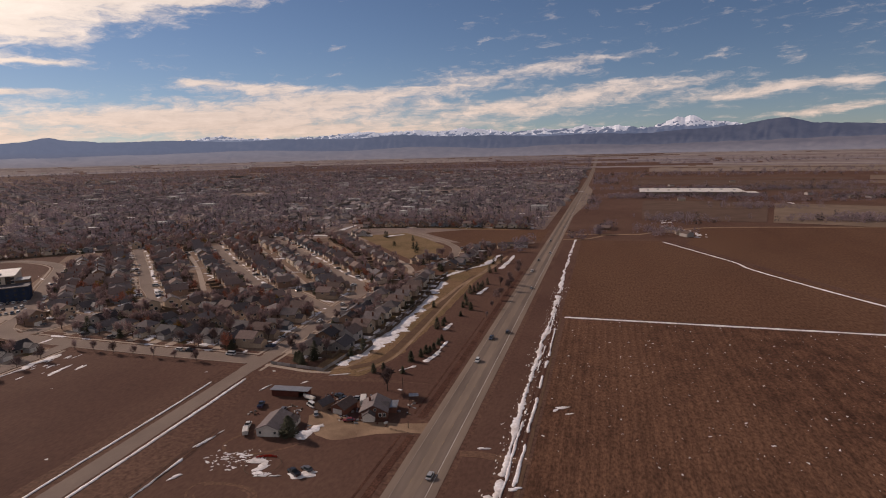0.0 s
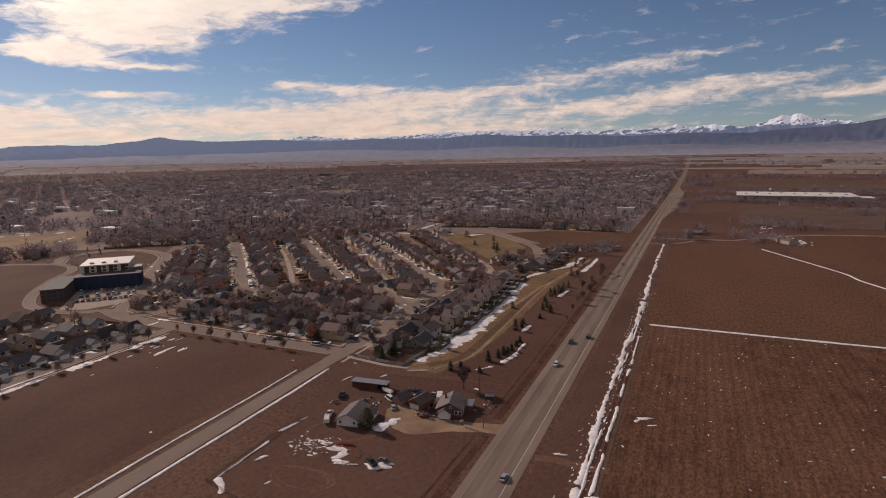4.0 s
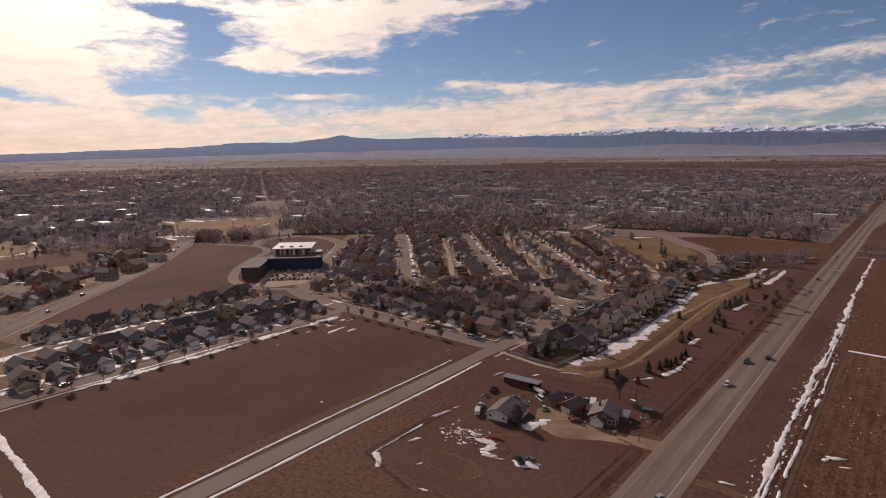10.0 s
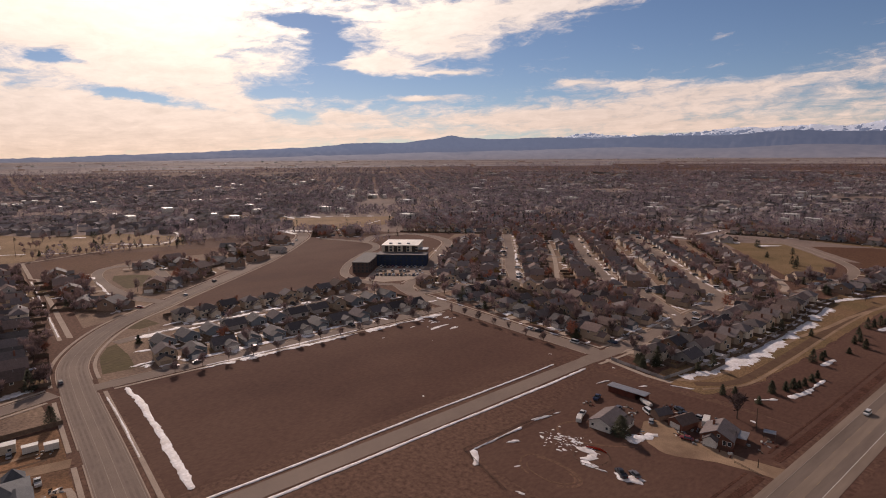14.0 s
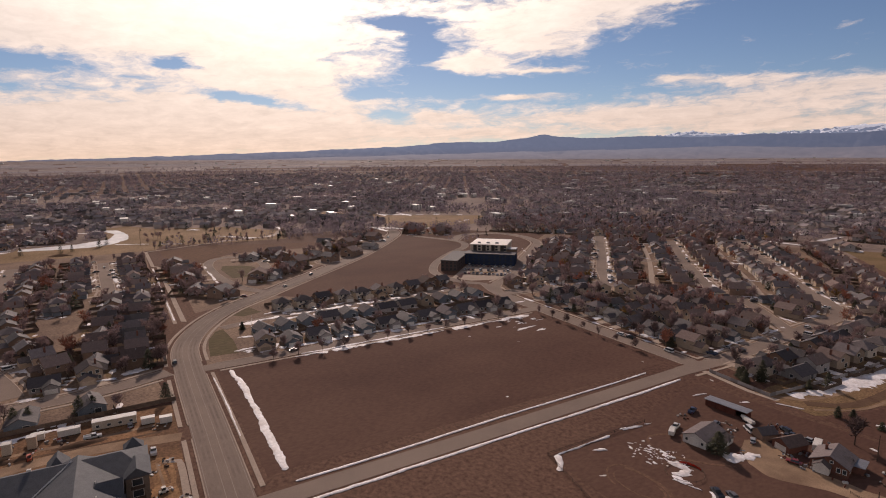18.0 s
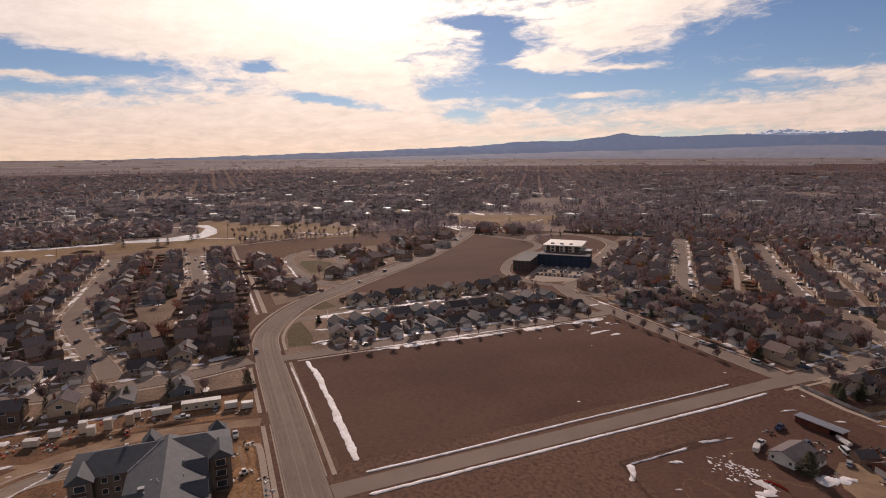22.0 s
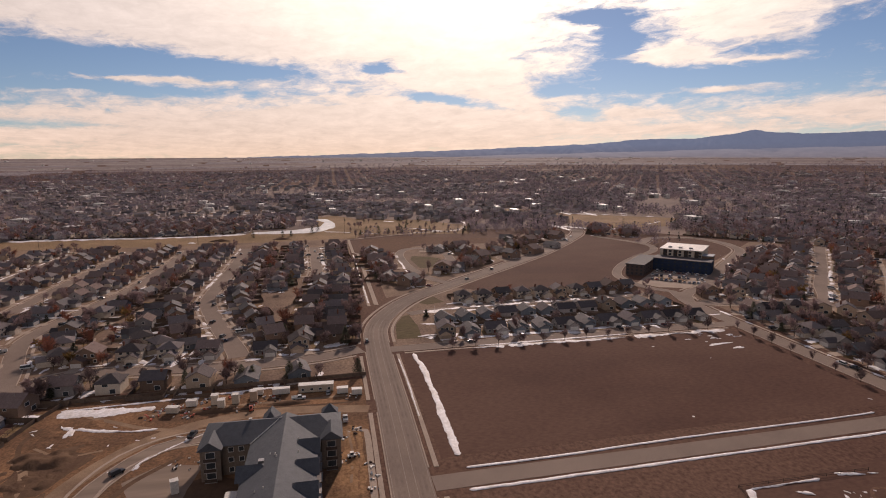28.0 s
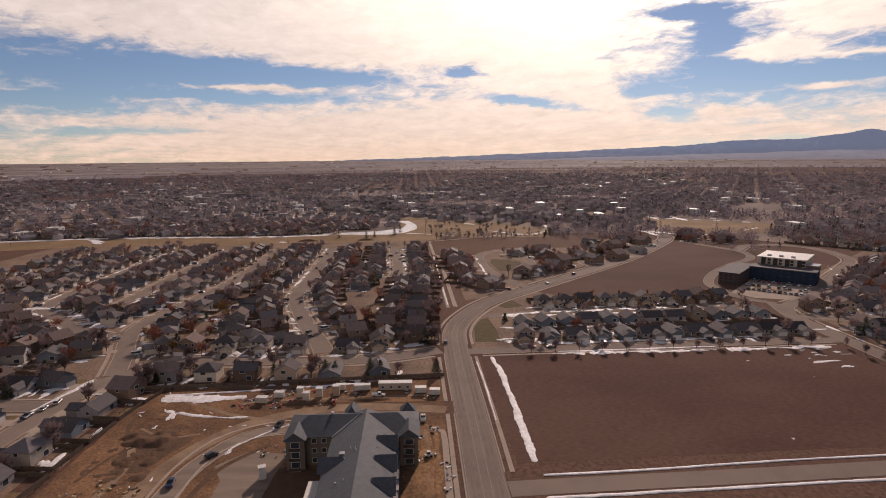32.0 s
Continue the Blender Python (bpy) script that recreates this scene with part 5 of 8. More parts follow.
# evergreens along the creek and the garden ends of the site
for x, y, k in [(-89.6, 249.7, 1), (-86.7, 256.4, 1), (-85.5, 261.3, 1), (-84.4, 264.5, 0), (-83.4, 268, 1), (-83.3, 276, 0), (-83.3, 282.6, 0), (-88.4, 234.3, 0), (-102, 232, 1), (-99, 237, 0), (-122, 250, 1), (-119, 259, 2), (-92, 303, 2), (-90, 309, 1), (-91, 316, 0),
                (-91.5, 370.5, 1), (-91.9, 387, 2), (-90, 392, 1), (-88.5, 398, 2), (-87.5, 403, 1), (-86.9, 408, 2), (-85.5, 418, 2), (-88, 350, 1), (-87, 356, 1), (-123.5, 338, 2), (-121, 343, 2), (-107.2, 346.8, 1), (-84.6, 330, 0), (-81.6, 345, 1), (-92, 460, 2), (-88, 466, 1), (-96, 500, 2), (-90, 506, 3),
                (-300, -128, 2), (-252, -118, 1), (-140, 233, 1), (-143, 236, 1), (-146, 238, 0), (-137, 240, 1), (-139, 244, 2),
                (-770, -18, 3), (-745, -25, 3), (-722, -60, 3), (-726, -50, 2), (-722, -95, 3), (-730, 60, 3), (-740, 90, 2), (-190, 560, 2), (-196, 566, 2), (-186, 545, 3), (-255, 640, 2), (-260, 646, 2), (-225, 585, 1), (-215, 620, 2)]:
    put_tree(PINE[k], x, y, rng.uniform(0.62, 0.85) if x > -135 else rng.uniform(0.85, 1.1), 900)
for y, z in ((9.5, 0.95), (-16.5, 0.9), (-21, 1.0), (-37.5, 0.85), (-42, 0.95), (-60, 0.95), (-66, 0.8), (-83, 0.9)):
    TREES.append((-900, pose(-252.2 + 0.05 * y, y, 0, 0, 0, 40 * y) @ Matrix.Diagonal((0.92 * z, 0.92 * z, 0.82 * z, 1)), PINE[3]))
TREES.append((-900, pose(-108.6, 168.4, 0) @ Matrix.Diagonal((1.12, 1.12, 0.78, 1)), PINE[3]))  # the round evergreen by the barn
# street trees along the grass block
for k in range(13):
    put_tree(BARE[k % 4], -277.4, 60 + 12.5 * k, rng.uniform(0.55, 0.8))
for k in range(7):
    put_tree(BARE[k % 4], -196 - 13 * k, 226.6, rng.uniform(0.5, 0.7))
bq = random.Random(77)
for _ in range(70):
    x, y = bq.uniform(-900, -690), bq.uniform(20, 185)
    if inside(x, y, BELT) and not inside(x, y, PLOT_W):
        put_tree(PINE[bq.randrange(3)] if bq.random() < 0.5 else BARE[bq.randrange(4)], x, y, bq.uniform(0.6, 1.1), 300)
for k in range(26):
    put_tree(BARE[k % 4], -700 - 6 * bq.random() - 0.12 * k, 40 + 6 * k, bq.uniform(0.4, 0.7), 300)
put_tree(BARE[1], -88, 214, 1.35, 900)
for _ in range(34):
    x, y = bq.uniform(-160, -104), bq.uniform(448, 566)
    if not near_road(x, y, 3) and clear_of_houses(x, y, 7):
        put_tree(PINE[1] if bq.random() < 0.3 else BARE[bq.randrange(4)], x, y, bq.uniform(0.7, 1.1), 300)
for x, y, k, z in [(-70.2, 373, 0, 0.8), (-66.5, 401, 1, 0.9), (-74.4, 414, 2, 0.8), (-69, 388, 3, 0.7), (-67, 420, 0, 0.8), (-71, 436, 2, 0.7), (-68, 330, 1, 0.45), (-69, 352, 2, 0.5), (-68, 462, 3, 0.8), (-70, 480, 0, 0.9)]:
    put_tree(BARE[k], x, y, z, 900)
# garden trees near the houses
spots = 0
while spots < 5600:
    u, v = rng.choice(PLACED)
    a, d = rng.uniform(0, 6.28), rng.uniform(8.5, 16)
    x, y = u + d * math.cos(a), v + d * math.sin(a)
    spots += 1
    if near_road(x, y, 4.2) or not clear_of_houses(x, y, 7.4) or any(inside(x, y, p) for p in (BLOCK, SITE, WEDGE, PLOT_W, GREEN, PARK, FIELD_N)) or (x > -250 and -118 < y < 14) or (y < 20 and x > -690 and rng.random() < 0.4) or (-395 < x < -280 and y > 30 and y < 225 and rng.random() < 0.8):
        continue
    k = rng.random()
    put_tree(rng.choice(PINE[:3]) if k < 0.10 else BARE[4] if k < 0.18 else BARE[5] if k < 0.20 else rng.choice(BARE[:4]), x, y, rng.uniform(0.6, 1.2))


# ---- the far town: crowns, roofs and walls without number ----
def soup(name, V, mat, label, category):
    """Loose triangles from an array of corners."""
    me = bpy.data.meshes.new(name)
    n = len(V) // 3
    me.vertices.add(3 * n), me.loops.add(3 * n), me.polygons.add(n)
    me.vertices.foreach_set("co", np.ascontiguousarray(V, dtype=np.float32).ravel())
    me.loops.foreach_set("vertex_index", np.arange(3 * n, dtype=np.int32))
    me.polygons.foreach_set("loop_start", np.arange(0, 3 * n, 3, dtype=np.int32))
    me.materials.append(mat)
    me.update()
    return tagged(new(name, me), label, category, kind="stuff")


def far_stuff():
    R = np.random.RandomState(5)
    tv, ev, hv, rv, sv = [], [], [], [], []

    def spot_ok(x, y):
        r = math.hypot(x, y)
        if y < 60 and x > -690 or r < 380:
            return False
        if x > -76 or inside(x, y, MEADOW) or inside(x, y, FIELD_N) or near_line(x, y, GREENWAY, 13):
            return False
        if x > -150 and y < 560:
            return False
        return not (near_town(x, y))

    def near_town(x, y):
        if -690 < x < -130 and y < 330:
            return True
        if inside(x, y, [(-130, 330), (-130, 520), (-160, 700), (-330, 720), (-560, 530), (-560, 330)]):
            return True
        if inside(x, y, BELT) or inside(x, y, [(-690, 0), (-690, 330), (-560, 340), (-560, 0)]) or inside(x, y, WEDGE):
            return True
        return False

    def crowns(out, x, y, z, r, h, n, sharp, bit=0.42):
        a = R.uniform(0, 6.283, n)
        t = R.uniform(0.12, 1.0, n)
        rr = r * (np.sqrt(1 - (2 * t - 1) ** 2 * 0.8) if not sharp else (1.05 - t)) * R.uniform(0.55, 1.05, n)
        px, py, pz = x + rr * np.cos(a), y + rr * np.sin(a), z + h * t
        s = r * (bit if not sharp else 0.5)
        d = R.uniform(-s, s, (3, n, 3))
        for j in range(3):
            out.append(np.stack([px, py, pz], -1) + d[j] * (1, 1, 1.1))

    made = 0
    tri_t, tri_e = [], []
    while made < 92000:
        dg = R.uniform(1.2, 133)
        az, r = math.radians(dg), 420 + (town_edge(dg) * 1.13 - 420) * R.uniform() ** 0.9
        if r > town_edge(dg) and R.uniform() < 0.55 + 0.45 * (r / town_edge(dg) - 1) / 0.13:
            made += 1
            continue
        x, y = -r * math.sin(az), r * math.cos(az)
        made += 1
        dens = noise.noise((x * 0.0035, y * 0.0035, 2.0)) + 0.6 * noise.noise((x * 0.012, y * 0.012, 9.0))
        turn = 0.55 * math.floor(3 * noise.noise((x * 0.0011, y * 0.0011, 31.0)))
        if abs((-x * math.sin(turn) + y * math.cos(turn) - 15.5) / 62.0 % 1.0 - 0.5) > 0.5 - (4.6 if dg < 66 else 6.2) / 62:
            continue
        if dg > 68 and 700 < r < 2300 and R.uniform() < 0.6 * min((dg - 68) / 14, 1):
            continue
        if dens < -0.36 + 0.12 * math.sin(x * 0.021 + 2 * math.sin(y * 0.006)) or not spot_ok(x, y):
            continue
        z = terrain(x, y)
        big = 0.9 + 0.5 * min(r / 2600, 1.0)
        ever = R.uniform() < (0.17 if dg < 70 else 0.10)
        out = []
        crowns(out, x, y, z, (2.2 if ever else R.uniform(2.6, 4.6)) * big, (R.uniform(9, 15) if ever else R.uniform(7, 11.5)) * (0.8 + 0.25 * big), 34 if r < 900 else 20 if r < 1500 else 10, ever, 0.3 if r < 900 else 0.36 if r < 1500 else 0.42)
        (tri_e if ever else tri_t).append(np.stack(out, 1).reshape(-1, 3))
    # tree lines and clumps right of the highway
    for cx, cy, ex, ey, n in [(62, 720, 26, 26, 34), (100, 850, 40, 40, 60), (5, 765, 10, 16, 14), (330, 860, 90, 14, 130), (480, 840, 90, 12, 90), (300, 1500, 380, 40, 420), (900, 1700, 420, 40, 300), (60, 1250, 70, 30, 110), (230, 1260, 120, 20, 90), (200, 2300, 700, 120, 420), (1100, 2500, 700, 150, 320), (520, 3200, 900, 200, 320), (0, 1900, 60, 200, 140), (-30, 660, 10, 5, 8), (-8, 700, 8, 8, 14), (1000, 1250, 260, 25, 160), (500, 1250, 120, 20, 120), (250, 1050, 60, 30, 60), (700, 1350, 200, 30, 200), (420, 900, 140, 10, 80), (-20, 1100, 12, 120, 40), (300, 1180, 200, 14, 90)]:
        for _ in range(n):
            x, y = cx + R.normal() * ex * 0.6, cy + R.normal() * ey * 0.6
            if x < -40:
                continue
            out = []
            crowns(out, x, y, terrain(x, y), R.uniform(2.2, 4.2) * (1 + cy / 3000), R.uniform(6, 12), 44 if cy < 1600 else 20, False, 0.24 if cy < 1600 else 0.34)
            (tri_e if R.uniform() < 0.08 else tri_t).append(np.stack(out, 1).reshape(-1, 3))
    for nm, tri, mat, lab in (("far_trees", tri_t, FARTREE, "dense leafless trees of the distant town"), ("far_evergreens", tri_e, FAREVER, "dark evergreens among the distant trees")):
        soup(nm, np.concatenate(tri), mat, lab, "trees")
    # houses
    wv, wf, ov, of = [], [], [], []
    n = 0
    while n < 9000:
        n += 1
        az, r = math.radians(R.uniform(1.5, 132)), 840 + 2050 * R.uniform() ** 1.1
        x, y = -r * math.sin(az), r * math.cos(az)
        if not spot_ok(x, y) or noise.noise((x * 0.004, y * 0.004, 12.0)) < -0.3:
            continue
        # they stand in rows along streets 62 m apart
        turn = 0.55 * math.floor(3 * noise.noise((x * 0.0011, y * 0.0011, 31.0)))
        cu, su = math.cos(turn), math.sin(turn)
        u, v = x * cu + y * su, -x * su + y * cu
        v = round(v / 31.0) * 31.0 + R.uniform(-3, 3)
        x, y = u * cu - v * su, u * su + v * cu
        z = terrain(x, y)
        g = turn + R.choice([0.0, 1.57])
        w, d, h, k = R.uniform(5, 8), R.uniform(4.5, 6), R.uniform(3, 6), R.uniform(2, 3)
        if R.uniform() < 0.03 and r > 1500:
            w, d, h, k = R.uniform(14, 30), R.uniform(9, 16), R.uniform(5, 8), 0.3
        c, s = math.cos(g), math.sin(g)
        P = lambda a, b, q: (x + a * c - b * s, y + a * s + b * c, z + q)
        m = len(wv)
        wv += [P(a, b, q) for q in (0, h) for a, b in ((-w, -d), (w, -d), (w, d), (-w, d))] + [P(-w, 0, h + k), P(w, 0, h + k)]
        wf += [(m, m + 1, m + 5, m + 4), (m + 1, m + 2, m + 6, m + 9, m + 5), (m + 2, m + 3, m + 7, m + 6), (m + 3, m, m + 4, m + 8, m + 7)]
        m = len(ov)
        ov += [P(-w - .5, -d - .5, h), P(w + .5, -d - .5, h), P(w + .5, 0, h + k + .25), P(-w - .5, 0, h + k + .25), P(w + .5, d + .5, h), P(-w - .5, d + .5, h)]
        of += [(m, m + 1, m + 2, m + 3), (m + 3, m + 2, m + 4, m + 5)]
    bv, bf = [], []
    for _ in range(120):
        a, r = math.radians(R.uniform(22, 132)), R.uniform(2300, 4300)
        x, y = -r * math.sin(a), r * math.cos(a)
        z, w, d, h = terrain(x, y), R.uniform(4, 14), R.uniform(4, 9), R.uniform(3, 6)
        m = len(bv)
        bv += [(x + u * w, y + v * d, z + q) for q in (0, h) for u, v in ((-1, -1), (1, -1), (1, 1), (-1, 1))]
        bf += [tuple(m + i for i in f) for f in ((4, 5, 6, 7), (0, 1, 5, 4), (1, 2, 6, 5), (2, 3, 7, 6), (3, 0, 4, 7))]
    for _ in range(170):
        a, r = math.radians(R.uniform(4, 130)), R.uniform(900, 2700)
        x, y = -r * math.sin(a), r * math.cos(a)
        if not spot_ok(x, y):
            continue
        z, w, d, h = terrain(x, y), R.uniform(4, 15), R.uniform(4, 9), R.uniform(7, 10)
        m = len(bv)
        bv += [(x + u * w, y + v * d, z + q) for q in (0, h) for u, v in ((-1, -1), (1, -1), (1, 1), (-1, 1))]
        bf += [tuple(m + i for i in f) for f in ((4, 5, 6, 7), (0, 1, 5, 4), (1, 2, 6, 5), (2, 3, 7, 6), (3, 0, 4, 7))]
    setting("far_pale_buildings", bv, bf, WHITE, "tiny pale flat-roofed buildings in the town and out on the plain", "stuff", "buildings")
    setting("far_house_walls", wv, wf, FARHOUSE, "walls of countless distant houses among trees", "stuff", "houses")
    setting("far_house_roofs", ov, of, FARROOF, "roofs of countless distant houses among trees", "stuff", "houses")


far_stuff()

plant([(d, m, PROTOS[k]) for d, m, k in LOTS], 222, "other_houses", "many similar houses further off in the neighbourhoods", "houses")
plant(TREES, 290, "garden_trees", "many bare garden and street trees among the houses", "trees")


# ---- garden plots of each lot ----
BEDS = [LAWN, GRASS_TAN, LAWN, YARD, material("mulch", (0.11, 0.062, 0.042), (0.08, 0.046, 0.032), 0.5, fine=1.5, grain=0.3), GRASS_TAN, material("pale_rock_bed", (0.40, 0.32, 0.25), (0.31, 0.245, 0.19), 0.5, fine=1.5, grain=0.3)]
gq = random.Random(71)
verts, faces, slots = [], [], []
for d, m, k in LOTS:
    s = -1 if k % 2 else 1
    for x0, x1, y0, y1 in ((s * 0.6 - 3.4, s * 0.6 + 5.2, -8.5, -2.4), (-6.4, 0.2, 12.8, gq.uniform(15, 20)), (0.6, 6.4, 12.8, gq.uniform(15, 20)), (6.7, 8.4, 1, 10)):
        if gq.random() < 0.2:
            continue
        c = m @ Vector(((x0 + x1) / 2, (y0 + y1) / 2, 0))
        if near_road(c.x, c.y, 3.2) or not clear_of_houses(c.x, c.y, 6.5) or any(inside(c.x, c.y, p) for p in FREE):
            continue
        n, z = len(verts), gq.uniform(0.03, 0.07)
        for x, y in ((x0, y0), (x1, y0), (x1, y1), (x0, y1)):
            v = m @ Vector((x + gq.uniform(-0.5, 0.5), y + gq.uniform(-0.5, 0.5), 0))
            verts += [(v.x, v.y, z), (v.x, v.y, -0.1)]
        faces += [(n, n + 2, n + 4, n + 6)] + [(n + 2 * i + 1, n + (2 * i + 3) % 8, n + (2 * i + 2) % 8, n + 2 * i) for i in range(4)]
        slots += [gq.randrange(len(BEDS))] * 5
beds = setting("garden_beds", verts, faces, BEDS, "small lawns and planting beds between the houses", "stuff", "gardens")
beds.data.polygons.foreach_set("material_index", slots)


# ---- snow ----
def snow_outline(bits, pts):
    """Adds one low drift with this outline to bits."""
    verts, faces = bits
    n, k = len(pts), len(verts)
    cx, cy = sum(p[0] for p in pts) / n, sum(p[1] for p in pts) / n
    h = min(1.0, math.hypot(pts[0][0] - cx, pts[0][1] - cy) / 2.2)
    for x, y in pts:
        verts.append((x, y, 0.10))
    for x, y in pts:
        verts.append((cx + (x - cx) * 0.82, cy + (y - cy) * 0.82, 0.10 + 0.16 * h))
    verts.append((cx, cy, 0.11 + 0.2 * h))
    for i in range(n):
        j = (i + 1) % n
        faces.append((k + i, k + j, k + n + j, k + n + i))
        faces.append((k + n + i, k + n + j, k + 2 * n))


def drift(bits, x, y, a, b, turn, q):
    """An uneven patch, a by b across."""
    c, s = math.cos(turn), math.sin(turn)
    pts, ph = [], [q.uniform(0, 6.28) for _ in range(3)]
    for k in range(14):
        t = 6.2832 * k / 14
        r = 1 + 0.28 * math.sin(2 * t + ph[0]) + 0.2 * math.sin(3 * t + ph[1]) + 0.16 * math.sin(5 * t + ph[2]) + q.uniform(-0.12, 0.12)
        u, v = a * 0.5 * r * math.cos(t), b * 0.5 * r * math.sin(t)
        pts.append((x + u * c - v * s, y + u * s + v * c))
    snow_outline(bits, pts)


def bank(pts, width, label, seed, cover=1.0, ragged=0.5, step=1.0, wander=0.0):
    """A long drift along a line, with ragged edges and breaks."""
    q = random.Random(seed)
    c = curve_points(pts, step)
    verts, faces, run = [], [], []

    def flush():
        if len(run) < 3:
            return
        k, n = len(verts), len(run)
        for i, (l, r, m) in enumerate(run):
            e = 0.15 if i in (0, n - 1) else 1.0
            w = [(m[0] + (p[0] - m[0]) * e, m[1] + (p[1] - m[1]) * e) for p in (l, r)]
            verts.extend([(*w[0], 0.09), (m[0] * 0.35 + w[0][0] * 0.65, m[1] * 0.35 + w[0][1] * 0.65, 0.26), (m[0] * 0.35 + w[1][0] * 0.65, m[1] * 0.35 + w[1][1] * 0.65, 0.26), (*w[1], 0.09)])
        for i in range(n - 1):
            for j in range(3):
                p = k + 4 * i + j
                faces.append((p, p + 1, p + 5, p + 4))

    for i, p in enumerate(c):
        a, b = c[max(i - 1, 0)], c[min(i + 1, len(c) - 1)]
        l = math.hypot(b[0] - a[0], b[1] - a[1]) or 1
        nx, ny = -(b[1] - a[1]) / l, (b[0] - a[0]) / l
        big = noise.noise((p[0] * 0.05, p[1] * 0.05, seed))
        if cover < 1 and noise.noise((p[0] * 0.09, p[1] * 0.09, seed + 40)) + 0.3 * big > (cover - 0.5) * 1.7:
            flush()
            run.clear()
            continue
        o = wander * noise.noise((p[0] * 0.03, p[1] * 0.03, seed + 9))
        wl_, wr_ = [width * 0.5 * max(0.15, 1 + ragged * (noise.noise((p[0] * 0.12, p[1] * 0.12, seed + z)) * 1.1 + 0.6 * noise.noise((p[0] * 0.45, p[1] * 0.45, seed + z)) + 0.5 * noise.noise((p[0] * 1.3, p[1] * 1.3, seed + z)) + big)) for z in (3, 7)]
        m = (p[0] + nx * o, p[1] + ny * o)
        run.append(((m[0] + nx * wl_, m[1] + ny * wl_), (m[0] - nx * wr_, m[1] - ny * wr_), m))
    flush()
    return setting("snow_bank", verts, faces, SNOW, label, "structure", "snow", smooth=True)


bank([(-29, 110), (-29, 159), (-29.5, 217), (-30, 279), (-29.5, 368), (-31, 478), (-31, 653)], 1.8, "ragged snow drift in the highway ditch", 1, 0.88, 1.2, 0.8, 0.9)
bank([(-27.2, 108), (-27.6, 159), (-27.9, 279), (-28, 420)], 0.7, "second thin strand of snow beside the ditch", 91, 0.6, 1.0, 0.8, 0.5)
bank([(-30.6, 60), (-30.8, 108), (-30.6, 150)], 2.6, "broad snow drift in the highway ditch", 92, 0.97, 0.9, 0.8, 0.6)
bank([(-24, 120), (-24.5, 213), (-25.5, 330)], 1.1, "thin broken line of snow along the field track", 2, 0.55, 0.9, wander=0.8)
bank([(-22, 340), (72, 340), (200, 340), (420, 341)], 2.6, "straight snow-filled irrigation ditch", 3, 0.97, 0.35)
bank([(62, 650), (83, 603), (111, 539), (117, 512), (136, 469), (170, 403), (210, 343)], 2.2, "winding snow-filled ditch between the fields", 4, 0.97, 0.4)
bank([(322, 826), (316, 984), (319, 1152)], 7, "distant snow-covered track", 5, 0.9, 0.5, 8)
bank([(-164.2, 40), (-165.0, 72), (-167.5, 122), (-169, 180), (-170.2, 205)], 1.25, "long straight snow bank beside the road", 6, 0.985, 0.3)
bank([(-152.0, 38), (-152.8, 72), (-154.2, 122), (-155.6, 180), (-157, 212)], 1.6, "long straight snow bank beside the road", 7, 0.99, 0.35)
bank([(-273, 38.5), (-252, 40), (-220, 40), (-191, 39.5), (-172, 39)], 2.5, "snow drift along the edge of the grass block", 8, 0.98, 0.6)
bank([(-267, 30.2), (-239, 30.8), (-203, 30.5)], 0.9, "thin line of snow beside the pavement", 9, 0.8, 0.6)
bank([(-274.6, 70), (-274.8, 130), (-274.5, 175), (-275, 219)], 3.0, "melting snow drift along the grass block", 10, 0.72, 1.5, wander=1.0)
bank([(-121, 236), (-118.5, 252), (-116, 270), (-115, 291), (-115.5, 320), (-115.5, 350), (-119, 385), (-124, 420)], 7.6, "broad snow field along the garden fences", 11, 0.9, 1.1, wander=1.2)
bank([(-127, 428), (-122, 450), (-114, 470), (-102, 500), (-98, 545)], 4.6, "snow drift along the creek gardens", 12, 0.9, 0.9)
bank([(-91, 236), (-84, 246), (-80.5, 262), (-80, 282)], 2.4, "snow under a row of spruces", 13, 0.85, 0.9)
bank([(-87, 300), (-86, 314)], 2.6, "snow under spruces", 14, 0.95, 0.8)
bank([(-86, 386), (-83, 408)], 2.4, "snow under spruces", 15, 0.95, 0.8)
bank([(-86, 470), (-84, 520), (-84, 545)], 3.2, "snow beside the creek", 16, 0.8, 0.9)
bank([(-150, 223), (-138, 222), (-128, 221), (-112, 228)], 0.8, "thin snow beside the footpath", 17, 0.42, 0.9)
bank([(-136, 160), (-135.5, 140), (-135, 121)], 0.9, "thin snow line along the yard fence", 18, 0.75, 1.4)
bank([(-135, 121), (-130, 117.5), (-127, 114.5)], 1.5, "snow in the corner of the yard", 19, 1.0, 1.2)
bank([(-245, -15), (-241, -50), (-238, -84), (-236, -108)], 1.8, "snow along the site fence", 20, 0.8, 0.9)
bank([(-233, -108), (-233, -100), (-231.5, -90), (-232, -80), (-232, -72)], 4.6, "wide snow patch on the site", 21, 0.97, 0.9)
bank([(-221, -101), (-216, -88), (-213, -76), (-213, -66)], 1.6, "thin tail of snow on the site", 26, 0.9, 0.9)
bank([(-347, 56), (-353, 82), (-356, 120), (-357, 155), (-358, 190), (-361, 218)], 4.0, "packed snow on the back street", 22, 0.56, 1.3, wander=2.0)
bank([(-347, 84), (-348, 120), (-348, 155), (-350, 190)], 3.4, "snow on the driveways of the back street", 27, 0.75, 0.9, wander=1.5)
bank([(-291.5, 56), (-292, 80), (-292, 108), (-292.6, 130), (-293, 150), (-293.4, 170), (-294, 200)], 2.6, "broken snow before the row of houses", 28, 0.72, 0.9, wander=1.5)
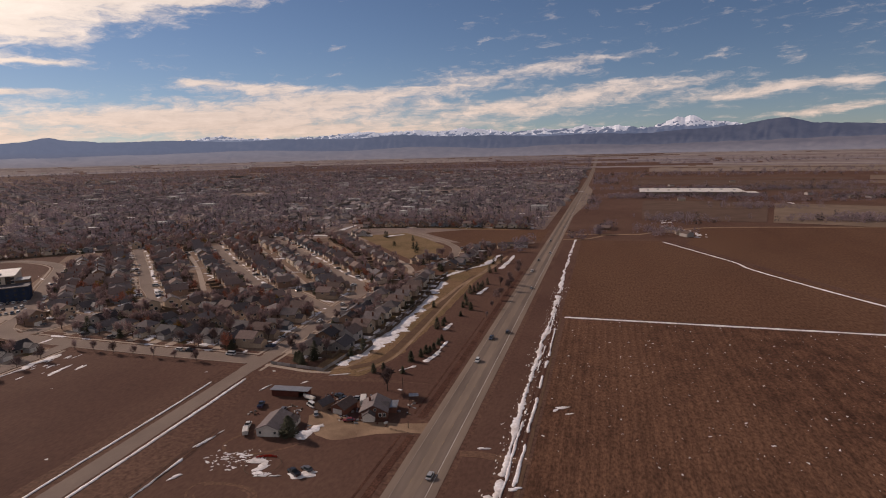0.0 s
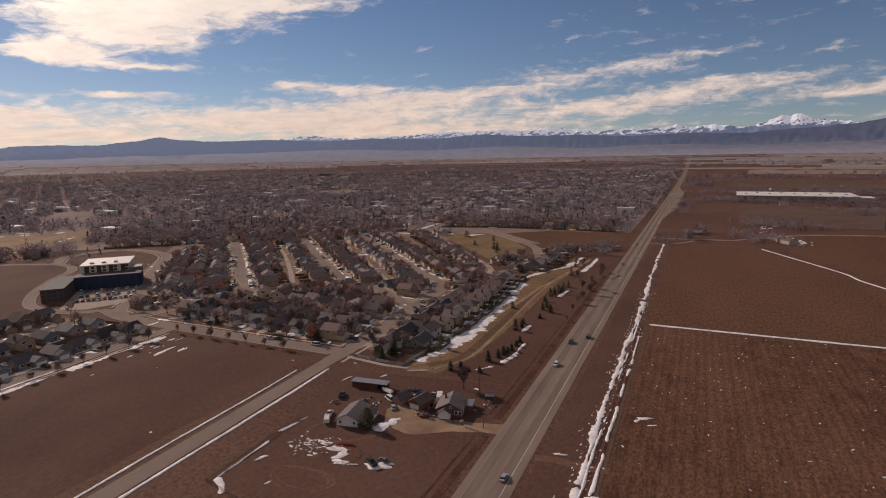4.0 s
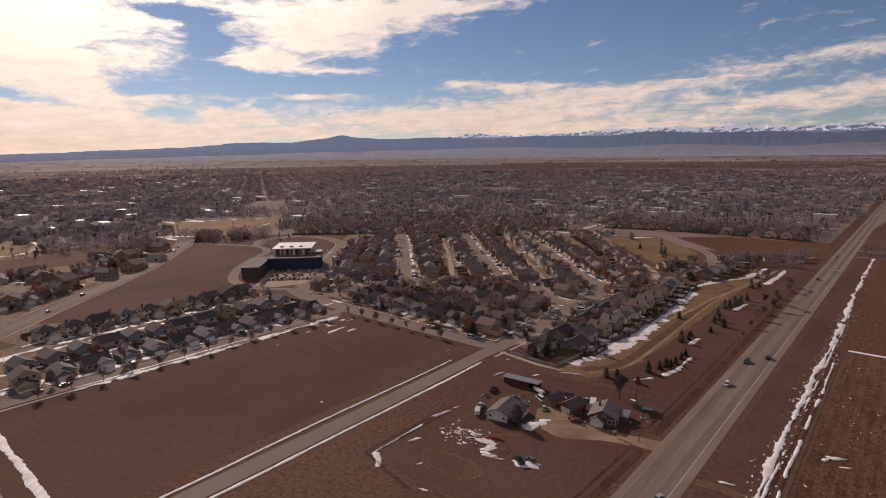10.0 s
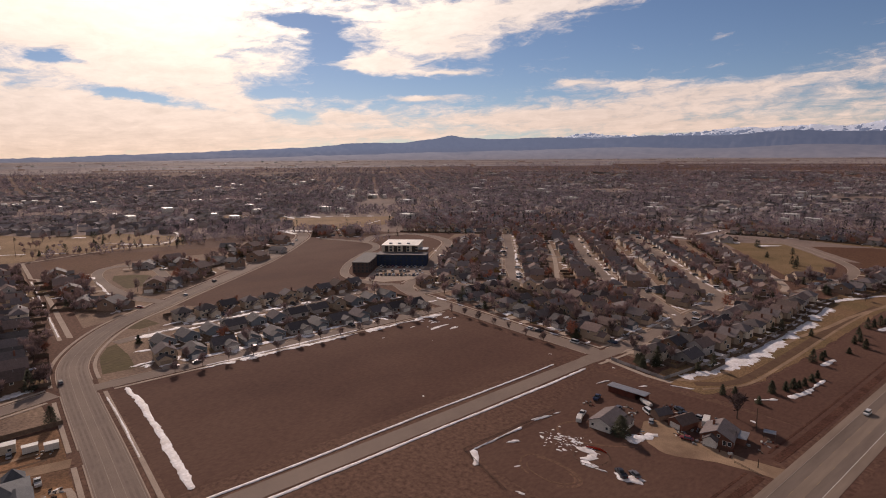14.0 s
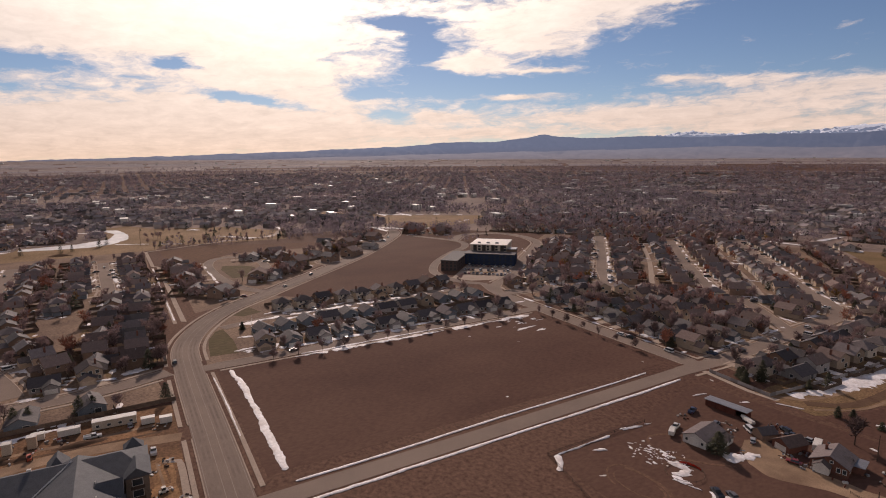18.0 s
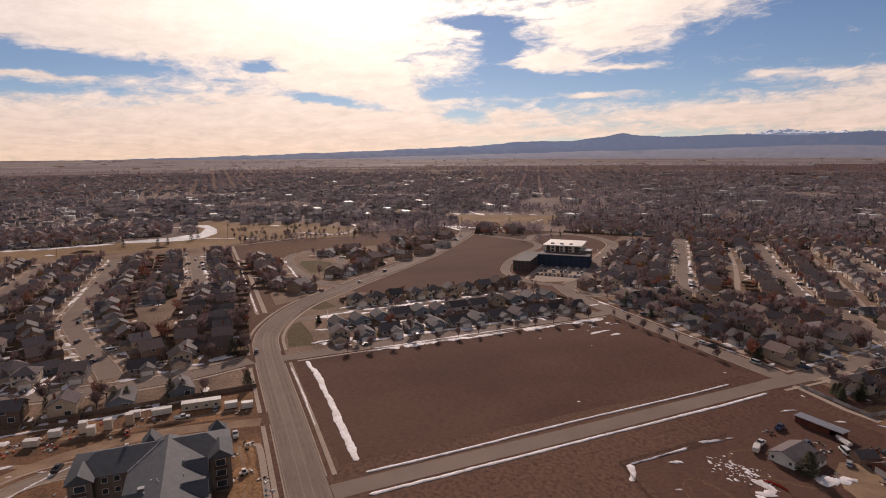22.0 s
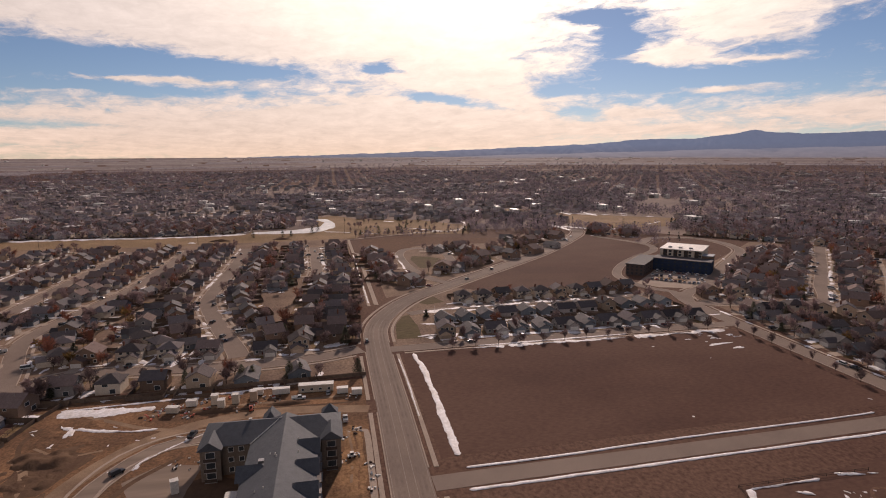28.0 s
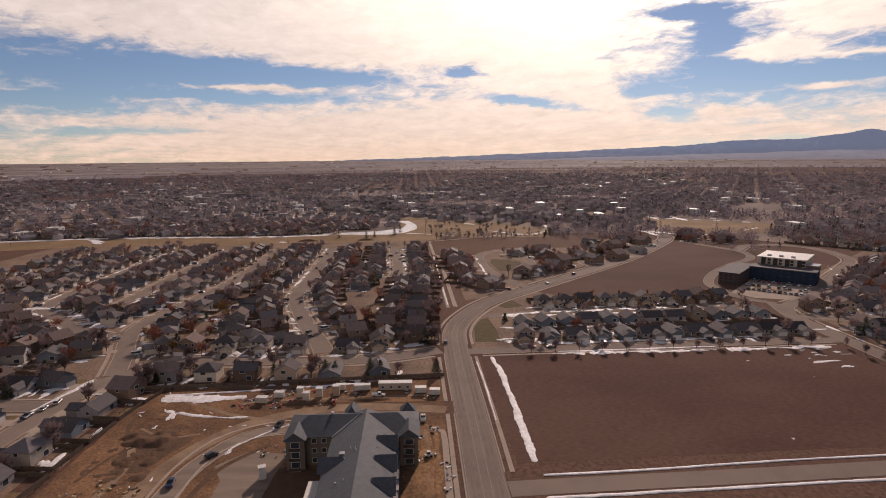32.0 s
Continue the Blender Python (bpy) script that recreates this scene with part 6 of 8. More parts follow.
bank([(-314, 62), (-315, 100), (-316, 140), (-317, 180), (-318, 212)], 2.6, "snow in the gardens between two rows", 29, 0.7, 0.9, wander=1.5)
bank([(-278.2, 74), (-278.6, 100), (-279, 130), (-279.4, 160)], 1.6, "old snow along the street verge", 30, 0.9, 0.9, wander=0.5)

bank([(-700, -690), (-735, -522), (-751, -418), (-752, -302), (-746, -182), (-756, -108)], 12.0, "snow along the far edge of the grass belt", 23, 0.93, 0.8, 4)
bank([(-1020, 150), (-1035, -30), (-1075, -300), (-1000, -620)], 8.0, "snow along a distant road", 24, 0.85, 0.9, 6)
bank([(-1000, 372), (-905, 400), (-860, 462), (-800, 545)], 7.0, "snow along the far edge of the meadow", 33, 0.6, 0.9, 4, 4)
bank([(-690, 350), (-720, 420), (-760, 480)], 5.0, "snow beside the meadow path", 34, 0.6, 0.9, 3, 3)
bank([(-722, 100), (-738, 166), (-800, 192), (-860, 190)], 3.0, "snow beside the path across the grass belt", 35, 0.7, 0.9, 3, 1.5)
bank([(-760, -10), (-745, 20), (-722, 60)], 2.6, "snow beside the pond", 36, 0.7, 0.9, 2, 1.5)
bank([(-570, 20.4), (-470, 21.6), (-378, 22.7)], 0.9, "thin snow along the canal", 25, 0.9, 0.6)
for k, (pts, off) in enumerate([([(-300, -52), (-344, -68), (-400, -85), (-440, -88), (-508, -88), (-638, -91)], 7), ([(-640, -150), (-527, -149), (-456, -151), (-400, -160), (-340, -168), (-290, -152)], 6.6), ([(-630, -20), (-560, -17), (-500, -14)], 6.6), ([(-331, -191), (-371, -234), (-420, -260), (-640, -262)], 6.6), ([(-640, -208), (-560, -207), (-400, -206)], 6.6), ([(-255, -142), (-228, -148), (-190, -152)], -6.6), ([(-172, 250), (-174, 285), (-178, 330)], 0), ([(-183, 399), (-219, 433), (-260, 476), (-313, 532)], -6.6), ([(-310, 318), (-360, 368), (-416, 424), (-500, 506)], -6.6), ([(-258, 374), (-308, 424), (-364, 479), (-430, 548)], -6.6), ([(-190, 242), (-250, 242), (-310, 243)], 0), ([(-470, 64), (-519, 62), (-575, 62)], 0), ([(-385, 305), (-421, 345), (-482, 383)], 7), ([(-440, 50), (-500, 50), (-560, 50)], 0)]):
    c = curve_points(pts, 6.0)
    bank(side_line(c, off) if off else c, 2.4, "broken line of old snow beside the street", 60 + k, 0.5, 0.9, 1.2, 1.2)
q = random.Random(11)
bits = ([], [])
for x, y, a, b, t in [(-110, 150.6, 6.2, 4.4, 0.5), (-106.2, 147.8, 6, 3.8, 0.9), (-104.2, 143.8, 5.4, 3.2, 0.3), (-99, 144, 3.2, 0.7, 0.3), (-116.6, 152, 2.4, 1.2, 0.3), (-121, 149, 2.6, 1.0, 0.5), (-130, 136, 4.5, 1.6, 1.0), (-136.6, 155, 4, 2.0, 1.3), (-135.4, 160, 4, 1.1, 1.2), (-135, 165, 2.6, 0.7, 1.2), (-104, 170, 8, 5, 0.4), (-102, 175, 6, 4, 0.9), (-91, 147, 7, 4.4, 0.5), (-118, 153, 2.6, 1.3, 0.3), (-114.5, 153, 2.2, 1.2, 0.5), (-107, 194, 6, 3, 0.4), (-90, 146, 6, 3.4, 0.5), (-107, 115, 3, 1, 0.4), (-122, 152, 2, 1.0, 0.3), (-128, 148.2, 1.6, 0.8, 0.5), (-116, 143.4, 1.8, 1.0, 0.2), (-104, 171, 7, 4, 0.2), (-101.5, 177, 5, 3, 1.0), (-103, 174, 4, 2, 0.6), (-113, 194, 4, 2.4, 1.1), (-115, 145, 2, 1, 0), (-126, 146, 2, 1, 0), (-118, 125, 2, 0.8, 1), (-126, 205, 7, 1.1, 1.4), (-142, 205, 6, 1.0, 1.3), (-128, 214, 5, 1, 1.2), (-96, 207, 3, 1, 0.2), (-83, 216, 2.4, 1.4, 0.2), (-14, 214, 5, 2.2, 0.2), (-16.5, 211, 4, 1.3, 1.3), (-11, 209, 3, 1.2, 0.5), (-24, 155, 4, 2, 0.4), (-27, 118, 7, 5, 1.4), (-38, 176, 4, 1.4, 0.3)]:
    drift(bits, x, y, a, b, t, q)
for _ in range(300):
    y = q.uniform(105, 420)
    e = -29.3 + q.choice((-1, 1)) * (1.2 + abs(q.gauss(0, 2.0)))
    z = q.uniform(0.2, 0.95)
    drift(bits, e, y, z * 0.6, z * 1.5, q.gauss(0, 0.3), q)
for _ in range(80):
    drift(bits, -118 + q.gauss(0, 5), 150.5 + q.gauss(0, 3), q.uniform(0.3, 1.3), q.uniform(0.2, 0.7), q.uniform(0, 3), q)
setting("yard_snow", *bits, SNOW, "scattered melting snow patches on the farm ground", "stuff", "snow", True)
bits = ([], [])
for _ in range(1500):
    x, y = q.uniform(-20, 330), q.uniform(70, 336)
    s = q.choice((0.22, 0.26, 0.34, 0.4, 0.75)) * q.uniform(0.7, 1.2)
    drift(bits, x, y, s * 1.6, s * 0.8, q.uniform(0, 3.1), q)
for v in range(len(bits[0])):
    x, y, z = bits[0][v]
    bits[0][v] = (x, y, z + 0.25)
setting("field_snow_flecks", *bits, SNOW, "flecks of old snow in the furrows", "stuff", "snow", True)
bits = ([], [])
for u, v in PLACED:
    for _ in range(4):
        if q.random() < (1.0 if v < 20 else 0.75):
            a, d = q.gauss(-0.3, 0.9), q.uniform(8.0, 13)
            x, y = u + d * math.cos(a), v + d * math.sin(a)
            if not near_road(x, y, 0.3) and clear_of_houses(x, y, 5.6):
                drift(bits, x, y, q.uniform(3, 11), q.uniform(1.2, 4.2), q.choice((0, 1.57)) + q.gauss(0, 0.15), q)
for _ in range(9):
    x, y = q.uniform(-278, -175), q.gauss(150, 60)
    if inside(x, y, BLOCK):
        s = q.uniform(0.3, 0.9)
        drift(bits, x, y, s * 2, s, q.uniform(0, 3), q)
for _ in range(14):
    drift(bits, q.gauss(-266, 4), q.gauss(205, 9), q.uniform(1, 4), q.uniform(0.6, 1.5), 1.5, q)
for x, y, a, b in [(-392, -262, 26, 7), (-348, -191, 24, 8), (-371, -221, 14, 5), (-386, -151, 18, 6), (-354, -130, 34, 5), (-384, -170, 16, 5), (-416, -197, 14, 5), (-362, -56, 16, 4), (-398, 8, 22, 4), (-361, 3, 16, 4), (-428, -8, 20, 4), (-254, 200, 12, 3), (-247, 206, 8, 2), (-304, 234, 10, 2)]:
    drift(bits, x, y, b, a, 0.1, q)
setting("garden_snow", *bits, SNOW, "small melting snow patches in gardens and on grass", "stuff", "snow", True)
bits = ([], [])
for _ in range(420):
    a, r = math.radians(q.uniform(0, 130)), 700 + 2300 * q.random()
    x, y = -r * math.sin(a), r * math.cos(a)
    if x < -66 and not (x > -690 and y < 520):
        drift(bits, x, y, q.uniform(8, 70), q.uniform(3, 12), q.choice((0, 1.57, 1.57, 0.785)), q)
for v in range(len(bits[0])):
    x, y, z = bits[0][v]
    bits[0][v] = (x, y, z + terrain(x, y) + 0.3)
setting("far_snow", *bits, SNOW, "distant patches of snow between the trees", "stuff", "snow", True)
bits = ([], [])
for _ in range(34):
    v = q.uniform(690, 930)
    drift(bits, 92 + 12 * math.sin(v * 0.021) + q.gauss(0, 7) + 0.03 * (v - 690), v, q.uniform(3, 12), q.uniform(2, 6), q.uniform(0, 3), q)
setting("far_creek_snow", *bits, SNOW, "snow along the creek bed among far trees", "stuff", "snow", True)
slab("far_lake", [(-690, 1720), (-470, 1700), (-480, 1760), (-680, 1790)], 0.3, ICE, "distant frozen lake among trees", wobble=4)


# ---- vehicles ----
def car_proto(kind, mat, label):
    """Nose to +y. Kinds: sedan, suv, pickup, van."""
    c = thing("pickup_truck" if kind == "pickup" else "car", label, "car", "cars on the streets")
    L, W, h, top = {"sedan": (4.6, 1.8, 0.78, 1.42), "suv": (4.7, 1.9, 0.95, 1.72), "pickup": (5.7, 1.95, 1.0, 1.85), "van": (5.4, 2.0, 1.05, 2.1)}[kind]
    bm = boxed(-W / 2, W / 2, -L / 2, L / 2, 0.32, h, bevel=0.12)
    if kind == "pickup":
        bm2 = bmesh.new()
        for a in ((-W / 2, -W / 2 + 0.1, -L / 2, -0.6), (W / 2 - 0.1, W / 2, -L / 2, -0.6), (-W / 2, W / 2, -L / 2, -L / 2 + 0.1)):
            box(bm, a[0], a[1], a[2], a[3], h, h + 0.35)
        bm2.free()
    part("body", bm, mat, c)
    y0, y1 = {"sedan": (-1.5, 0.9), "suv": (-2.2, 1.0), "pickup": (-0.5, 1.4), "van": (-2.6, 1.7)}[kind]
    part("window_band", boxed(-W / 2 + 0.06, W / 2 - 0.06, y0, y1, h - 0.02, top - 0.12, 0.16), GLASS, c, "dark car windows")
    part("car_roof", boxed(-W / 2 + 0.24, W / 2 - 0.24, y0 + 0.22, y1 - 0.3, top - 0.13, top, 0.04), mat, c)
    for sx in (-1, 1):
        for sy in (-1, 1):
            bm = tube(bmesh.new(), (sx * (W / 2 - 0.2), sy * L * 0.31, 0.33), (sx * (W / 2 + 0.02), sy * L * 0.31, 0.33), 0.33, 0.33, 10)
            part("wheel", bm, RUBBER, c)
        part("headlight", boxed(sx * W * 0.36 - 0.18, sx * W * 0.36 + 0.18, L / 2 - 0.1, L / 2 + 0.02, h - 0.3, h - 0.12), LAMP_CLEAR, c)
        part("tail_light", boxed(sx * W * 0.38 - 0.13, sx * W * 0.38 + 0.13, -L / 2 - 0.02, -L / 2 + 0.1, h - 0.32, h - 0.1), LAMP_RED, c)
    return c


names = ("white", "silver", "black", "dark blue", "red", "grey")
CARP = [car_proto(k, CARS[m], f"{names[m]} {k if k != 'suv' else 'sport utility car'} standing on the street") for k, m in (("sedan", 1), ("suv", 0), ("suv", 2), ("pickup", 3), ("sedan", 5), ("pickup", 0), ("van", 0), ("sedan", 4), ("suv", 5), ("pickup", 2))]
car_used = set()


def put_car(k, x, y, heading, z=0.08):
    m = pose(x, y, z, 0, 0, heading)
    if k in car_used:
        return copy_thing(CARP[k], m)
    car_used.add(k)
    CARP[k].matrix_basis = m
    return CARP[k]


for k, x, y, hd in [(0, -50.6, 155, 0), (1, -57.6, 256, 180), (3, -57.6, 291, 180), (2, -50.6, 303, 0), (0, -50.6, 410, 0), (5, -57.6, 470, 180), (1, -50.6, 560, 0), (8, -57.6, 640, 180), (0, -50.6, 760, 0), (2, -57.6, 520, 180),
                    (8, -297, 16.5, 90), (0, -436, 106, 46), (2, -470, 137, 46), (5, -611, 268.5, 232), (1, -640, 286, 232), (1, -216, 237.5, 90), (9, -209, 238, 90), (6, -184, 238, 90), (4, -285, 72, 0), (7, -286, 62, 0), (2, -352, -73, 70), (8, -322, -62, 70), (3, -312, -60, 60), (2, -395, -80, 80), (0, -331, -188, 30), (4, -345, -200, 30),
                    (1, -232, -150, 100), (0, -226, -152, 100), (3, -219, -154, 90), (5, -206, -168, 10), (8, -600, -92, 90), (7, -520, -90, 90), (4, -560, -86, 90), (1, -600, -18, 90), (0, -560, -14, 90), (2, -420, -150, 90), (8, -480, -152, 90), (1, -380, 372, 45), (4, -400, 402, 45), (0, -430, 434, 45), (2, -340, 460, 45), (7, -300, 428, 45), (1, -350, 470, 45), (8, -255, 468, 45), (0, -230, 440, 45), (5, -166, 300, 0), (1, -170, 340, 0), (2, -165, 270, 0),
                    (0, -388, 300, 40), (1, -400, 322, 40), (4, -376, 290, 40), (5, -380, 282, 50), (3, -364.5, 110, 90), (1, -365, 140, 90), (0, -365, 165, 90), (2, -364, 95, 90)]:
    put_car(k, x, y, hd)
park, pq = [], random.Random(23)
for d, m, k in LOTS:
    if pq.random() < 0.3:
        g = m @ Vector(((2.6 if k % 2 else -2.6) + pq.uniform(-1, 1), -8.5, 0.12))
        park.append((Matrix.Translation(g) @ m.to_3x3().to_4x4(), CARP[pq.randrange(10)]))
merged("driveway_cars", park, "many parked cars on the driveways of the neighbourhoods", "cars")

# ---- the farmstead ----
def gabled(name, label, x, y, turn, w, d, h, rise, wall, roofm, along="y", category="house", over=0.4):
    """A plain gabled building, its base middle of front at x, y."""
    t = thing(name, label, category)
    part("wall", gable_walls(w, d, h, rise, along=along), wall, t)
    part("roof", roof_gable(w, d, h, rise, along=along, over=over), roofm, t)
    t.matrix_basis = pose(x, y, 0, 0, 0, turn)
    return t


barn = gabled("farm_barn", "white-painted farm barn with a grey shingle roof", -115.8, 166, 9, 8.4, 13, 2.9, 1.8, WHITE, ROOFS[0], category="barn")
part("lean_to", boxed(4.2, 7.6, 4, 12.6, 0, 2.1), WHITE, barn)
bm = bmesh.new()
v = [bm.verts.new(p) for p in ((4.1, 3.6, 2.95), (8.0, 3.6, 2.15), (8.0, 13, 2.15), (4.1, 13, 2.95))]
bm.faces.new(v)
bmesh.ops.solidify(bm, geom=bm.faces[:], thickness=0.15)
part("lean_to_roof", bm, ROOFS[0], barn)
part("barn_door", boxed(-1.5, 1.5, -0.08, 0, 0, 2.6), TRIM, barn)
for x in (-2.8, 2.8):
    window(barn, x, 0, 1.1, 0.9, 1.0, apart=True)
window(barn, 7, 7.6, 1.0, 1.4, 0.9, "x", 1, apart=True)
window(barn, 10, 7.6, 1.0, 1.4, 0.9, "x", 1, apart=True)

shed = thing("long_shed", "long dark red shed with a flat pale metal roof", "shed")
part("back_wall", boxed(-8, 8, 3.6, 3.8, 0, 2.9), RUST, shed)
for k in range(5):
    part("post", boxed(-8 + 3.95 * k, -7.8 + 3.95 * k, 0, 0.2, 0, 2.6), RUST, shed)
for k in range(2):
    part("side_wall", boxed(-8.1 + 16.1 * k, -8 + 16.1 * k, 0, 3.8, 0, 2.7), RUST, shed)
for k in range(3):
    part("front_panel", boxed(-7.7 + 3.95 * k, -4.1 + 3.95 * k, 0.02, 0.1, 0, 2.5), RUST, shed)
part("roof", boxed(-8.6, 8.6, -0.6, 4.2, 2.75, 2.95), GREYMET, shed, "pale weathered metal roof")
shed.matrix_basis = pose(-126.5, 199, 0, 0, 0, 6)

gabled("small_shed", "small dark shed with a brown shingle roof", -108, 190, -20, 5, 6, 2.3, 1.6, WALLS[4], ROOFS[2], category="shed")
gar = gabled("garage_building", "small garage with a brown roof and a white door", -99, 188.5, -12, 6.5, 8.5, 2.5, 1.9, BRICK, ROOFS[1], category="garage")
part("garage_door", boxed(-2.2, 2.2, -0.08, 0, 0.05, 2.1), WHITE, gar, "white garage door")
cot = gabled("cottage", "old brick cottage with a grey hipped gable roof", -83.5, 188, 14, 10.5, 11, 2.8, 2.7, BRICK, ROOFS[0])
part("front_porch", gable_walls(4.4, 2.6, 2.4, 1.5, -2.6, -1.6, "y"), TRIM, cot, "white-trimmed porch")
part("porch_roof", roof_gable(4.4, 2.9, 2.4, 1.5, -2.6, -1.6, "y", 0.3), ROOFS[0], cot)
part("dormer", gable_walls(2.6, 3.0, 3.2, 1.2, 4, 3.6, "x"), WHITE, cot)
part("dormer_roof", roof_gable(2.6, 3.0, 3.2, 1.2, 4, 3.6, "x", 0.3), ROOFS[0], cot)
part("chimney", boxed(-2.6, -1.9, 6, 6.8, 2.9, 6.3), BRICK, cot)
part("back_ext", boxed(5.25, 8.2, 5, 11, 0, 2.4), BRICK, cot)
part("back_ext_roof", boxed(5.0, 8.6, 4.7, 11.3, 2.4, 2.6), GREYMET, cot)
for x in (-3.9, 2.6, 4.2):
    window(cot, x, 0, 0.9, 1.0, 1.4, apart=True)
for y in (2.5, 8.0):
    window(cot, y, 5.25, 0.9, 1.1, 1.4, "x", 1, apart=True)
window(cot, 0.6, 0, 3.3, 0.8, 0.8, apart=True)


def trailer(name, label, x, y, turn, L, W, h, mat, category="trailer", wins=2):
    t = thing(name, label, category)
    part("body", boxed(-W / 2, W / 2, -L / 2, L / 2, 0.55, h, bevel=0.1), mat, t)
    for sx in (-1, 1):
        part("wheel", tube(bmesh.new(), (sx * (W / 2 - 0.25), -0.3, 0.36), (sx * (W / 2 - 0.02), -0.3, 0.36), 0.36, 0.36, 10), RUBBER, t)
    part("drawbar", boxed(-0.08, 0.08, L / 2, L / 2 + 1.1, 0.45, 0.58), GREYMET, t)
    for k in range(wins):
        window(t, -L / 4 + k * L / 2, W / 2, h * 0.5, 0.8, 0.6, "x", 1)
    t.matrix_basis = pose(x, y, 0.05, 0, 0, turn)
    return t


trailer("camper_trailer", "old white camper trailer parked by the cottage", -93, 200, 20, 6.5, 2.4, 2.7, WHITE)
trailer("utility_trailer", "white box trailer beside the barn", -125, 166, 30, 4.4, 2.0, 2.1, WHITE, wins=0)
boat = thing("covered_boat", "boat under a white cover on its trailer", "boat")
bm = bmesh.new()
ring = [bm.verts.new((1.1 * s * (1 - (abs(k - 3) / 3.6) ** 2 * (0.75 if k > 3 else 0.12)), -3.2 + 1.07 * k, z)) for k in range(7) for s, z in ((-1, 0.9), (-0.55, 1.75), (0.55, 1.75), (1, 0.9))]
for k in range(6):
    for j in range(3):
        bm.faces.new((ring[4 * k + j], ring[4 * k + j + 1], ring[4 * k + j + 5], ring[4 * k + j + 4]))
bm.faces.new(ring[0:4]), bm.faces.new(ring[24:28][::-1])
part("cover", bm, WHITE, boat)
part("hull", boxed(-0.8, 0.8, -3.0, 1.8, 0.35, 0.92), GREYMET, boat)
for sx in (-1, 1):
    part("wheel", tube(bmesh.new(), (sx * 0.85, -0.6, 0.33), (sx * 1.05, -0.6, 0.33), 0.33, 0.33, 10), RUBBER, boat)
boat.matrix_basis = pose(-117, 198.5, 0.02, 0, 0, 70)
put_car(5, -127.5, 171, 20)
put_car(9, -93.5, 146.5, 60)
put_car(4, -90.5, 149.5, 70)
put_car(0, -107, 186, 30)
put_car(7, -92, 184, 110)
put_car(3, -133, 188, 20)
for k, x, y, hd in ((6, -112.5, 192.5, 60), (4, -108.5, 199.5, 80), (9, -101.5, 201, 100), (0, -97.5, 203, 95), (8, -121.5, 186, 10), (2, -105.5, 203.5, 70)):
    put_car(k, x, y, hd, 0.03)


def heap(name, label, x, y, r, n, mats, seed, category="debris", low=0.5):
    """A heap of odd pieces: each a part."""
    q = random.Random(seed)
    t = thing(name, label, category)
    for _ in range(n):
        a, d = q.uniform(0, 6.28), r * math.sqrt(q.random())
        w, l, h = q.uniform(0.25, 0.8), q.uniform(0.4, 1.7), q.uniform(0.12, low * 1.5)
        bm = box(bmesh.new(), -w / 2, w / 2, -l / 2, l / 2, 0, h, 0.05)
        bmesh.ops.rotate(bm, cent=(0, 0, 0), matrix=Euler((0, 0, q.uniform(0, 3.1))).to_matrix(), verts=bm.verts[:])
        bmesh.ops.translate(bm, vec=(d * math.cos(a), d * math.sin(a), 0), verts=bm.verts[:])
        part("piece", bm, q.choice(mats), t)
    t.matrix_basis = pose(x, y, 0.03)
    return t


for k, (x, y, r, n) in enumerate([(-94.5, 193, 2.5, 16), (-91, 196, 2, 12), (-98, 199, 2.5, 12), (-105, 196, 2.5, 10), (-95, 185.5, 3, 14), (-88, 185, 2.5, 12), (-101, 195, 3, 10), (-73, 204, 4, 10), (-75, 197, 5, 10), (-121, 190, 3, 8), (-132, 182, 2.5, 7), (-104, 176, 2.5, 7), (-110, 204.5, 3, 8), (-78, 186, 3, 6), (-116, 188, 3, 9), (-104, 199, 2.5, 9), (-93, 204.5, 3, 9), (-86, 202.5, 3, 8)]):
    heap("scrap_heap", "heap of scrap timber and metal in the farm yard", x, y, r, n, [FENCEWOOD, GREYMET, RUST, WHITE, TRUNK, WALLS[2]], 300 + k, low=0.45)
canopy = thing("small_canopy", "small open shelter with a pale metal roof", "shelter")
part("roof", boxed(-2, 2, -1.5, 1.5, 2.1, 2.22), GREYMET, canopy)
for sx in (-1.8, 1.8):
    for sy in (-1.3, 1.3):
        part("post", boxed(sx - 0.07, sx + 0.07, sy - 0.07, sy + 0.07, 0, 2.1), FENCEWOOD, canopy)
canopy.matrix_basis = pose(-74, 208, 0, 0, 0, 20)
# round pen with red mesh, and worn rings in the yard
pen = thing("round_pen", "low round pen edged with red plastic mesh", "pen")
for k in range(6):
    a0, a1 = radians(70 + 12 * k), radians(72 + 12 * (k + 1))
    bm = bmesh.new()
    v = [bm.verts.new((6 * math.cos(a), 6 * math.sin(a), z)) for a in (a0, a1) for z in (0, 0.8)]
    bm.faces.new((v[0], v[2], v[3], v[1]))
    bmesh.ops.solidify(bm, geom=bm.faces[:], thickness=0.05)
    part("mesh_panel", bm, REDMESH, pen)
    part("stake", tube(bmesh.new(), (6.05 * math.cos(a0), 6.05 * math.sin(a0), 0), (6.05 * math.cos(a0), 6.05 * math.sin(a0), 0.95), 0.04, 0.04, 5), GREYMET, pen)
for k in range(20):
    a0, a1 = radians(18 * k), radians(18 * (k + 1))
    part("rail", tube(bmesh.new(), (6 * math.cos(a0), 6 * math.sin(a0), 0.62), (6 * math.cos(a1), 6 * math.sin(a1), 0.62), 0.06, 0.06, 4), FENCEWOOD, pen, "thin weathered rail")
    part("post", tube(bmesh.new(), (6 * math.cos(a0), 6 * math.sin(a0), 0), (6 * math.cos(a0), 6 * math.sin(a0), 0.75), 0.06, 0.06, 4), FENCEWOOD, pen)
pen.matrix_basis = pose(-106.2, 148.3, 0)
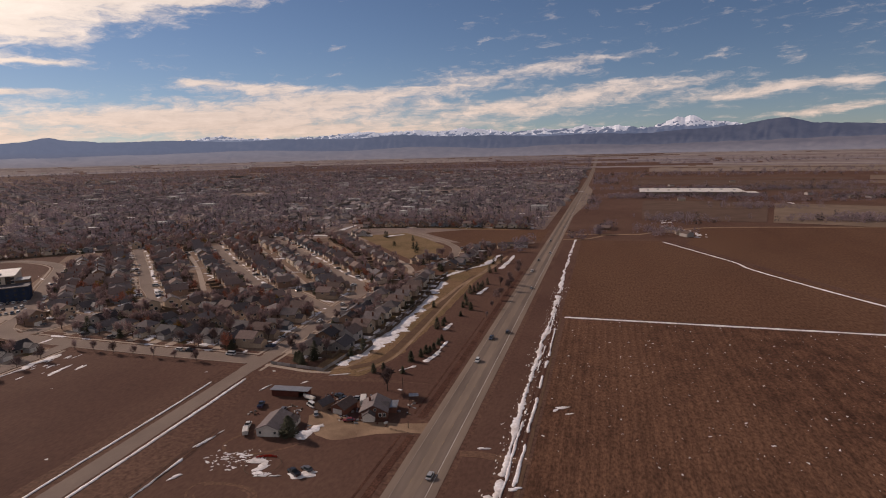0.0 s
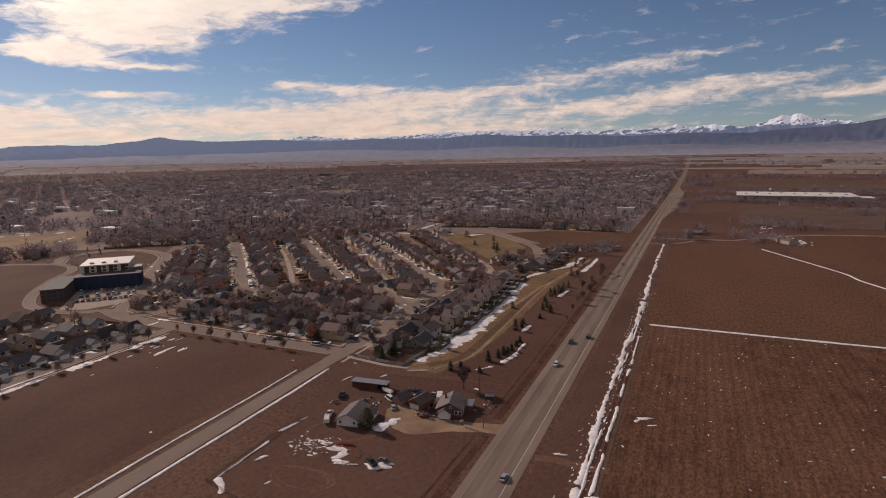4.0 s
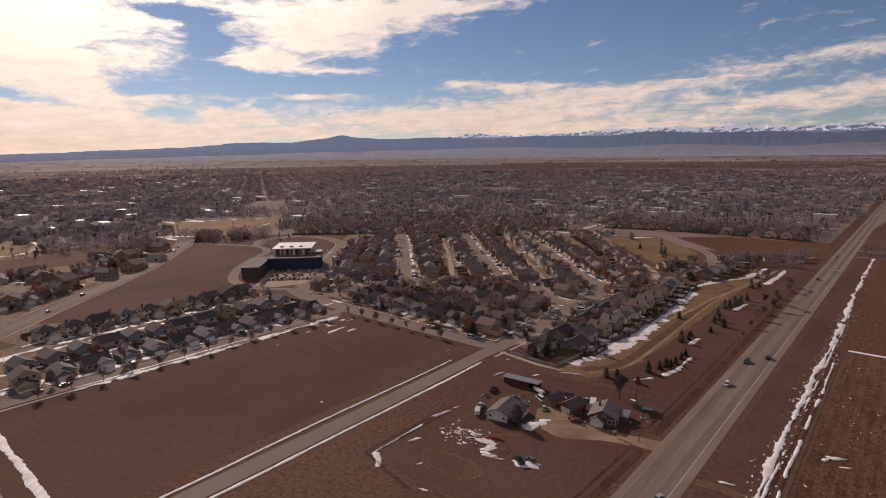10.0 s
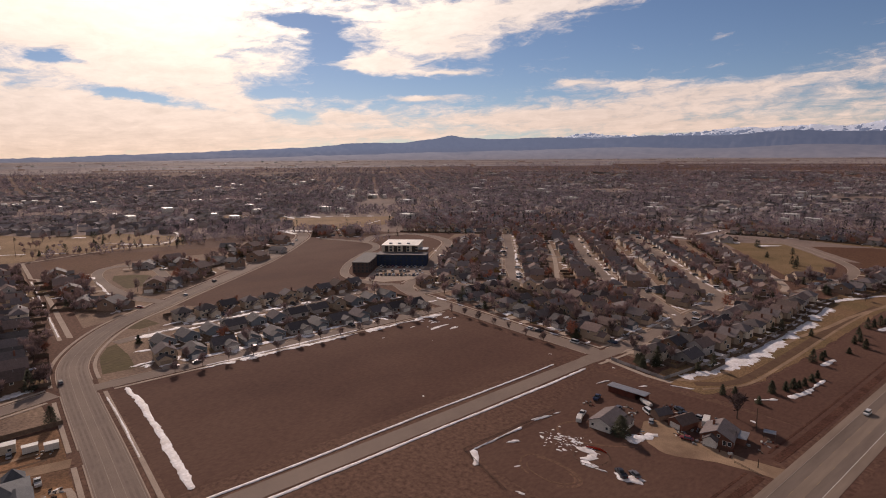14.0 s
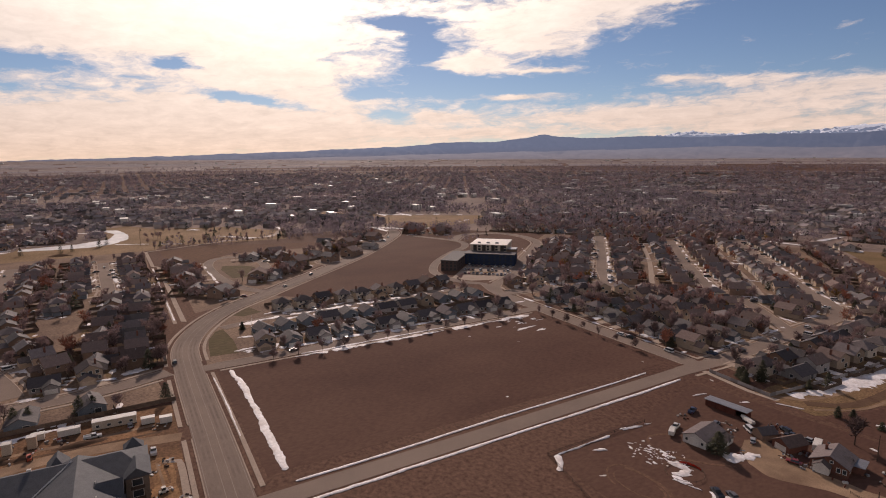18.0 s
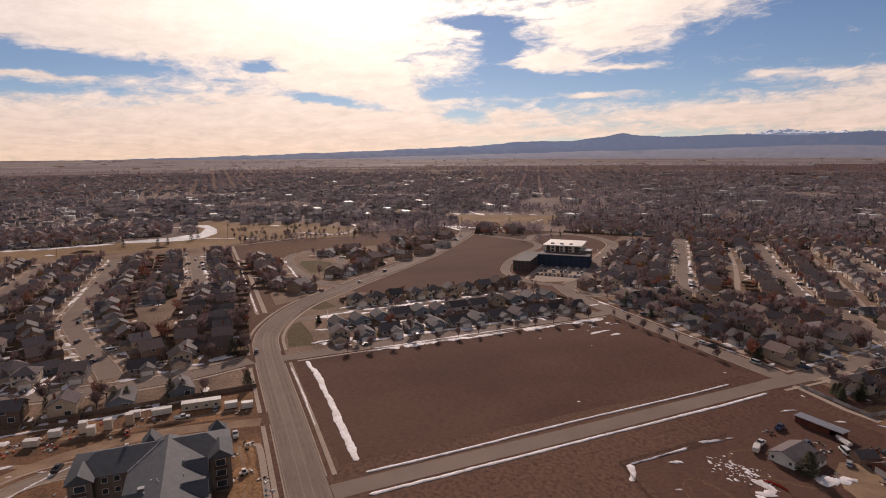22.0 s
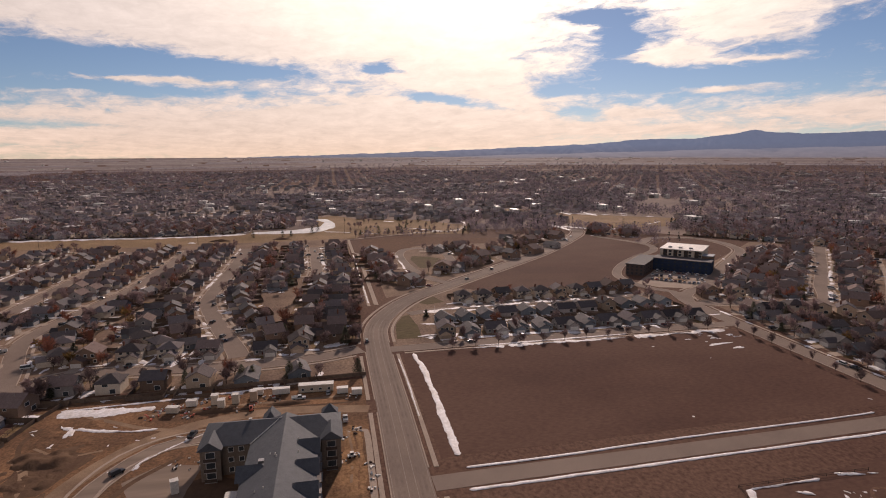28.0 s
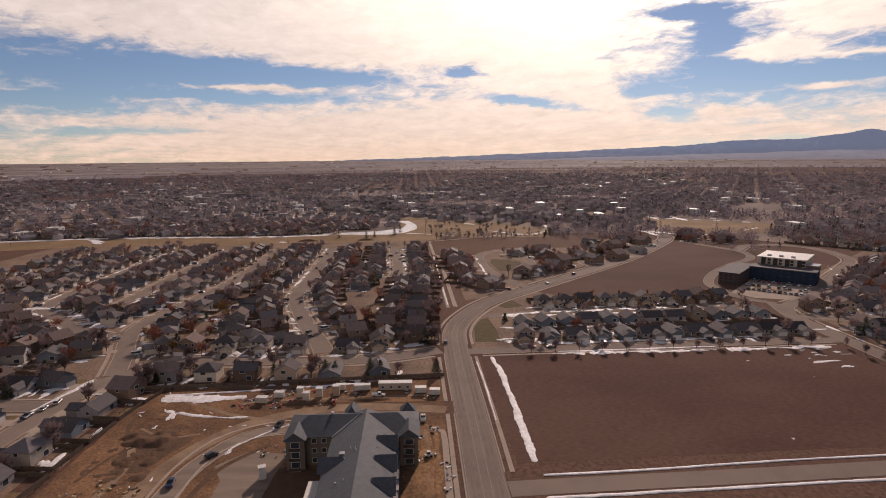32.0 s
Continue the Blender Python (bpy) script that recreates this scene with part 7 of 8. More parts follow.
for rx, ry, w, t0, t1 in ((10.5, 6.0, 1.3, -0.9, 2.6), (8.6, 4.6, 0.8, -1.4, 1.2), (12.0, 7.0, 0.7, 2.2, 4.4), (9.6, 5.2, 0.6, 3.4, 5.2)):
    pts = [(-109 + (rx + 0.5 * math.sin(3 * t)) * math.cos(t), 131 + (ry + 0.4 * math.cos(2 * t)) * math.sin(t)) for t in [t0 + (t1 - t0) * k / 12 for k in range(13)]]
    road(pts, w, "worn tyre track in the yard", mat=WORN, kerb=False, z=0.045, step=2, name="tyre_track", free=False)
road([(-124, 170), (-128, 158), (-120, 152), (-108, 158), (-100, 166)], 1.1, "worn tyre track in the yard", mat=WORN, kerb=False, z=0.045, step=2, name="tyre_track", free=False)
road([(-66.2, 120), (-66, 150), (-65.6, 165), (-65.2, 179)], 2.6, "dark russet weeds along the yard ditch", mat=WEEDS, kerb=False, z=0.05, name="weed_strip", free=False)
road([(-70.2, 122), (-69.6, 152), (-69, 178)], 0.9, "dark russet weeds along the yard fence", mat=WEEDS, kerb=False, z=0.05, name="weed_strip", free=False)
road([(-66, 193), (-65.5, 230), (-65.5, 290), (-66, 360), (-66, 470)], 3.0, "dark russet weeds along the roadside ditch", mat=WEEDS, kerb=False, z=0.05, name="weed_strip", free=False)
road([(-69.6, 196), (-69.2, 240), (-69.4, 330)], 0.9, "thin line of dark weeds beside the ditch", mat=WEEDS, kerb=False, z=0.05, name="weed_strip", free=False)
for o in (-26.3, -24.4):
    road([(o, 60), (o - 0.2, 213), (o - 0.6, 338)], 0.8, "dark wheel rut of the field track", mat=WEEDS, kerb=False, z=0.05, name="wheel_rut", free=False)
road([(-22.5, 100), (-23, 213), (-24, 338)], 1.2, "dark wheel track at the field's edge", mat=DIRT_DARK, kerb=False, z=0.045, name="wheel_track", free=False)
road([(-45, 171), (-38, 172), (-30, 171), (-20, 172)], 4.0, "worn field entrance", mat=WORN, kerb=False, z=0.05, name="field_entrance", free=False)
road([(-45, 655), (-20, 660), (0, 690)], 5.0, "tan field entrance", mat=GRAVEL, kerb=False, z=0.06, name="field_entrance", free=False)


# ---- poles and fences ----
def pole(x, y, h, label="weathered wooden utility pole with a crossarm", arm=True):
    t = thing("utility_pole", label, "pole", "utility poles")
    z = terrain(x, y)
    part("shaft", tube(bmesh.new(), (0, 0, 0), (0, 0, h), 0.17, 0.11, 7), POLEWOOD, t)
    if arm:
        part("crossarm", boxed(-1.2, 1.2, -0.06, 0.06, h - 0.9, h - 0.75), POLEWOOD, t)
        for x0 in (-1.05, 0.0, 1.05):
            part("insulator", tube(bmesh.new(), (x0, 0, h - 0.75), (x0, 0, h - 0.5), 0.05, 0.04, 5), GREYMET, t)
    t.matrix_basis = pose(x, y, z)
    return t


for x, y, h, arm in [(-79, 209, 9, False), (-27, 132, 9, False), (-679, -470, 24, True), (-661, -304, 24, True), (-679, -150, 24, True), (-730, 16, 24, True), (-694, 163, 26, True), (-650, 360, 26, True), (-605, 549, 26, True), (-560, 740, 26, True), (-68, 184, 3, False), (-118, 178, 5, False)]:
    pole(x, y, h, arm=arm, label="tall wooden power pole with a crossarm" if arm else "plain weathered wooden pole")


def fence(pts, label, h=1.7, seg=3.0, mat=FENCEWOOD, solid=True):
    """Posts and panels along a line; each a part."""
    t = thing("fence", label, "fence", "fences")
    for i in range(len(pts) - 1):
        (a, b), (c, d) = pts[i], pts[i + 1]
        n = max(1, round(math.hypot(c - a, d - b) / seg))
        ang = math.atan2(d - b, c - a)
        l = math.hypot(c - a, d - b) / n
        post = mesh_from("post", *box_data(-0.06, 0.06, -0.06, 0.06, 0, h + 0.1), mat)
        if solid:
            bits = [("panel", mesh_from("panel", *box_data(0.06, l - 0.06, -0.03, 0.03, 0.08, h), mat))]
        else:
            bits = [("rail", mesh_from("rail", *box_data(0.06, l - 0.06, -0.03, 0.03, z, z + 0.12), mat)) for z in (0.4, h - 0.15)]
        for k in range(n):
            m = pose(a + (c - a) * k / n, b + (d - b) * k / n, 0, 0, 0, math.degrees(ang))
            for nm, me in [("post", post)] + bits:
                o = new(nm, me)
                o.parent, o.matrix_basis = t, m
    return t


def box_data(x0, x1, y0, y1, z0, z1):
    v = [(x, y, z) for z in (z0, z1) for x, y in ((x0, y0), (x1, y0), (x1, y1), (x0, y1))]
    return v, [(3, 2, 1, 0), (4, 5, 6, 7), (0, 1, 5, 4), (1, 2, 6, 5), (2, 3, 7, 6), (3, 0, 4, 7)]


fence([(-249, 13), (-247, -35), (-244, -84), (-243, -118)], "long brown wooden board fence behind the site", 1.9, 3.2)
fence([(-243, -118), (-205, -118.5), (-162, -117), (-120, -115)], "dark rail fence beside the site", 1.5, 3.6, TRUNK, False)
fence([(-156, 231), (-126, 228), (-123.5, 252), (-120.5, 290), (-121, 350), (-124.5, 388), (-130, 425), (-126, 452)], "grey wooden garden fence towards the creek", 1.6, 4.0, WALLS[1])
fence([(-366, 14), (-470, 14.4), (-560, 14), (-628, 13)], "brown wooden fence beside the canal", 1.9, 4.5)
fence([(-361, 66), (-332, 60), (-306, 58)], "pale fence beside the corner lawn", 1.2, 3.0, TRIM)
fence([(-136.5, 165), (-136.5, 118), (-110, 112)], "low wire and post fence round the yard", 1.1, 5.0, TRUNK, False)
fence([(-74, 181), (-64, 179)], "low wooden rail at the farm gate", 0.9, 2.5, FENCEWOOD, False)


def garden_fences():
    """Board fences round back gardens, without number."""
    verts, faces = [], []
    for d, m, k in LOTS:
        if rng.random() < 0.25:
            continue
        for a, b in (((-7.4, 8), (-7.4, 19)), ((-7.4, 19), (7.4, 19)), ((7.4, 19), (7.4, 8))):
            p, q = m @ Vector((*a, 0)), m @ Vector((*b, 0))
            if any(near_road(*((p + (q - p) * t).xy), 0.5) for t in (0, 0.25, 0.5, 0.75, 1)) or not clear_of_houses(*((p + q) / 2).xy, 6):
                continue
            n = Vector((-(q - p).y, (q - p).x, 0)).normalized() * 0.04
            i = len(verts)
            verts += [tuple(c + o + Vector((0, 0, z))) for z in (0, 1.75) for c, o in ((p, n), (q, n), (q, -n), (p, -n))]
            faces += [tuple(i + j for j in f) for f in ((0, 1, 5, 4), (2, 3, 7, 6), (4, 5, 6, 7), (1, 2, 6, 5), (3, 0, 4, 7))]
    setting("garden_fences", verts, faces, FENCEWOOD, "weathered board fences between the gardens", "stuff", "fences")


garden_fences()
build_roads()

# ---- the large building under construction ----
def roof_mesh(rects):
    """Gable roofs joined: rects of x0, x1, y0, y1, eaves, ridge, along, hip."""
    bm = bmesh.new()
    for x0, x1, y0, y1, h, z, along, hip0, hip1 in rects:
        if along == "x":
            m = (y0 + y1) / 2
            a, b = (x0 + hip0, m, z), (x1 - hip1, m, z)
            lo = [(x0, y0, h), (x1, y0, h), (x1, y1, h), (x0, y1, h)]
            quads = ((0, 1, "b", "a"), (2, 3, "a", "b"))
            tris = ((3, 0, "a"), (1, 2, "b"))
        else:
            m = (x0 + x1) / 2
            a, b = (m, y0 + hip0, z), (m, y1 - hip1, z)
            lo = [(x0, y0, h), (x1, y0, h), (x1, y1, h), (x0, y1, h)]
            quads = ((1, 2, "b", "a"), (3, 0, "a", "b"))
            tris = ((0, 1, "a"), (2, 3, "b"))
        v = {i: bm.verts.new(p) for i, p in enumerate(lo)}
        v["a"], v["b"] = bm.verts.new(a), bm.verts.new(b)
        for q in quads + tris:
            bm.faces.new([v[i] for i in q])
        bm.faces.new([v[i] for i in (3, 2, 1, 0)])
    return bm


lodge = thing("apartment_building", "three-storey stone-clad apartment building with a slate-grey shingle roof, under construction", "building")
part("main_wall", boxed(-176, -108, -26, -8.4, 0, 10.6), STONE, lodge)
part("cross_wing_wall", boxed(-190, -175.5, -42, -0.6, 0, 10.6), STONE, lodge)
part("main_roof", roof_mesh([(-186, -107, -27.6, -6.6, 10.5, 14.6, "x", 0, 0)]), BIGROOF, lodge)
part("wing_roof", roof_mesh([(-191.5, -174, -43.4, 0.8, 10.52, 14.3, "y", 7, 7)]), BIGROOF, lodge)
for k, x in enumerate((-168, -156, -144, -132, -120)):
    part("bay", boxed(x - 3.4, x + 3.4, -8.5, -6.9, 0, 10.6), STONE, lodge, "stone-clad bay with balconies")
    part("gable_roof", roof_mesh([(x - 4.3, x + 4.3, -16, -5.9, 10.56, 13.7, "y", 4.0, 0)]), BIGROOF, lodge)
    if k in (1, 3, 4):
        part("bay", boxed(x - 3.4, x + 3.4, -28.2, -25.9, 0, 10.6), STONE, lodge)
        part("gable_roof", roof_mesh([(x - 4.3, x + 4.3, -29.0, -18, 10.56, 13.5, "y", 0, 4.0)]), BIGROOF, lodge)
for y0, y1 in ((-42.4, -36.4), (-5.6, 0.4)):
    part("end_bay", boxed(-175.6, -172.6, y0, y1, 0, 10.6), STONE, lodge)
    part("gable_roof", roof_mesh([(-184, -171.6, y0 - 0.7, y1 + 0.7, 10.57, 13.4, "x", 4.0, 0)]), BIGROOF, lodge)
    for s in range(3):
        part("balcony", boxed(-172.6, -171.2, y0 + 1.2, y1 - 1.2, 0.2 + 3.4 * s, 0.4 + 3.4 * s), WALLS[1], lodge)
        part("balcony_rail", boxed(-171.3, -171.2, y0 + 1.2, y1 - 1.2, 0.4 + 3.4 * s, 1.4 + 3.4 * s), TRUNK, lodge)
        window(lodge, (y0 + y1) / 2, -172.6, 0.9 + 3.4 * s, 2.6, 1.9, "x", 1, apart=True)
part("rear_bay", boxed(-193.5, -189.9, -25, -20.5, 0, 10.5), STONE, lodge)
part("gable_roof", roof_mesh([(-194.5, -186, -25.7, -19.8, 10.5, 13.6, "x", 0, 4.0)]), BIGROOF, lodge)
part("rear_turret", boxed(-193.5, -189.8, -5.2, -0.8, 0, 10.9), STONE, lodge)
part("turret_roof", roof_mesh([(-194.2, -189.2, -5.9, -0.1, 10.9, 13.9, "x", 2.5, 2.5)]), BIGROOF, lodge)
for s in range(3):
    for y in (-33.8, -30.6, -10.8, -8.6):
        window(lodge, y, -175.5, 1.0 + 3.4 * s, 1.4, 1.5, "x", 1, apart=True)
    for x in (-168, -156, -144, -132, -120):
        part("balcony", boxed(x - 2.6, x + 2.6, -6.9, -5.6, 0.2 + 3.4 * s, 0.4 + 3.4 * s), WALLS[1], lodge)
        window(lodge, x - 1.3, -6.9, 0.9 + 3.4 * s, 1.6, 1.8, "y", 1, apart=True)
        window(lodge, x + 1.6, -6.9, 0.9 + 3.4 * s, 1.2, 1.6, "y", 1, apart=True)
    for x in (-162, -150, -138, -126):
        window(lodge, x, -8.4, 1.0 + 3.4 * s, 1.5, 1.5, "y", 1, apart=True)
        window(lodge, x, -26, 1.0 + 3.4 * s, 1.5, 1.5, "y", -1, apart=True)
part("porch_slab_roof", boxed(-160, -148, -33, -29, 3.2, 3.6), TRIM, lodge)
q = random.Random(21)
for k in range(16):
    x, y = q.uniform(-172, -112), q.choice((-1, 1)) * q.uniform(1.5, 6) - 16.5
    z = 14.6 - abs(y + 17.1) * 4.1 / 10.5
    part("roof_vent", tube(bmesh.new(), (x, y, z - 0.2), (x, y, z + 0.5), 0.18, 0.18, 6), WHITE, lodge)
part("roof_unit", boxed(-159, -157.4, -23.2, -21.6, 11.9, 13.5), GREYMET, lodge)
part("roof_unit", boxed(-183.6, -182.8, -29, -28, 13.9, 14.9), WHITE, lodge)
part("ridge_flashing", tube(bmesh.new(), (-183.5, -18.5, 14.35), (-173.5, -27.6, 10.75), 0.28, 0.28, 4), TRIM, lodge, "pale flashing in the roof valley")

# site cabins, containers and plant along the fence
def cabin(name, label, x, y, turn, L, W, h, mat, wins=0, z0=0.4, category="site cabin"):
    t = thing(name, label, category, "site cabins and containers")
    part("body", boxed(-L / 2, L / 2, -W / 2, W / 2, z0, h), mat, t)
    part("roof", boxed(-L / 2 - 0.12, L / 2 + 0.12, -W / 2 - 0.12, W / 2 + 0.12, h, h + 0.14), WHITE, t)
    for k in range(2):
        part("skid", boxed(-L / 2, L / 2, -W / 2 + 0.2 + k * (W - 0.6), -W / 2 + 0.4 + k * (W - 0.6), 0, z0), TRUNK, t)
    for k in range(wins):
        window(t, -L / 2 + L * (k + 0.5) / wins, -W / 2, 1.2, 1.1, 0.9)
    t.matrix_basis = pose(x, y, 0.03, 0, 0, turn)
    return t


cabin("site_office", "long cream site office cabin with windows", -236, -9, 88, 14.5, 3.4, 3.4, WALLS[3], 4)
for x, y, tn, L, lab, mt in ((-231.5, 2, 90, 4.6, "white steel storage container", WHITE), (-229, 8, 86, 4.2, "white steel storage container", WHITE), (-236, -23.5, 92, 7.0, "white steel storage container", WHITE), (-237, -33, 90, 4.0, "white steel storage container", WHITE), (-226, -64, 80, 4.6, "pale steel storage container", WALLS[3]), (-231, -58, 84, 4.0, "white steel storage container", WHITE)):
    cabin("storage_container", lab, x, y, tn, L, 2.4, 2.6, mt)
for x, y, h, lab, mt in ((-230.5, -49, 4.4, "cream upright container on the site", WALLS[3]), (-227, -46, 3.6, "cream upright container on the site", WALLS[3]), (-230, -41, 4.2, "cream upright container on the site", WALLS[3]), (-231, -34, 4.6, "tan upright container on the site", WALLS[0])):
    cabin("tall_container", lab, x, y, 90, 2.7, 2.6, h, mt)
cabin("portable_toilet", "tall white portable cabin beside the slab", -168, -49, 20, 2.0, 2.2, 4.4, WHITE)
for k, (x, y, r, n, lab) in enumerate([(-222, -57, 3, 12, 0), (-232, -64, 3, 10, 0), (-236, -42, 3, 10, 0), (-233, -28, 2.5, 8, 0), (-234, -55, 2.5, 8, 1), (-224, -40, 2.5, 8, 1), (-226, -62, 4, 12, 0), (-224, -72, 4, 12, 0), (-228, -34, 3, 8, 0), (-185, -49, 5, 16, 1), (-190, -42, 3, 10, 1), (-200, -2, 1.5, 12, 1), (-192, 1.5, 1.2, 8, 1), (-176, 1, 1, 6, 1), (-197, 6, 3, 10, 1), (-229, -69, 2.5, 12, 0), (-231, -25, 2.5, 10, 0), (-227, -52, 2.5, 12, 0), (-237, -52, 2, 8, 1), (-172, 9.5, 2, 8, 1), (-165, 9.8, 2, 8, 1), (-158, 9.6, 2, 8, 1), (-163, -89, 4, 12, 2), (-166, -98, 5, 12, 2), (-160, -105, 4, 10, 2), (-152, -96, 4, 8, 2), (-180, -1.5, 2.5, 8, 1), (-227, 5, 3, 8, 0), (-150, -67, 3, 8, 1)]):
    heap(("material_pile", "pallet_stack", "lumber_stack")[lab], ("pile of building materials on the site", "stacked pallets and pipes on the dirt", "stacked fresh lumber and sheets on the dirt")[lab], x, y, r, n, ([WHITE, GREYMET, TRUNK, ORANGE], [GREYMET, WALLS[2], TRUNK, WHITE], [LUMBER, WHITE, LUMBER, FENCEWOOD])[lab], 400 + k, "building material", 0.4)


def loader(x, y, turn, mat, label):
    t = thing("loader", label, "construction vehicle")
    part("chassis", boxed(-1.0, 1.0, -2.2, 1.6, 0.6, 1.4, bevel=0.1), mat, t)
    part("cab", boxed(-0.7, 0.7, -0.9, 0.6, 1.4, 2.8, bevel=0.1), GLASS, t)
    part("cab_roof", boxed(-0.8, 0.8, -1.0, 0.7, 2.8, 2.92), mat, t)
    for sx in (-1, 1):
        part("boom", boxed(sx * 0.85 - 0.1, sx * 0.85 + 0.1, -1.8, 2.9, 1.4, 1.65), mat, t)
        for sy in (-1.4, 1.0):
            part("wheel", tube(bmesh.new(), (sx * 0.85, sy, 0.6), (sx * 1.2, sy, 0.6), 0.6, 0.6, 12), RUBBER, t)
    part("bucket", boxed(-1.1, 1.1, 2.7, 3.6, 0.5, 1.3, 0.15), GREYMET, t)
    t.matrix_basis = pose(x, y, 0.05, 0, 0, turn) @ Matrix.Diagonal((0.72, 0.72, 0.72, 1))


loader(-222, -34, 100, ORANGE, "orange telescopic loader on the site")
loader(-178, 4, 10, WHITE, "white compact loader on the dirt")
put_car(5, -206, 2.5, 90)
put_car(2, -183, -70, 50)
put_car(9, -204.5, -52, 80)
put_car(5, -229, -16, 0)
put_car(3, -167, -77, 100)
put_car(0, -232, -4, 90)
# churned ground, dirt heaps and the retention hollow
# the second patch is shade beside the building, put in as dark dirt
for pts, lab in (([(-183, -103), (-196, -103), (-201, -90), (-197, -80), (-187, -85), (-175, -89), (-175, -97)], "dark churned dirt hollow"), ([(-174, -47), (-176, -37), (-171, -31), (-154, -30), (-154, -47), (-167, -48)], "dark shaded dirt beside the building"), ([(-203, 1), (-200, 8), (-140, 8), (-118, 7), (-118, -5), (-170, -3.6), (-173, 1)], "tan churned dirt beside the building")):
    slab("churned_dirt", pts, 0.05, DIRT_DARK if "dark" in lab else ORANGE_DIRT, lab, wobble=1.4)


for k, (pts, w, m) in enumerate([([(-232, -100), (-222, -84), (-214, -70), (-208, -50)], 2.2, GRAVEL), ([(-200, -108), (-190, -100), (-176, -96), (-150, -98)], 2.6, GRAVEL), ([(-222, -108), (-210, -110), (-196, -104)], 1.6, DIRT_DARK), ([(-226, -70), (-224, -40), (-222, -10), (-222, 6)], 1.4, DIRT_DARK), ([(-198, 3), (-180, 4.2), (-160, 3), (-135, 3.4)], 0.9, GRAVEL), ([(-197, 5), (-180, 6), (-150, 5)], 0.7, DIRT),
                                 ([(-190, -52), (-184, -58), (-172, -66), (-150, -70)], 2.0, DIRT_DARK), ([(-229, 4), (-228, -20), (-228, -60), (-224, -76)], 2.0, GRAVEL), ([(-206, -104), (-198, -92), (-200, -80)], 1.2, GRAVEL), ([(-196, -96), (-186, -104), (-170, -108)], 1.2, DIRT_DARK)]):
    road(pts, w, "wheel rut across the site", mat=m, kerb=False, z=0.05, step=3, name="wheel_rut", free=False)
road([(-150, 9.5), (-170, 9.8), (-196, 9.6), (-198, 5)], 2.2, "new pale pavement along the site", mat=CONCRETE, kerb=False, z=0.09, step=4, name="pavement", free=False)
build_roads()
bits = ([], [])
sq = random.Random(31)
for _ in range(26):
    x, y = sq.uniform(-240, -150), sq.uniform(-114, -50)
    if not (x > -178 and y > -68):
        drift(bits, x, y, sq.uniform(0.8, 3), sq.uniform(0.4, 1.1), sq.uniform(0, 3), sq)
for k in range(26):
    drift(bits, -206 + 1.1 * k - 0.5 * max(0, k - 12), -47 - 1.6 * k + 0.035 * k * k, 2.4, 0.8, -1.0 + 0.02 * k, sq)
setting("site_snow", *bits, SNOW, "scraps of snow on the site", "stuff", "snow", True)


def mound(x, y, a, b, h, turn, label):
    verts, faces = [], []
    for r in range(6):
        for s in range(20):
            t, k = 6.2832 * s / 20, r / 5
            w = 1 + 0.25 * noise.noise((math.cos(t) * 1.5 + x, math.sin(t) * 1.5 + y, 1.0))
            verts.append((a * k * w * math.cos(t), b * k * w * math.sin(t), h * (1 - k * k) ** 1.3 * (1 + 0.3 * noise.noise((k * 4 + x, t * 2, 2.0)))))
    for r in range(5):
        for s in range(20):
            p, n = r * 20 + s, r * 20 + (s + 1) % 20
            faces.append((p, n, n + 20, p + 20))
    ob = setting("dirt_mound", verts, faces, DIRT_DARK, label, "structure", "", True)
    ob.matrix_basis = pose(x, y, 0.0, 0, 0, turn)




def rough_ground(x0, x1, y0, y1, h, mat, label, seed, cell=0.8):
    """Dug and driven-over earth: uneven relief that fades out at the edges."""
    nx, ny = int((x1 - x0) / cell) + 1, int((y1 - y0) / cell) + 1
    verts, faces = [], []
    for j in range(ny):
        for i in range(nx):
            u, v = i / (nx - 1), j / (ny - 1)
            x, y = x0 + (x1 - x0) * u, y0 + (y1 - y0) * v
            edge = min(1.0, 5 * min(u, 1 - u, v, 1 - v))
            lump = noise.fractal((x * 0.11, y * 0.11, seed), 0.9, 2.1, 5)
            rut = 0.35 * math.sin(0.9 * (x + 0.6 * y) + 3 * noise.noise((x * 0.05, y * 0.05, seed + 3)))
            verts.append((x, y, -0.12 + edge * (0.2 + h * max(-0.2, lump + 0.25 * rut + 0.1))))
    for j in range(ny - 1):
        for i in range(nx - 1):
            p = j * nx + i
            faces.append((p, p + 1, p + nx + 1, p + nx))
    return setting("dug_earth", verts, faces, mat, label, smooth=True)


rough_ground(-211, -166, -110, -86, 1.9, DIRT_DARK, "dark dug earth with heaps and hollows", 3.0)
rough_ground(-228, -204, -108, -84, 0.8, DIRT, "tan driven-over earth on the site", 8.0)
rough_ground(-200, -128, -3.4, 8.2, 0.5, ORANGE_DIRT, "churned orange earth beside the building", 12.0, 0.6)
mound(-226, -20, 8, 2.5, 1.0, 90, "low dirt bank")
mound(-224, -48, 12, 2.5, 1.1, 90, "low dirt bank")
mound(-700, -130, 14, 6, 2.5, 90, "long dirt heap beside the grass belt")
mound(-700, -60, 12, 5, 2.0, 90, "long dirt heap beside the grass belt")
bits = ([], [])
drift(bits, -216, -97, 8, 3, 0.3, random.Random(5))
setting("snow_mound", *bits, SNOW, "small snow-covered hollow on the site", "structure", "snow", True)

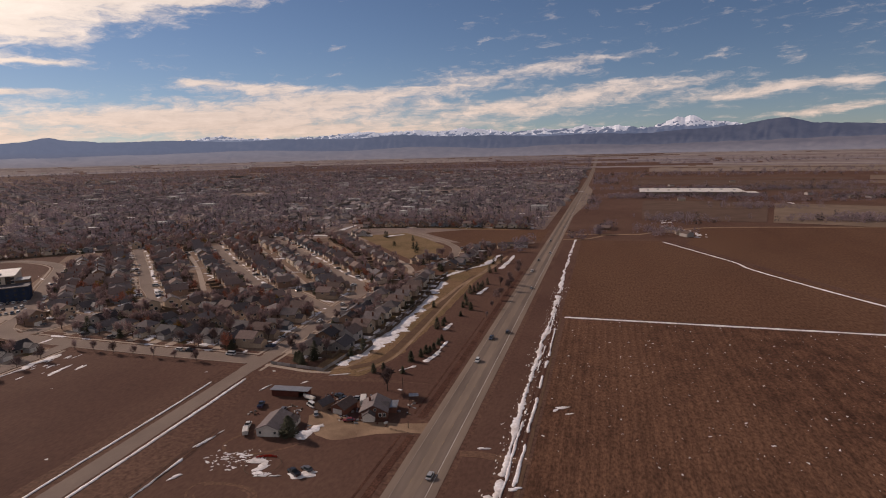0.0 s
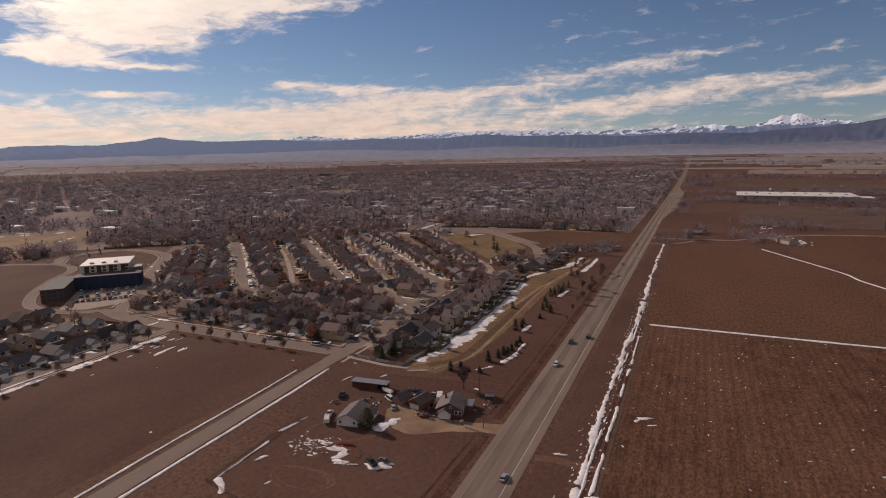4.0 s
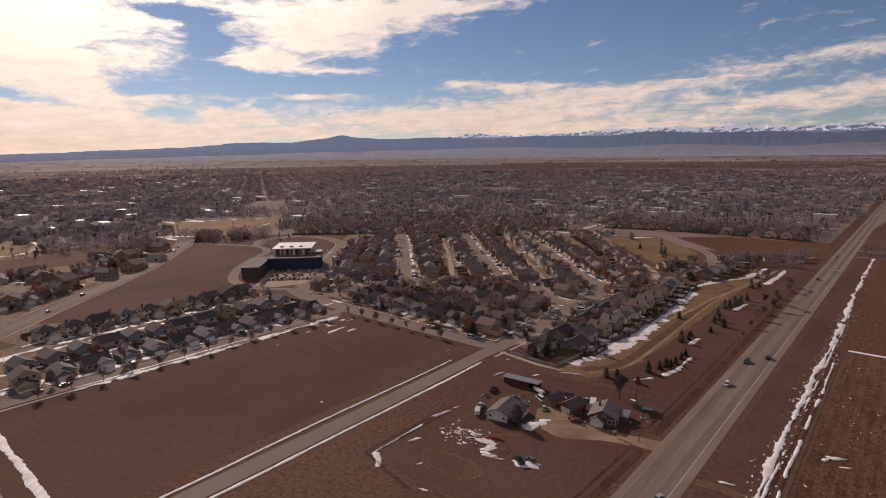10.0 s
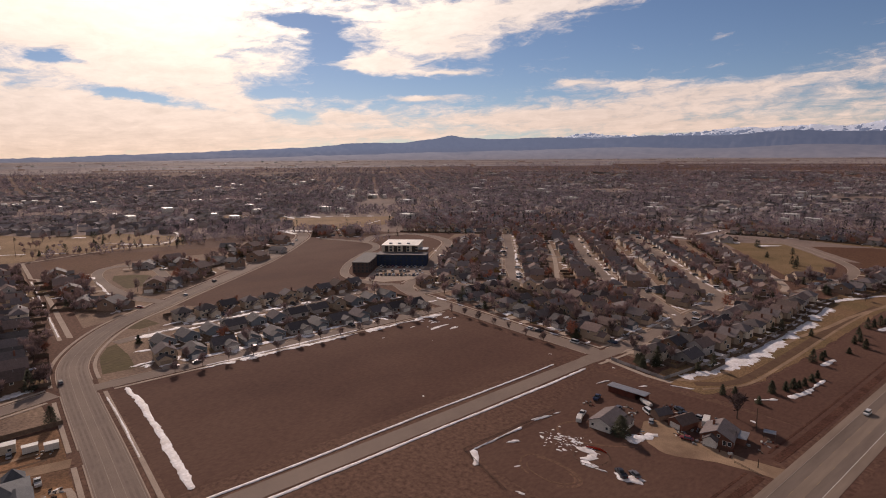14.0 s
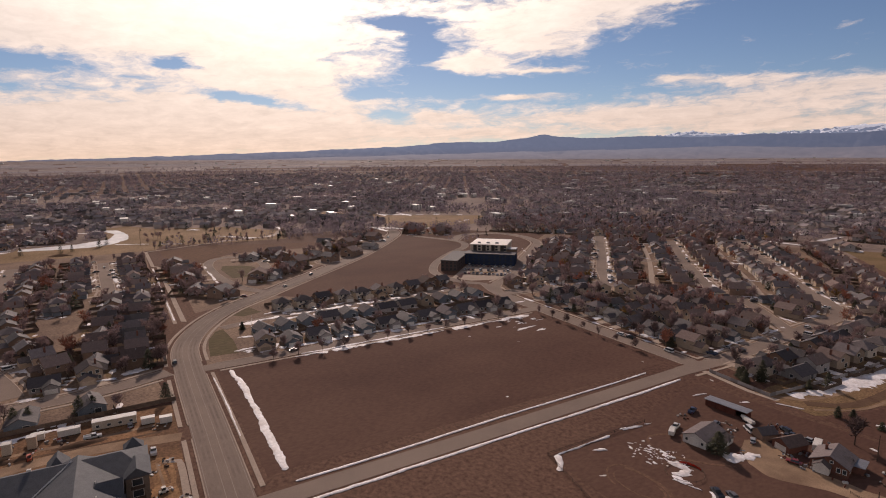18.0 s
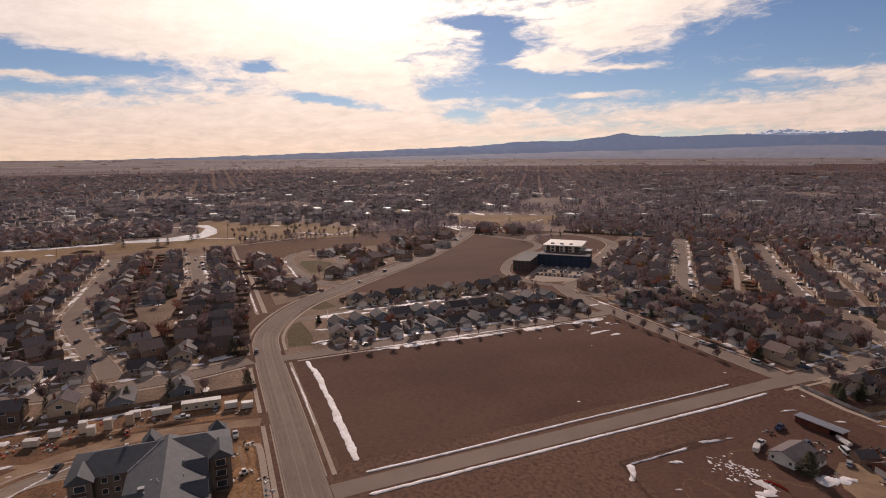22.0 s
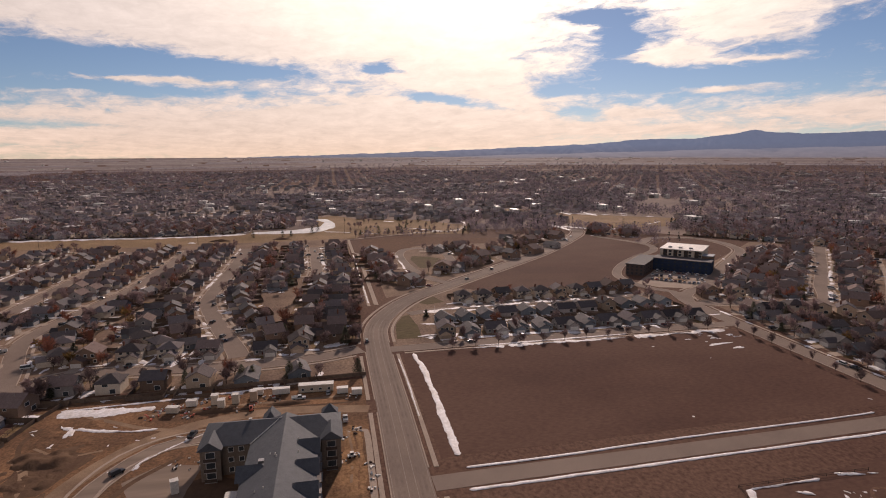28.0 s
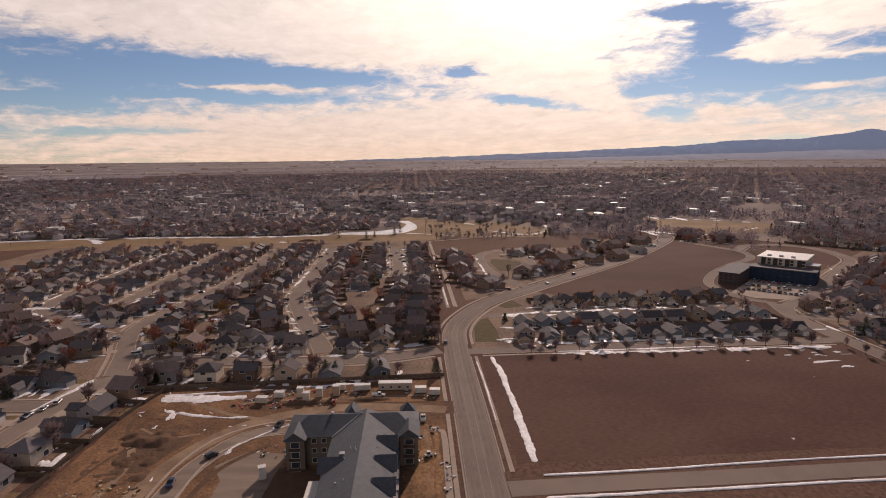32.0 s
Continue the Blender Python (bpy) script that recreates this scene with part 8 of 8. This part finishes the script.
# ---- the four-storey building with its car park ----
INN_BRICK = material("dark_umber_brick", (0.10, 0.075, 0.068), (0.075, 0.057, 0.053), 0.6, bump=0.2, fine=4)
inn = thing("four_storey_building", "unfinished four-storey building with white roof and dark blue wrapped walls", "building")
part("front_block", boxed(0, 48, 0, 16, 0, 10.5), WRAP, inn, "dark blue wrapped walls")
part("front_roof", boxed(-0.5, 48.5, -0.5, 16.5, 10.5, 11.2), ROOFS[2], inn)
part("tower_block", boxed(2, 38, 15.8, 52, 0, 17.2), WALLS[3], inn, "cream-clad upper storeys")
part("tower_roof", boxed(1.4, 38.6, 15.4, 52.6, 17.2, 17.7), MEMBRANE, inn, "bright white roof membrane")
part("left_wing", boxed(-15, 0.02, -34, 16, 0, 9.4), INN_BRICK, inn, "dark brick wing")
part("left_roof", boxed(-15.5, 0.5, -34.5, 16.5, 9.4, 10.0), ROOFS[2], inn)
part("right_block", boxed(38, 47, 16, 28, 0, 13.2), WALLS[4], inn)
part("right_block_roof", boxed(37.7, 47.4, 15.8, 28.4, 13.2, 13.7), GREYMET, inn)
for k in range(4):
    part("bay", boxed(5 + 9 * k, 8.4 + 9 * k, 15.3, 15.8, 11.2, 17.0), TRUNK, inn, "dark brown window bay")
    for s in range(2):
        window(inn, 11 + 8.5 * k, 15.8, 11.8 + 2.7 * s, 2.2, 1.8, trim=TRUNK, apart=True)
        window(inn, 6.7 + 9 * k, 15.3, 11.8 + 2.7 * s, 1.5, 1.4, trim=TRUNK, apart=True)
for k in range(9):
    for s in range(3):
        window(inn, 3 + 5.2 * k, 0, 1.2 + 3.3 * s, 1.7, 1.6, trim=WRAP, apart=True)
for k in range(4):
    for s in range(3):
        window(inn, -13.2 + 3.8 * k, -34, 1.2 + 2.9 * s, 1.6, 1.5, trim=TRUNK, apart=True)
        window(inn, -30 + 7 * k, 0.02, 1.2 + 2.9 * s, 1.6, 1.5, "x", 1, TRUNK, apart=True)
for k in range(3):
    part("roof_unit", boxed(8 + 9 * k, 11 + 9 * k, 22, 25, 17.7, 19.0), GREYMET, inn)
inn.matrix_basis = pose(-441, 275, 0, 0, 0, 46) @ Matrix.Diagonal((0.96, 1, 0.96, 1))
IN = inn.matrix_basis


def in_pts(pts):
    return [tuple((IN @ Vector((x, y, 0))).xy) for x, y in pts]


slab("car_park", in_pts([(2, -62), (20, -68), (44, -58), (52, -36), (52, -2), (2, -2)]), 0.05, CONCRETE, "car park in front of the unfinished building")
slab("car_park", in_pts([(52, 14), (74, 20), (84, 62), (52, 70)]), 0.05, CONCRETE, "pale paved yard beside the unfinished building")
slab("planting_island", in_pts([(12, -36), (34, -36), (36, -31), (12, -31)]), 0.12, GRASS_TAN, "rough planting island in the car park", wobble=0.5)
slab("planting_strip", in_pts([(54, 2), (70, 8), (74, 16), (54, 10)]), 0.1, GRASS_TAN, "planted strip by the yard", wobble=0.5)
for k in range(36):
    row, i = divmod(k, 12)
    x, y, _ = IN @ Vector((6 + 3.6 * i, (-8, -26, -42)[row], 0))
    if q.random() < 0.85:
        put_car(q.randrange(10), x, y, 45 + q.choice((0, 180)))


# ---- lone things further off ----
gabled("farm_house", "small white farmhouse beside the highway", -78, 596, 100, 8, 12, 3, 2.6, WHITE, ROOFS[0])
gabled("farm_house", "low brown farmhouse beyond the field", 8, 742, 80, 9, 20, 3, 2.4, WALLS[4], ROOFS[1])
for k, (x, y) in enumerate([(-112, 592), (-100, 598), (-90, 603), (-120, 604), (-96, 588)]):
    gabled("outbuilding", "dark outbuilding near the highway", x, y, 95 + 5 * k, 6, 9 + k, 2.6, 1.6, WALLS[(k + 1) % 5], ROOFS[k % 3], category="shed")
for k, (x, y) in enumerate([(86, 705), (95, 690), (84, 725), (150, 1180), (410, 1330), (430, 1262), (452, 1258), (480, 1256), (505, 1262), (345, 1800), (165, 1630), (20, 1260), (40, 1275)]):
    gabled("distant_house", "distant pale farm building among trees", x, y, 30 * k, 9, 14, 4, 2.4, WALLS[(3, 1, 0)[k % 3]], ROOFS[k % 3], category="house")
store = thing("warehouse", "long low warehouse with a bright white flat roof among far fields", "warehouse")
part("wall", boxed(-105, 105, -60, 60, 0, 7.5), STONE, store)
part("roof", boxed(-105.5, 105.5, -60.5, 60.5, 7.5, 8.1), MEMBRANE, store, "bright white flat roof")
part("annex", boxed(70, 128, -62, -20, 0, 6), WALLS[1], store)
part("annex_roof", boxed(69.5, 128.5, -62.5, -19.5, 6, 6.4), MEMBRANE, store)
for k in range(9):
    part("roof_unit", boxed(-90 + 22 * k, -85 + 22 * k, -15 + 30 * (k % 2), -11 + 30 * (k % 2), 8.1, 9.6), GREYMET, store)
for k in range(8):
    part("loading_door", boxed(-92 + 20 * k, -86 + 20 * k, -60.3, -60, 0, 4.2), TRUNK, store)
store.matrix_basis = pose(182, 1372, 0, 0, 0, -3)
